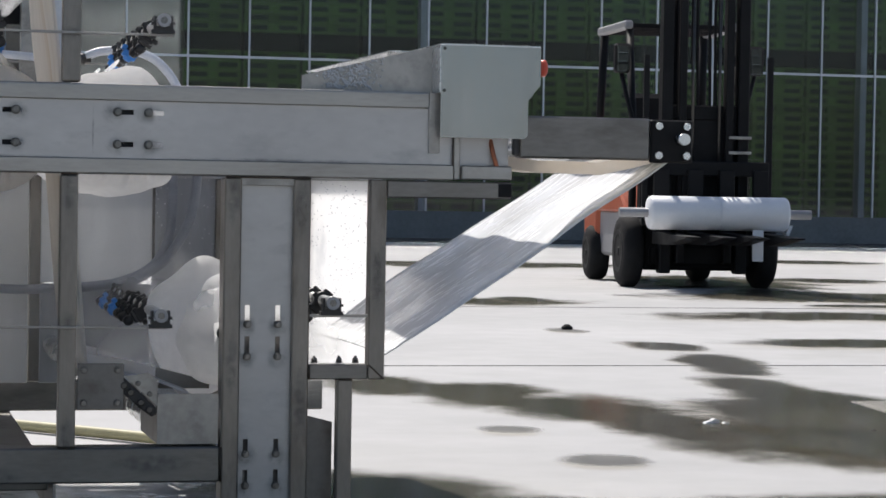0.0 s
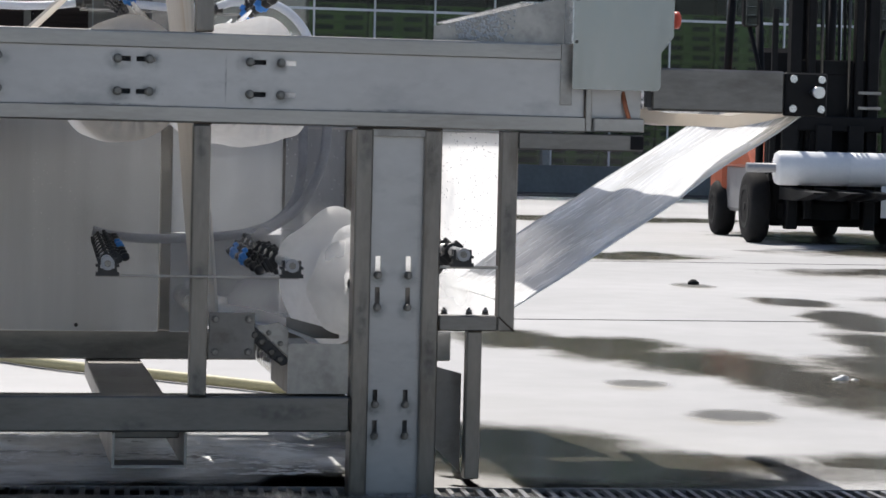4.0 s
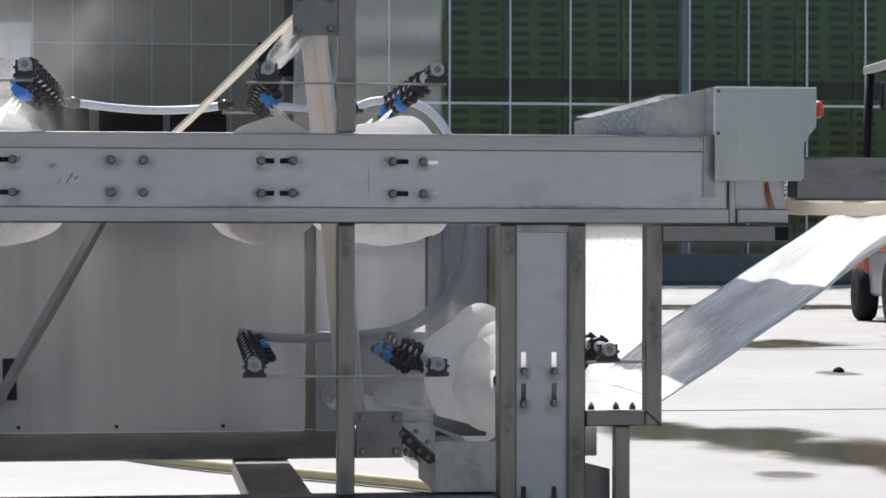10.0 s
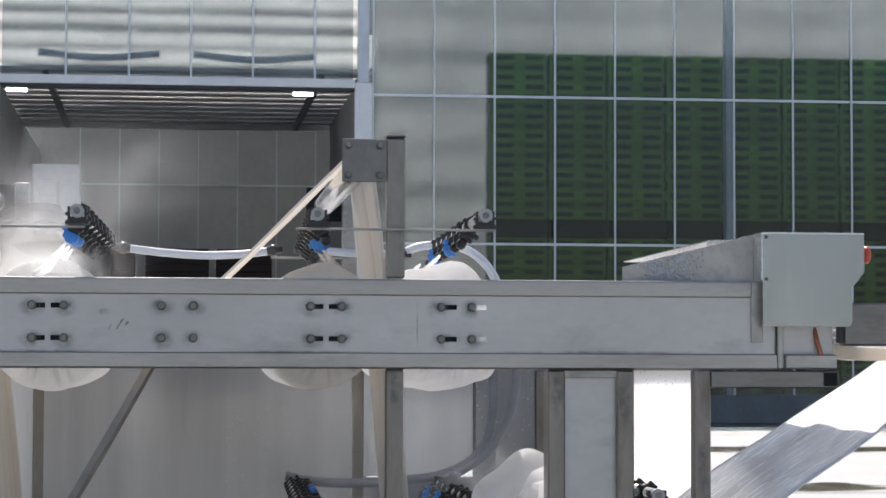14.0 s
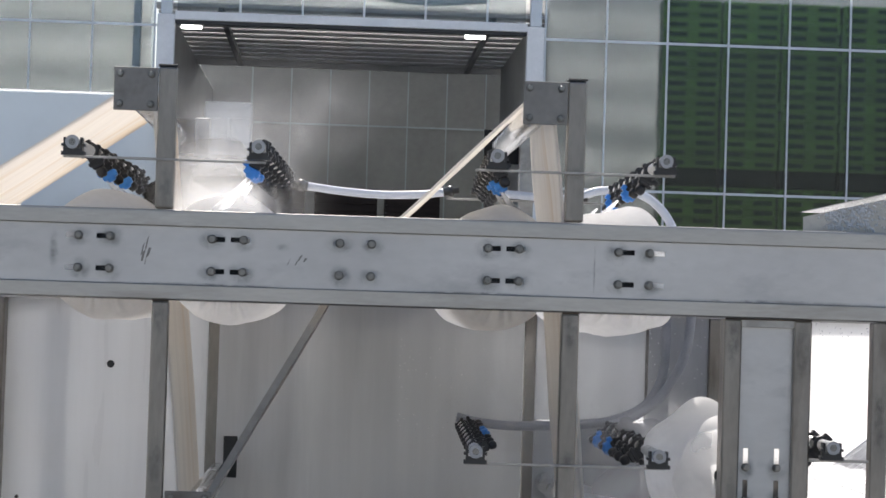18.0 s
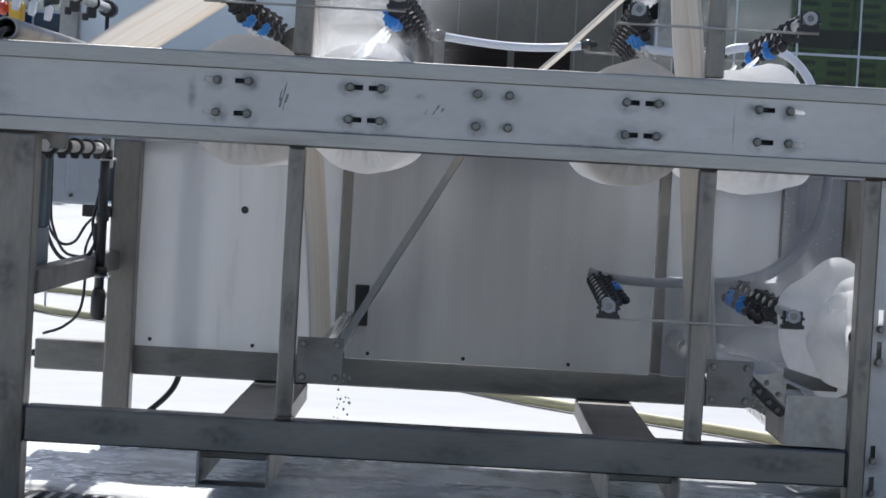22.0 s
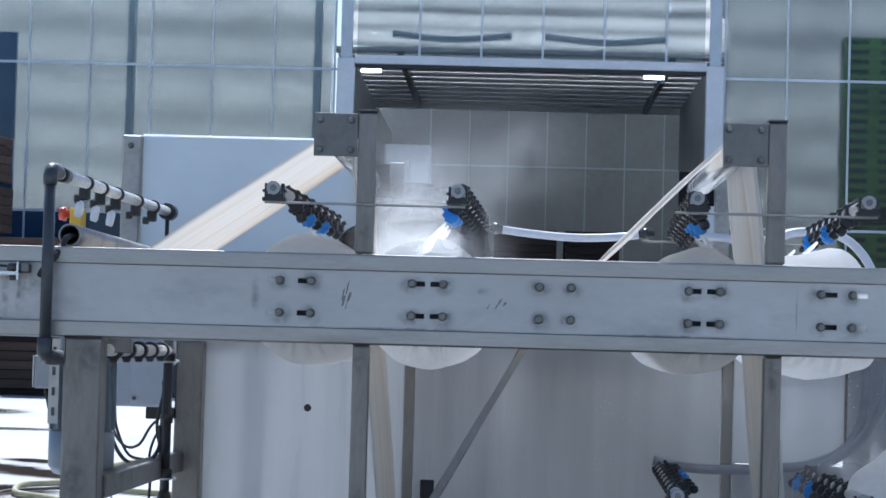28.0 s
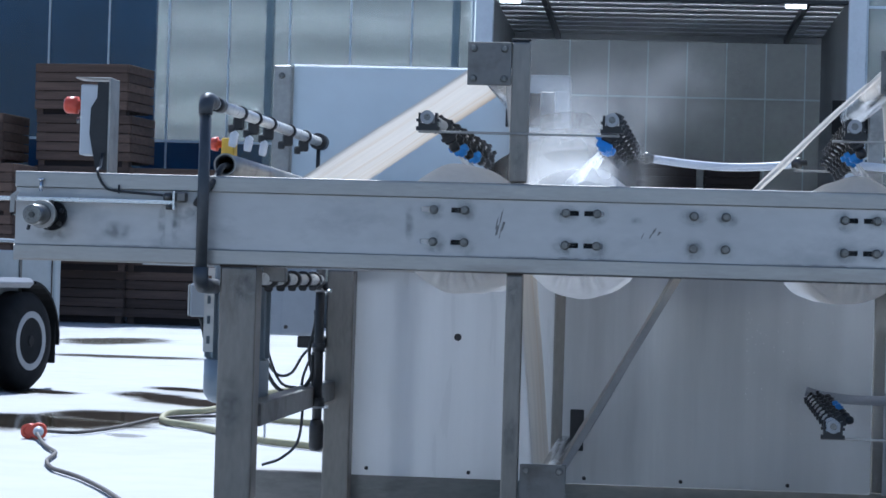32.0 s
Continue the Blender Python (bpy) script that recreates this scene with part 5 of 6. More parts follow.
motor = thing("gear_motor", "upright grey-blue gear motor with ribbed casing behind the leg", "motor", loc=(0.432, 0.42, 0))
part("fan_cowl", tube([(0, 0, 0.488), (0, 0, 0.495), (0, 0, 0.515), (0, 0, 0.60)], 0.08, 28, radii=[0.045, 0.068, 0.082, 0.082]), MOTOR, motor)
part("stator", tube([(0, 0, 0.60), (0, 0, 0.79)], 0.073, 28), MOTOR, motor)
part("gearbox", box(-0.055, 0.055, -0.055, 0.055, 0.79, 0.90, 0.008), MOTOR, motor)
for k in range(14):
    a = 2 * math.pi * k / 14
    o = part("fin", box(0.070, 0.083, -0.003, 0.003, 0.605, 0.785), MOTOR, motor)
    o.rotation_euler.z = a
part("terminal_box", box(-0.115, -0.072, -0.05, 0.05, 0.705, 0.79, 0.005), GREY_BOX, motor)
part("slotted_bracket", holed(-0.07, -0.045, 0.62, 0.83, -0.092, -0.088, [(-0.062, -0.053, z, z + 0.02) for z in (0.64, 0.69, 0.74, 0.79)]), WEB_STEEL, motor)
part("box_lid", box(-0.1205, -0.1155, -0.047, 0.047, 0.708, 0.787, 0.002), WEB_STEEL, motor)
part("flange", tube([(0, 0, 0.785), (0, 0, 0.80)], 0.085, 24), BLACK, motor)
part("mount", box(-0.09, 0.18, -0.03, 0.03, 0.835, 0.85, 0.002), STEEL, motor)
part("lead", tube(curve([(-0.095, 0, 0.705), (-0.08, 0.02, 0.62), (-0.06, 0.06, 0.5), (-0.01, 0.10, 0.38)]), 0.005, 8), CABLE, motor)

cab = thing("switch_cabinet", "grey steel switch cabinet hung under the beam", "cabinet")
part("body", box(0.34, 0.50, Y1 - 0.12, Y1 - 0.001, 0.64, 0.834, 0.004), GREY_BOX, cab)
part("door", box(0.395, 0.498, Y1 - 0.128, Y1 - 0.1205, 0.645, 0.83, 0.002), GREY_BOX, cab)
part("lock", tube([(0.41, Y1 - 0.1285, 0.665), (0.41, Y1 - 0.134, 0.665)], 0.006, 10), BOLT, cab)
part("gland", box(0.44, 0.52, Y1 - 0.10, Y1 - 0.04, 0.605, 0.6395, 0.003), BLACK, cab)
drop = thing("drop_pipe", "black PVC drop pipe with clamps and a hose tail", "pipe")
part("pipe", tube([(0.560, 1.0, 0.835), (0.560, 1.0, 0.37)], 0.0135, 14), BLACK, drop)
for z, r in ((0.79, 0.020), (0.62, 0.018), (0.47, 0.021)):
    part("clamp", tube([(0.56, 1.0, z - 0.012), (0.56, 1.0, z + 0.012)], r, 14), BLACK, drop)
part("valve", tube([(0.56, 1.0, 0.42), (0.56, 1.0, 0.40), (0.56, 1.0, 0.345), (0.56, 1.0, 0.335)], 0.02, 14, radii=[0.016, 0.0205, 0.0205, 0.014]), BLACK, drop)
for z in (0.772, 0.452):
    part("ring", tube([(0.56, 1.0, z), (0.56, 1.0, z + 0.010)], 0.0195, 14), TRUCK_GREY, drop, "steel hose clip")
    part("clip_screw", tube([(0.578, 0.99, z + 0.005), (0.592, 0.99, z + 0.005)], 0.005, 8), BRIGHT, drop)

def cable(points, r=0.005, mat=CABLE, name="cable", label="thin black cable hanging in loops under the beam"):
    t = tagged(part(name, tube(curve(points, 8), r, 8), mat), label, "cable", "cables under the machine")
    return t


cable([(0.398, 1.0, 0.832), (0.398, 1.0, 0.785), (0.401, 1.0, 0.639), (0.412, 1.0, 0.563), (0.449, 1.0, 0.503), (0.504, 1.0, 0.494), (0.541, 1.0, 0.538), (0.542, 1.0, 0.599)], 0.0055)
cable([(0.404, 1.06, 0.832), (0.407, 1.06, 0.64), (0.418, 1.06, 0.575), (0.452, 1.05, 0.515), (0.50, 1.05, 0.503)], 0.004)
cable([(0.398, 1.1, 0.80), (0.396, 1.1, 0.65), (0.398, 1.1, 0.582), (0.432, 1.1, 0.537), (0.471, 1.1, 0.543), (0.500, 1.12, 0.594), (0.507, 1.35, 0.626)], 0.004)
cable([(0.511, 1.36, 0.63), (0.504, 1.1, 0.532), (0.506, 1.1, 0.455), (0.495, 1.1, 0.353), (0.450, 1.1, 0.304), (0.395, 1.1, 0.282)], 0.004)
cable([(0.548, 1.0, 0.72), (0.541, 1.05, 0.683), (0.527, 1.05, 0.605), (0.537, 1.05, 0.536), (0.544, 1.05, 0.474)], 0.0045)
cable([(0.429, 0.9, 0.832), (0.429, 0.9, 0.635), (0.430, 0.9, 0.506), (0.432, 0.9, 0.371)], 0.003, HOSE, "cord", "thin pale cord hanging under the beam")
cable([(0.735, Y1 + 0.085, 0.22), (0.722, Y1 + 0.085, 0.13), (0.69, Y1 + 0.06, 0.075), (0.62, Y1 + 0.02, 0.01), (0.58, Y1 - 0.04, -0.035)], 0.009, CABLE, "cable", "thick black cable dropping behind the rear rail")

gh = GZ + 0.022
for pts, lab in (([(0.9, 14.5, gh), (-0.2, 13.4, gh), (-1.0, 12.2, gh), (-1.23, 10.9, gh), (-1.18, 8.95, gh), (-1.34, 8.47, gh), (-1.28, 7.90, gh), (-1.18, 7.58, gh), (-0.92, 7.23, gh), (-0.48, 6.44, gh), (-0.1, 6.06, gh), (0.5, 5.3, gh), (1.1, 4.4, gh), (1.8, 3.2, gh), (2.2, 2.75, gh), (2.6, 2.28, gh), (2.75, 1.9, gh)], "olive green water hose looped on the yard, running under the machine"),
                 ([(-0.9, 8.3, gh), (-0.3, 7.9, gh), (0.6, 7.7, gh), (1.6, 7.3, gh)], "short run of olive green water hose on the yard")):
    tagged(part("water_hose", tube(curve(pts, 12), 0.019, 10), YHOSE), lab, "hose", "water hoses on the yard")
LEAD = material("dusty_power_lead", (0.10, 0.085, 0.075), 0.7, 0, 0.3, 14)
plug = thing("power_plug", "red industrial plug and socket joined on the wet ground", "plug", loc=(-1.57, 6.22, GZ + 0.042))
part("plug_collar", ring((0.015, -0.035, 0), (0.0, 0.03, 0), 0.041, 0.027, 24), RED, plug)
part("plug_body", tube([(0.02, -0.085, -0.006), (0.017, -0.05, 0), (0.0, 0.06, 0), (-0.003, 0.085, 0)], 0.026, 20, radii=[0.014, 0.026, 0.026, 0.016]), CABW, plug, "pale plug body")
part("socket_collar", ring((-0.052, -0.005, -0.004), (-0.040, 0.045, -0.002), 0.037, 0.022, 24), RED, plug)
part("socket_body", tube([(-0.050, 0.002, -0.004), (-0.033, 0.085, 0), (-0.025, 0.13, -0.004)], 0.030, 20, radii=[0.021, 0.030, 0.016]), RED, plug)
part("power_lead", tube(curve([(0.02, -0.085, -0.008), (0.12, -0.37, -0.026), (0.225, -0.68, -0.026), (0.35, -1.02, -0.026), (0.425, -1.47, -0.026), (0.54, -1.83, -0.026), (0.63, -2.0, -0.026), (0.78, -2.28, -0.026), (1.03, -2.87, -0.026), (1.4, -3.9, -0.026), (1.7, -4.9, -0.026)]), 0.0095, 10), LEAD, plug)
part("power_lead", tube(curve([(-0.025, 0.13, -0.006), (0.06, 0.34, -0.026), (0.14, 0.42, -0.026), (0.21, 0.90, -0.026), (0.23, 1.38, -0.026), (0.275, 1.80, -0.026), (0.62, 2.3, -0.026)]), 0.0095, 10), LEAD, plug)

# ---- greenhouse facade ----
YW, ZB, ZT = 35.9, 0.46, 10.5
XL, XR = -30.0, 32.0
DL, DRR, DT = -1.36, 4.74, 5.80
house = tagged(new("greenhouse"), "large glass greenhouse with a loading door", "greenhouse", kind="structure")
part("plinth", box(XL, DL - 0.35, YW - 0.1, YW + 0.15, GZ, ZB), PLINTH, house)
part("plinth", box(DRR + 0.35, XR, YW - 0.1, YW + 0.15, GZ, ZB), PLINTH, house)
# flat dark strip paints the building's shadow onto the yard
tagged(part("pavement", box(XL, XR, 33.2, YW - 0.1, GZ, GZ + 0.02), material("dark_asphalt", (0.05, 0.052, 0.055), 0.85, 0, 0.25, 2)), "dark strip for the greenhouse's shadow along its wall", "pavement", kind="structure")
PITCH = 1.074
lines_r = [6.15 + PITCH * k for k in range(-1, 24)]
lines_l = [-1.72 - PITCH * k + 0.0 for k in range(0, 26)]
levels = [ZB, 3.10, 5.70, 8.3, ZT]
bar = None
for x in lines_r + lines_l:
    if bar is None:
        bar = part("glazing_bar", box(-0.015, 0.015, -0.03, 0.03, ZB, ZT), ALU, house)
        bar.location = (x, YW, 0)
    else:
        again(bar, (x, YW, 0))
for x in (-0.25, 0.83, 1.90, 2.97, 4.05):
    part("glazing_bar", box(x - 0.018, x + 0.018, YW - 0.03, YW + 0.03, DT + 0.1, ZT), ALU, house)
for z in levels[1:]:
    for a, b in ((XL, DL - 0.31), (DRR + 0.31, XR)):
        part("cross_bar", box(a, b, YW - 0.04, YW - 0.0305, z - 0.022, z + 0.022), ALU, house)
part("cross_bar", box(DL - 0.30, DRR + 0.30, YW - 0.04, YW - 0.0305, 8.28, 8.32), ALU, house)
for z0, z1 in zip(levels, levels[1:]):
    first_pane = None
    for xs in (sorted(lines_r), sorted(lines_l)):
        for x in xs[:-1]:
            if first_pane is None:
                first_pane = part("pane", box(0.019, PITCH - 0.019, -0.004, 0.004, z0 + 0.001, z1 - 0.001), PANE, house)
                first_pane.location = (x, YW + 0.005, 0)
                o = first_pane
            else:
                o = again(first_pane, (x, YW + 0.005 + random.uniform(-0.001, 0.001), 0), house, (random.uniform(-0.003, 0.003), 0, random.uniform(-0.003, 0.003)))
            o.visible_shadow = False
o = part("pane", box(DRR + 0.33, lines_r[0] - 0.019, YW + 0.001, YW + 0.009, ZB, ZT), PANE, house)
o.visible_shadow = False
for k, x in enumerate((DL, -0.25, 0.83, 1.90, 2.97, 4.05)):
    o = part("pane", box(x + 0.019, (-0.25, 0.83, 1.90, 2.97, 4.05, DRR)[k] - 0.019, YW + 0.001, YW + 0.009, DT + 0.16, ZT), PANE, house)
    o.visible_shadow = False
for x in (DL - 0.16, DRR + 0.16):
    part("door_jamb", box(x - 0.15, x + 0.15, YW - 0.12, YW + 0.12, GZ, DT + 0.1, 0.01), material("white_door_trim", (0.72, 0.74, 0.76), 0.45, 0.1, 0.08, 2), house)
    part("door_track", box(x - 0.1, x + 0.1, YW - 0.1, YW + 0.1, DT + 0.1005, ZT, 0.01), ALU, house)
part("door_header", box(DL - 0.01, DRR + 0.01, YW - 0.14, YW + 0.10, DT, DT + 0.15, 0.01), bpy.data.materials["white_door_trim"], house)
part("door_seal", box(DL, DRR, YW - 0.10, YW + 0.06, DT - 0.06, DT - 0.001), BLACK, house)
for x in (-5.35, 11.5, -14.0, 20.0, -2.05):
    part("column", box(x - 0.06, x + 0.06, YW + 0.25, YW + 0.5, GZ, ZT), COLUMN, house)
roof = part("roof_pane", box(XL, XR, YW, YW + 14, ZT, ZT + 0.02), PANE, house)
roof.visible_shadow = False
# passage behind the door
part("passage_wall", box(DL - 0.5, DRR + 3.5, 52.0, 52.2, GZ, ZT), GREY_WALL, house)
for x, y in ((DL - 0.28, 52.0), (DRR + 0.18, 45.0)):
    part("passage_wall", box(x, x + 0.1, YW + 0.3, y - 0.001, GZ, 6.09), GREY_WALL, house)
for x in [2.22 + 0.94 * k for k in range(-3, 6)]:
    part("panel_joint", box(x - 0.015, x + 0.015, 51.97, 51.999, GZ, 7.0), COLUMN, house)
part("panel_joint", box(DL - 0.4, DRR + 3.4, 51.95, 51.969, 5.32, 5.36), COLUMN, house)
# unseen milky roof and side wall, added to dim light on the back wall
part("passage_roof", box(DL - 0.5, DRR + 3.5, YW + 9.41, 52.3, 8.0, 8.1), SKYLIGHT, house)
part("passage_wall", box(DRR + 3.4, DRR + 3.5, 45.0, 51.94, GZ, 8.0), GREY_WALL, house)
ceil = bmesh.new()
for k in range(11):
    y = YW + 0.4 + k * 0.82
    box(DL - 0.4, DRR + 0.4, y, y + 0.50, 6.10, 6.16, 0, ceil)
    box(DL - 0.4, DRR + 0.4, y + 0.5005, y + 0.8195, 6.12, 6.14, 0, ceil, 1, 1)
part("corrugated_ceiling", ceil, [SHEET, SKYLIGHT], house)
part("ceiling_end", box(DL - 0.4, DRR + 0.4, YW + 9.3, YW + 9.4, 6.0, ZT), GREY_WALL, house)
for x in (DL + 0.75, DRR - 0.55):
    part("ceiling_rafter", box(x - 0.05, x + 0.05, YW + 0.4, YW + 9.2, 5.98, 6.095), GREY_PVC, house)
lampm = bpy.data.materials.new("lamp_glow")
lampm.use_nodes = True
e = lampm.node_tree.nodes["Principled BSDF"]
e.inputs["Emission Color"].default_value, e.inputs["Emission Strength"].default_value = (1, 1, 0.97, 1), 4.0
for x in (-1.34, 3.70):
    lamp = thing("tube_lamp", "short fluorescent lamp under the passage ceiling", "lamp")
    part("housing", box(x, x + 0.40, YW + 0.84, YW + 0.96, 5.83, 5.86, 0.005), SHEET, lamp)
    part("tube", tube([(x + 0.02, YW + 0.90, 5.795), (x + 0.38, YW + 0.90, 5.795)], 0.034, 10), lampm, lamp)
    for q in (x + 0.08, x + 0.32):
        part("hanger", tube([(q, YW + 0.90, 5.8605), (q, YW + 0.90, 6.10)], 0.008, 6), SHEET, lamp)
# screens inside the glass
def curtain(x0, x1, y, z0, z1, label, cloth=CURTAIN):
    bm = bmesh.new()
    n = 60
    a = []
    for k in range(n + 1):
        z = z0 + (z1 - z0) * k / n
        d = 0.06 * math.sin(k * 1.3) + 0.04 * math.sin(k * 0.47 + 1)
        a.append((bm.verts.new((x0, y + d, z)), bm.verts.new((x1, y + d, z))))
    for p, q in zip(a, a[1:]):
        bm.faces.new((p[0], p[1], q[1], q[0])).smooth = True
    return tagged(part("screen_cloth", bm, cloth), label, "screen", "screens in the greenhouse")


curtain(DRR + 0.6, XR, YW + 2.6, GZ, ZT, "grey shade cloth behind the glass, dimmer light in its colour", DIM_GREY_CLOTH)
curtain(XL, DL - 0.6, YW + 2.6, GZ, ZT, "pale shade cloth hanging behind the glass")
curtain(DL - 0.3, DRR + 0.3, YW + 0.9, 6.25, ZT, "pale shade cloth above the loading door", PALE_CLOTH)
for a, b in ((-0.75, 1.35), (1.95, 4.1)):
    cable([(a, YW + 0.5, 6.42), (a + 0.5 * (b - a), YW + 0.5, 6.34), (b, YW + 0.5, 6.42)], 0.06, COLUMN, "cable_bundle", "dark cable bundle sagging above the door")
part("blue_screen", box(-16.5, -7.45, YW + 0.6, YW + 0.7, 2.4, 6.3), NAVY, house)
part("blue_sill", box(-7.44, -5.42, YW + 0.6, YW + 0.7, 2.4, 3.12), NAVY, house)

# stacked green crates inside
one = bmesh.new()
W, H = 1.03, 0.176
for a in ((-W / 2, W / 2, 0.02, 0.06, 0.0, 0.045), (-W / 2, W / 2, 0.02, 0.06, 0.135, H - 0.006), (-W / 2, -W / 2 + 0.07, 0.0, 0.06, 0.0455, 0.1345),
          (-0.075, 0.115, 0.0, 0.06, 0.0455, 0.1345), (W / 2 - 0.05, W / 2, 0.0, 0.06, 0.0455, 0.1345)):
    box(*a, 0, one)
# block behind the openings carries their shade as a darker green
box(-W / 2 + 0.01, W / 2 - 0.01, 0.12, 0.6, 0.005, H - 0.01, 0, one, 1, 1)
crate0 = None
for c in range(14):
    x = 7.76 + c * PITCH
    st = thing("crate_stack", "tall stack of green plastic crates behind the glass", "crate stack", "green crate stacks", (x, YW + 0.75, GZ))
    part("pallet", box(-0.5, 0.5, 0, 0.6, 0.0, 0.14), WOOD, st)
    part("pallet", box(-0.5, 0.5, 0, 0.6, 3.312, 3.64), TRUCK_BLACK, st)
    for r in range(35):
        z = 0.142 + r * H + (0.335 if r > 17 else 0)
        if crate0 is None:
            crate0 = part("crate", one, [GREEN, CRATE_SHADE], st)
            crate0.location = (0, 0, z)
        else:
            again(crate0, (random.uniform(-0.012, 0.012), random.uniform(-0.02, 0.02), z), st)

# ---- wooden bins at the left ----
plank = box(-0.78, 0.78, -0.012, 0.012, -0.067, 0.067, 0.004)
splank = box(-0.012, 0.012, -0.58, 0.58, -0.067, 0.067, 0.004)
bin_parts = {}


def wood_bin(x, y, z, turn, h=0.82):
    t = thing("wooden_bin", "weathered wooden harvest bin in a stack", "wooden bin", "stacked wooden bins", (x, y, z))
    t.rotation_euler.z = turn
    if not bin_parts:
        bin_parts["f"] = part("plank", plank, WOOD, t)
        bin_parts["f"].location = (0, -0.6, 0.18)
        bin_parts["s"] = part("plank", splank, WOOD, t)
        bin_parts["s"].location = (0.78, 0, 0.18)
        bin_parts["c"] = part("corner_post", box(-0.05, 0.05, -0.05, 0.05, 0.0, h - 0.03), WOOD, t)
        bin_parts["c"].location = (0.70, -0.53, 0)
        # near-black block puts the shade inside the bin into colour
        bin_parts["i"] = part("inner_lining", box(-0.72, 0.72, -0.55, 0.55, 0.1, h - 0.06), SHADED_WOOD, t)
    else:
        again(bin_parts["f"], (0, -0.6, 0.18), t)
        again(bin_parts["s"], (0.78, 0, 0.18), t)
        again(bin_parts["c"], (0.70, -0.53, 0), t)
        again(bin_parts["i"], (0, 0, 0), t)
    for k in range(5):
        zz = 0.18 + 0.1475 * k
        if k:
            again(bin_parts["f"], (random.uniform(-0.01, 0.01), -0.6, zz), t)
            again(bin_parts["s"], (0.78, 0, zz), t)
        again(bin_parts["s"], (-0.78, 0, zz), t)
    again(bin_parts["c"], (-0.70, -0.53, 0), t)
    # dark bearer fills the gap below; its shade is in the colour
    part("bearer", box(-0.77, 0.77, -0.55, -0.45, 0.012, 0.099), SHADED_WOOD, t)
    for sx in (-0.6, 0.0, 0.6):
        part("skid", box(sx - 0.07, sx + 0.07, -0.58, 0.58, 0.0, 0.011), WOOD, t)
    return t


for i, (x, n) in enumerate(((-7.5, 5), (-9.6, 4), (-11.7, 4), (-5.92, 3), (-13.8, 5))):
    for k in range(n):
        wood_bin(x + random.uniform(-0.06, 0.06), 32.3 + random.uniform(-0.1, 0.1), GZ + 0.82 * k, -0.12 + random.uniform(-0.03, 0.03))
for k in range(3):
    wood_bin(-8.9, 30.4, GZ + 0.79 * k, -0.05)
# bins in the passage take the dark copy, dimness put into colour
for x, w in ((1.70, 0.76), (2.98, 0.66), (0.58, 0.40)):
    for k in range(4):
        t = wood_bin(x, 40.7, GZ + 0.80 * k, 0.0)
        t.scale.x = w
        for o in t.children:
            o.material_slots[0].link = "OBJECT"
            o.material_slots[0].material = SHADED_WOOD

# ---- trailer ----
def wheel(parent, x, y, z, r, w, rim=TRUCK_GREY):
    """A tyre with a dished rim, its axle along y."""
    t = part("wheel", tube([(x, y - w * 0.5, z), (x, y - w * 0.46, z), (x, y - w * 0.3, z), (x, y + w * 0.3, z), (x, y + w * 0.46, z), (x, y + w * 0.5, z)], r, 36,
                           radii=[r * 0.72, r * 0.9, r, r, r * 0.9, r * 0.72]), RUBBER, parent, "black rubber tyre")
    part("rim", ring((x, y - w * 0.52, z), (x, y + w * 0.1, z), r * 0.60, r * 0.47, 32), rim, t, "steel rim")
    part("hub", tube([(x, y - w * 0.20, z), (x, y - w * 0.30, z), (x, y - w * 0.40, z), (x, y - w * 0.46, z)], r * 0.40, 28, radii=[r * 0.48, r * 0.42, r * 0.26, r * 0.17]), rim, t)
    part("hub_cap", tube([(x, y - w * 0.461, z), (x, y - w * 0.54, z)], r * 0.12, 16, radii=[r * 0.13, r * 0.10]), TRUCK_BLACK, t)
    for k in range(8):
        a = 2 * math.pi * k / 8
        c = (x + r * 0.34 * math.cos(a), z + r * 0.34 * math.sin(a))
        # solid black plugs put the dark of the open holes into colour
        part("vent_hole", tube([(c[0], y - w * 0.32, c[1]), (c[0], y - w * 0.385, c[1])], r * 0.075, 8), BLACK, t)
    return t


trailer = thing("trailer", "grey two-axle trailer with black tyres and mudguards", "trailer", loc=(-3.0, 10.9, 0))
TX, TY = 0.0, 0.0
part("side_board", box(TX - 4.6, TX + 0.62, TY + 0.02, TY + 0.06, 0.55, 0.93, 0.01), TRAILER, trailer)
part("top_rail", box(TX - 4.6, TX + 0.70, TY + 0.02, TY + 0.06, 0.985, 1.012, 0.008), TRAILER, trailer)
part("tail_post", box(TX + 0.62, TX + 0.70, TY - 0.012, TY + 0.019, 0.33, 0.984, 0.01), TRAILER, trailer)
part("bed", box(TX - 4.6, TX + 0.62, TY + 0.061, TY + 2.0, 0.55, 0.66), TRAILER, trailer)
part("tail_board", box(TX + 0.58, TX + 0.62, TY + 0.061, TY + 2.0, 0.661, 0.93), TRAILER, trailer)
for x in (TX, TX - 0.78):
    wheel(trailer, x, TY - 0.06, GZ + 0.345, 0.345, 0.22, TRUCK_GREY)
mudguard = bmesh.new()
prism_y([(TX + 0.40 * math.cos(radians(a)), GZ + 0.345 + 0.42 * math.sin(radians(a))) for a in range(-5, 95, 10)] + [(TX + 0.385 * math.cos(radians(a)), GZ + 0.345 + 0.40 * math.sin(radians(a))) for a in range(85, -10, -10)], TY - 0.18, TY + 0.02, mudguard)
part("mudguard", mudguard, TRUCK_BLACK, trailer)
# silver grey paints the sky's highlight on a black mudguard
part("mudguard_top", box(TX - 1.2, TX + 0.03, TY - 0.18, TY + 0.02, GZ + 0.715, GZ + 0.785, 0.03), TRUCK_GREY, trailer, "rounded black mudguard, sky highlight put into silver grey")
part("side_strake", box(TX + 0.14, TX + 0.17, TY + 0.012, TY + 0.0195, 0.56, 0.92), DARK_STEEL, trailer)
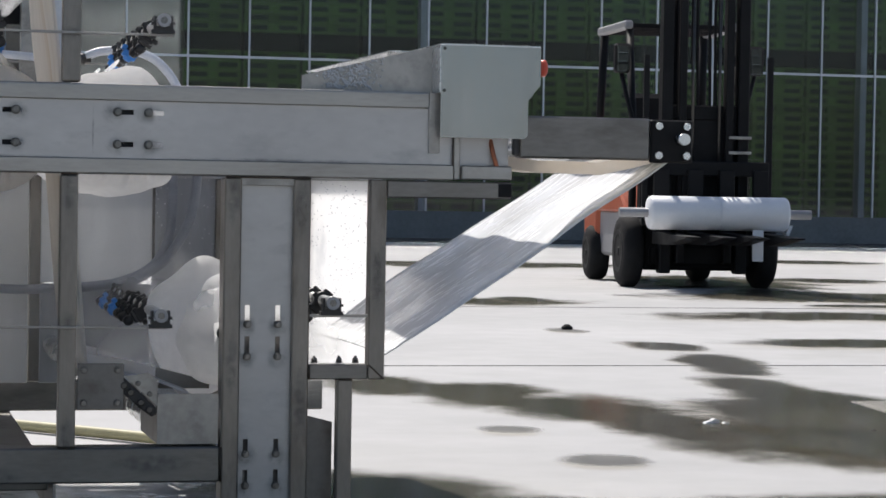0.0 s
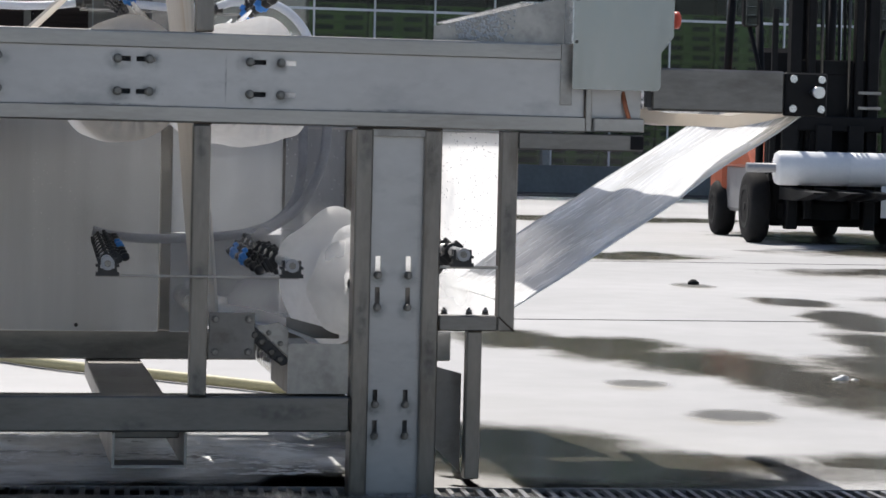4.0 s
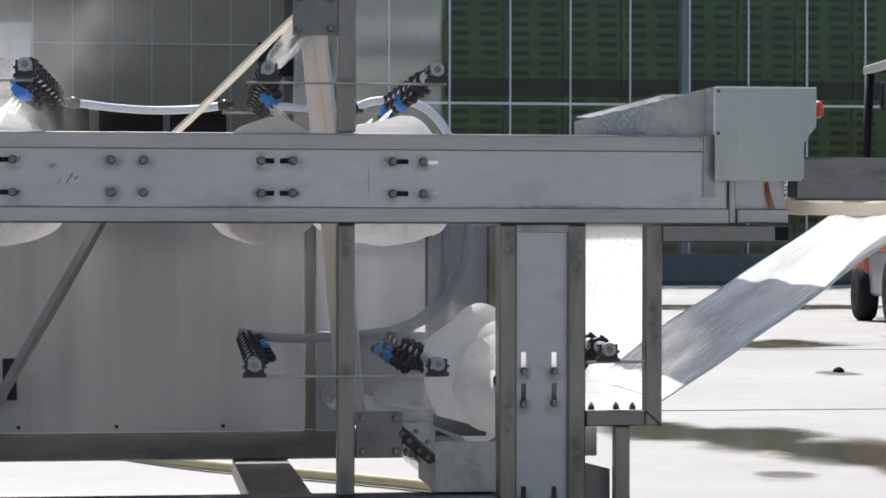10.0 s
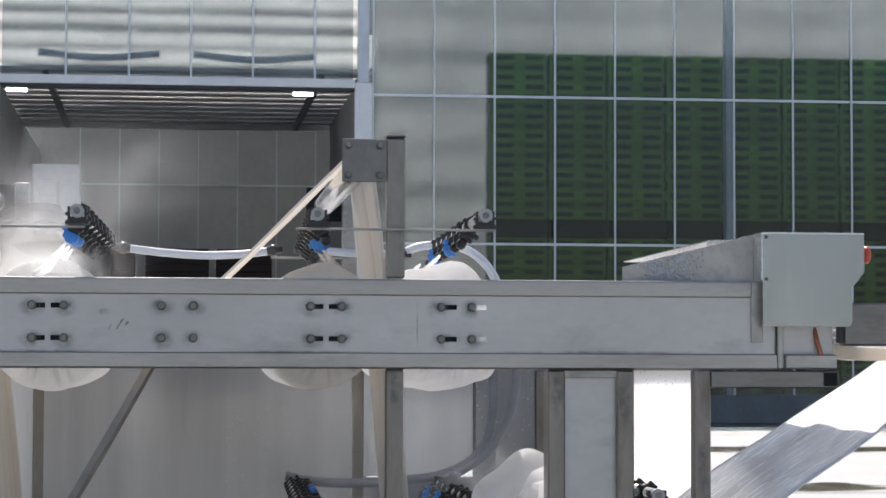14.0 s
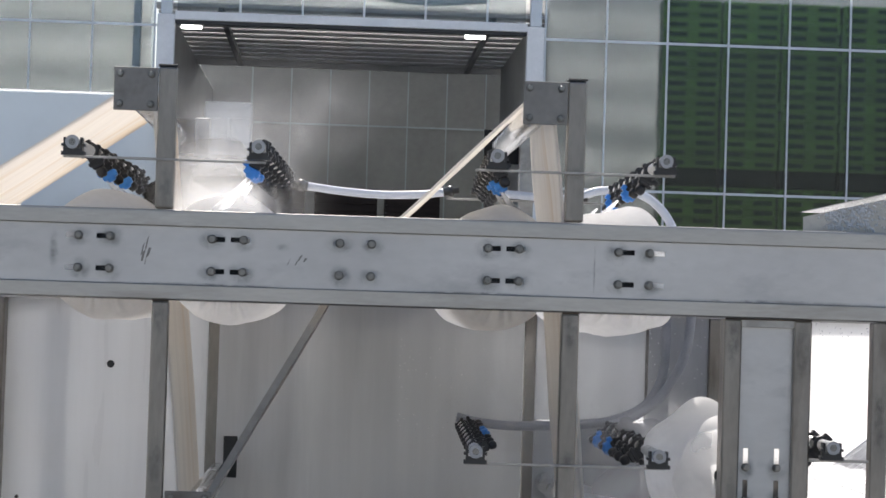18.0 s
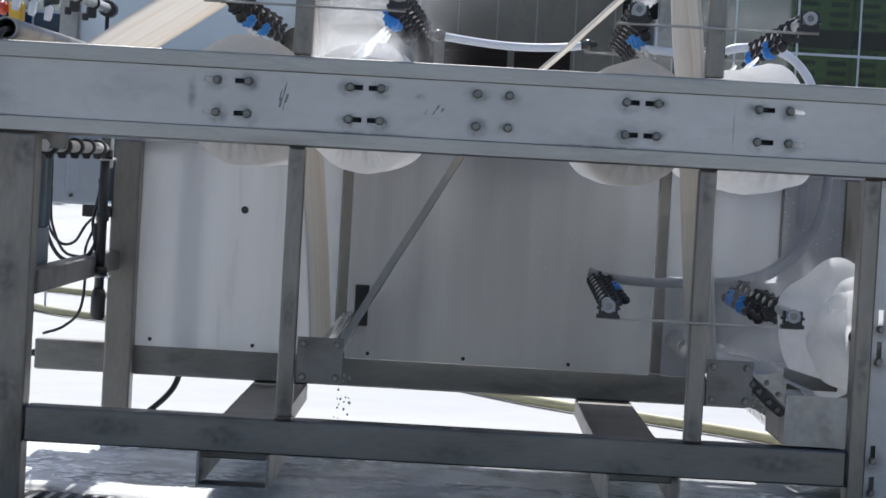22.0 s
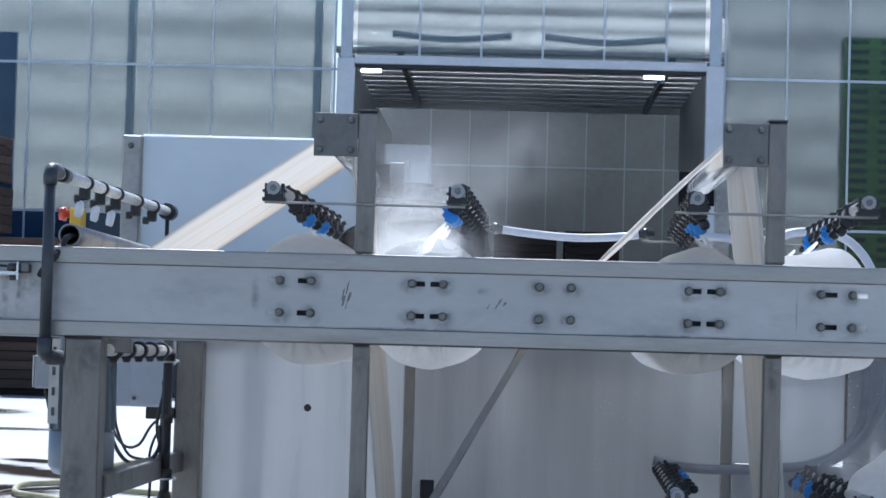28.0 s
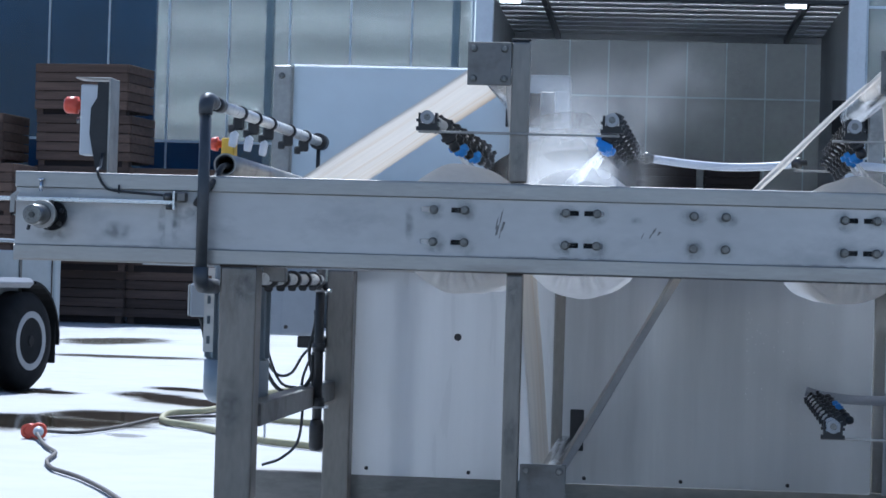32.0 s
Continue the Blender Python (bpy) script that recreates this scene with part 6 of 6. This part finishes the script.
part("mud_flap", box(TX + 0.36, TX + 0.375, TY - 0.16, TY + 0.02, GZ + 0.18, GZ + 0.56), RUBBER, trailer)
part("axle", tube([(TX, TY - 0.05, GZ + 0.345), (TX, TY + 1.9, GZ + 0.345)], 0.05, 12), TRUCK_BLACK, trailer)
part("leaf_mount", box(TX - 0.9, TX + 0.2, TY + 0.2, TY + 0.3, GZ + 0.30, 0.56), TRUCK_BLACK, trailer)
trailer.rotation_euler.z = radians(75.5)

# ---- forklift ----
fk = thing("forklift", "orange and black forklift truck with a raised mast", "forklift", loc=(9.24, 15.5, GZ))
fk.rotation_euler.z = radians(-5)
fk.scale = (1.06, 1.06, 1.15)
for x in (-0.60, 0.60):
    o = wheel(fk, 0, 0, 0, 0.29, 0.18, TRUCK_BLACK)
    o.location, o.rotation_euler = (x, 0.0, 0.29), (0, 0, radians(-90 if x < 0 else 90))
for x in (-0.50, 0.50):
    o = wheel(fk, 0, 0, 0, 0.235, 0.19, TRUCK_BLACK)
    o.location, o.rotation_euler = (x, 1.75, 0.235), (0, 0, radians(-90 if x < 0 else 90))
part("chassis", box(-0.50, 0.50, 0.15, 2.0, 0.22, 0.62, 0.03), TRUCK_GREY, fk)
part("side_cover", prism_y([(0.35, 0.60), (1.95, 0.60), (2.05, 0.92), (1.0, 0.94), (0.55, 0.72)], -0.54, 0.54, None, 0.02), ORANGE, fk).rotation_euler.z = radians(90)
part("counterweight", box(-0.54, 0.54, 1.55, 2.15, 0.35, 1.0, 0.06), ORANGE, fk)
part("step", box(-0.56, -0.40, 0.30, 0.75, 0.36, 0.42, 0.01), TRUCK_BLACK, fk)
part("dashboard", box(-0.42, 0.42, 0.22, 0.42, 0.6, 1.28, 0.03), TRUCK_BLACK, fk)
part("seat", box(-0.26, 0.26, 0.95, 1.40, 1.02, 1.16, 0.04), TRUCK_BLACK, fk)
part("seat_back", box(-0.26, 0.26, 1.38, 1.52, 1.10, 1.62, 0.04), TRUCK_BLACK, fk)
wheelring = bmesh.new()
tube([(0.17 * math.cos(a), 0.0, 0.17 * math.sin(a)) for a in [2 * math.pi * k / 20 for k in range(21)]], 0.014, 8, wheelring)
o = part("steering_wheel", wheelring, BLACK, fk)
o.location, o.rotation_euler = (0, 0.55, 1.36), (radians(-50), 0, 0)
part("steering_column", tube([(0, 0.40, 1.15), (0, 0.55, 1.36)], 0.025, 10), BLACK, fk)
for x in (-0.50, 0.50):
    part("guard_pillar", tube([(x, 0.30, 0.6), (x, 0.30, 1.2), (x * 0.96, 0.62, 2.16)], 0.036, 10), TRUCK_BLACK, fk)
    part("guard_pillar", tube([(x, 1.75, 0.98), (x * 0.96, 1.62, 2.16)], 0.040, 10), TRUCK_BLACK, fk)
    part("guard_rail", box(x - 0.04, x + 0.04, 0.55, 1.68, 2.12, 2.19, 0.015), TRUCK_GREY, fk)
for k in range(6):
    y = 0.60 + 0.2 * k
    part("guard_bar", box(-0.46, 0.46, y, y + 0.035, 2.13, 2.17, 0.005), TRUCK_BLACK, fk)
for x in (-0.34, 0.34):
    s = 1 if x > 0 else -1
    part("outer_mast", box(x - 0.05, x + 0.05, -0.30, -0.16, 0.12, 2.75, 0.01), TRUCK_BLACK, fk)
    part("inner_mast", box(x - s * 0.13 - 0.035, x - s * 0.13 + 0.035, -0.32, -0.20, 0.2, 2.9, 0.01), TRUCK_BLACK, fk)
    part("lift_chain", tube([(x * 0.35, -0.30, 0.6), (x * 0.35, -0.30, 2.7)], 0.012, 8), BOLT, fk)
    part("lift_cylinder", tube([(x * 0.72, -0.14, 0.2), (x * 0.72, -0.14, 2.4)], 0.03, 12), TRUCK_BLACK, fk)
for z in (0.35, 1.35, 2.55):
    part("mast_tie", box(-0.30, 0.30, -0.24, -0.18, z, z + 0.12, 0.01), TRUCK_BLACK, fk)
for k, x in enumerate((-0.10, -0.06, 0.05, 0.10, 0.14)):
    part("hydraulic_hose", tube(curve([(x, -0.22, 0.5), (x + 0.01, -0.20, 1.3), (x - 0.01, -0.22, 2.1), (x, -0.2, 2.7)]), 0.014, 8), RUBBER, fk)
# plain black filler, added to darken the open mast
part("mast_plate", box(-0.30, 0.30, -0.23, -0.19, 0.62, 1.45, 0.01), TRUCK_BLACK, fk)
part("front_cowl", box(-0.48, 0.48, 0.08, 0.22, 0.30, 1.22, 0.02), TRUCK_BLACK, fk)
part("carriage", box(-0.55, 0.55, -0.40, -0.325, 0.50, 0.62, 0.01), TRUCK_BLACK, fk)
part("carriage", box(-0.55, 0.55, -0.40, -0.325, 0.90, 1.02, 0.01), TRUCK_BLACK, fk)
for x in (-0.55, -0.20, 0.20, 0.55):
    part("backrest_bar", box(x - 0.025, x + 0.025, -0.385, -0.345, 0.5, 1.86 if abs(x) > 0.3 else 1.02, 0.005), TRUCK_BLACK, fk)
for x in (-0.42, -0.12, 0.16, 0.46):
    f = part("fork", prism_y([(0.40, 0.36), (0.9, 0.36), (1.55, 0.425), (1.55, 0.435), (0.46, 0.455), (0.46, 0.95), (0.405, 0.95)], -0.065, 0.065, None, 0.003), TRUCK_BLACK, fk)
    f.location, f.rotation_euler = (x, 0, 0), (0, 0, radians(-90))
for x in (-0.62, 0.60):
    lp = part("work_lamp", box(x - 0.07, x + 0.07, 0.24, 0.34, 1.74, 1.98, 0.02), TRUCK_BLACK, fk, "black lamp pod with clear lenses")
    for z in (1.78, 1.86, 1.93):
        part("lens", box(x - 0.05, x + 0.05, 0.232, 0.2395, z - 0.03, z + 0.03, 0.004), MIST, lp)
    part("lamp_stalk", tube([(x, 0.3, 1.74), (x * 0.8, 0.3, 1.3), (x * 0.76, 0.3, 1.0)], 0.02, 8), TRUCK_BLACK, fk)
for z in (1.20, 1.08):
    part("hose_clip", box(0.20, 0.40, -0.345, -0.33, z, z + 0.025, 0.003), STEEL, fk)
part("axle_housing", box(-0.50, 0.50, -0.12, 0.30, 0.14, 0.56, 0.03), TRUCK_BLACK, fk)
part("tilt_bar", box(-0.45, 0.45, -0.17, -0.121, 0.18, 0.34, 0.02), TRUCK_BLACK, fk)

roll = thing("film_roll", "white film-wrapped roll on a steel core, lying across the forks", "roll", loc=(9.12, 14.58, GZ + 0.70))
roll.rotation_euler.z = radians(-6)
part("wound_film", tube([(-0.64, 0, 0), (-0.635, 0, 0), (-0.61, 0, 0), (0.0, 0, 0), (0.004, 0, 0), (0.008, 0, 0), (0.61, 0, 0), (0.635, 0, 0), (0.64, 0, 0)], 0.15, 32, radii=[0.03, 0.135, 0.152, 0.15, 0.146, 0.15, 0.152, 0.135, 0.03]), FILM, roll)
part("core", tube([(-0.90, 0, 0), (0.86, 0, 0)], 0.042, 16), TRUCK_GREY, roll)
part("loose_film", sheet([(0.40, -0.145), (0.55, -0.155), (0.62, -0.20), (0.66, -0.10)], -0.15, -0.05, 0.003, 6, 0.02), FILM, roll)
part("hanging_tag", box(0.28, 0.38, -0.17, -0.165, -0.42, -0.14), FILM, roll)

# small litter on the yard
for x, y, s in ((5.95, 8.7, 0.035), (5.2, 2.4, 0.02)):
    tagged(part("stone", tube([(x, y, GZ), (x, y, GZ + s * 0.6), (x, y, GZ + s * 1.1)], s, 7, radii=[s, s * 1.05, s * 0.4]), RUBBER), "small dark stone on the concrete", "stone")
scrap = thing("scrap", "crumpled white scrap of film lying in a puddle", "litter", loc=(4.76, 2.83, GZ))
for dx, dy, w, h in ((-0.03, 0.0, 0.035, 0.010), (0.0, 0.02, 0.045, 0.016), (0.035, -0.01, 0.03, 0.008)):
    part("shred", prism_y([(dx - w * 0.5, 0.003), (dx + w * 0.5, 0.003), (dx + w * 0.4, h), (dx, h * 1.3), (dx - w * 0.4, h * 0.7)], dy, dy + 0.03, None, 0.002), FILM, scrap)
tagged(part("scrap", box(6.35, 6.5, 4.5, 4.54, GZ + 0.002, GZ + 0.02, 0.003), BLACK), "dark scrap of plastic on wet concrete", "litter")

# white cabinet in the passage
wcab = thing("white_cabinet", "tall white cabinet standing in the loading passage", "cabinet")
part("body", box(-0.93, -0.07, 38.0, 38.6, GZ, 4.60, 0.03), CABW, wcab)
part("door", box(-0.45, -0.10, 37.96, 37.9995, 0.25, 4.3, 0.01), CABW, wcab)
part("door", box(-0.88, -0.49, 37.96, 37.9995, 0.25, 4.3, 0.01), CABW, wcab)

# ---- water in the air ----
def mist(x, y, z, w, h, mat=None, turn=0.0, lean=0.0):
    bm = bmesh.new()
    n = 28
    bm.faces.new([bm.verts.new((math.cos(2 * math.pi * k / n), 0, math.sin(2 * math.pi * k / n))) for k in range(n)])
    o = part("water_spray", bm, mat or SPRAY)
    o.location, o.rotation_euler, o.scale = (x, y, z), (lean, 0, turn), (w, 1, h)
    o.visible_shadow = False
    return tagged(o, "drifting white spray of fine water drops", "spray", "water spray")


for args in ((1.24, 0.75, 1.07, 0.20, 0.20), (1.22, 1.05, 1.12, 0.20, 0.30), (1.20, 0.50, 1.08, 0.16, 0.22), (1.27, 1.2, 1.10, 0.28, 0.22), (1.27, 0.30, 1.06, 0.22, 0.10), (1.22, 0.62, 1.05, 0.18, 0.14),
             (2.38, 0.80, 0.50, 0.22, 0.24),
             (2.32, 0.60, 0.38, 0.24, 0.16), (2.45, 0.06, 0.52, 0.13, 0.17), (2.78, 0.35, 0.45, 0.14, 0.18), (2.80, 0.75, 0.40, 0.16, 0.22),
             (1.30, 0.12, 1.075, 0.17, 0.06), (1.26, 0.20, 1.09, 0.20, 0.10), (1.28, 1.10, 1.22, 0.34, 0.42, THIN_SPRAY), (1.24, 0.85, 1.20, 0.30, 0.36, THIN_SPRAY), (1.40, 0.95, 1.32, 0.34, 0.22, THIN_SPRAY), (1.22, 0.95, 1.22, 0.26, 0.32, THIN_SPRAY), (1.42, 1.15, 1.40, 0.42, 0.20, THIN_SPRAY), (2.15, 1.2, 0.55, 0.42, 0.40, THIN_SPRAY),
             (2.05, 1.3, 0.50, 0.22, 0.40, THIN_SPRAY)):
    mist(*args)


def jet_water():
    """A dense spray: half clear, half white, uneven along its length."""
    m = material("water_jet_white", (0.95, 0.96, 0.97), 0.3, 0, 0.04, 30, trans=0.7)
    n, l = m.node_tree.nodes, m.node_tree.links
    g, nz, mr, tr, mx = (n.new("ShaderNode" + k) for k in ("NewGeometry", "TexNoise", "MapRange", "BsdfTransparent", "MixShader"))
    nz.inputs["Scale"].default_value, nz.inputs["Detail"].default_value = 38.0, 4
    l.new(g.outputs["Position"], nz.inputs["Vector"])
    mr.inputs["From Min"].default_value, mr.inputs["From Max"].default_value = 0.3, 0.7
    mr.inputs["To Min"].default_value, mr.inputs["To Max"].default_value = 0.15, 0.75
    l.new(nz.outputs["Fac"], mr.inputs[0])
    l.new(mr.outputs[0], mx.inputs[0])
    l.new(tr.outputs[0], mx.inputs[1])
    l.new(n["Mix Shader"].outputs[0], mx.inputs[2])
    l.new(mx.outputs[0], n["Material Output"].inputs[0])
    return m


JET = jet_water()


def jet(x, y, z, tilt, length=0.125, spread=0.022):
    """The spreading cone of water from one nozzle."""
    d = Vector((-math.sin(radians(tilt)), 0, -math.cos(radians(tilt))))
    tip = Vector((x, y, z))
    bm = tube([tip, tip + d * length * 0.35, tip + d * length * 0.7, tip + d * length], 0.01, 14, None, False, [0.003, spread * 0.4, spread * 0.75, spread])
    o = part("water_jet", bm, JET)
    o.visible_shadow = False
    return tagged(o, "white cone of water from a spray nozzle", "water jet", "water jets")


for bx, bz, tilt, seats in ((0.940, 1.193, -30, (SEATS[2], SEATS[4])), (1.368, 1.196, 25, SEATS[:3]), (1.922, 1.194, -25, SEATS[1:3]), (2.316, 1.194, 30, (SEATS[3], SEATS[6])), (2.725, 0.54, 40, SEATS[:2])):
    for y in seats:
        s, c = math.sin(radians(tilt)), math.cos(radians(tilt))
        jet(bx - 0.070 * s, y, bz - 0.070 * c, tilt + (12 if tilt > 0 else -12))
for x, z0, z1 in ((1.288, 0.33, 0.10), (1.300, 0.31, 0.13), (1.276, 0.30, 0.19)):
    rnd = random.Random(int(x * 1000))
    bm = bmesh.new()
    for k in range(9):
        z = z0 - (z0 - z1) * rnd.random()
        q = rnd.uniform(0.0015, 0.0035)
        cx = x + rnd.gauss(0, 0.004)
        tube([(cx, 0.05, z + q), (cx, 0.05, z), (cx, 0.05, z - q)], q, 6, bm, radii=[q * 0.3, q, q * 0.4])
    tagged(part("falling_water", bm, CABW), "string of falling water drops", "water drops", kind="stuff")

# scuffs on the edge beam
def scuff(x, z, w, h, seed):
    rnd = random.Random(seed)
    bm = bmesh.new()
    for k in range(5):
        a = x + rnd.uniform(-w, w)
        b = z + rnd.uniform(-h, h) * 0.5
        q = rnd.uniform(0.002, 0.005)
        prism_y([(a, b), (a + q, b + 0.002), (a + q + 0.006, b + h * rnd.uniform(0.4, 0.9)), (a + 0.004, b + h * 0.5)], 0.0092, 0.0098, bm)
    part("scuff_mark", bm, DARK_STEEL, front_beam, "dark scrape on the sheet")


scuff(1.108, 0.935, 0.012, 0.045, 3)
scuff(1.46, 0.93, 0.02, 0.02, 5)

far_stop = thing("emergency_stop", "red stop button on a yellow housing on the rear frame", "emergency stop")
part("housing", box(0.190, 0.228, 1.44, 1.50, 1.150, 1.218, 0.004), YELLOW, far_stop)
part("button", tube([(0.1895, 1.47, 1.20), (0.175, 1.47, 1.20), (0.1745, 1.47, 1.20), (0.155, 1.47, 1.20)], 0.02, 16, radii=[0.012, 0.012, 0.022, 0.018]), RED, far_stop)
part("post", box(0.20, 0.225, 1.455, 1.485, 1.0455, 1.1495, 0.001), STEEL, far_stop)
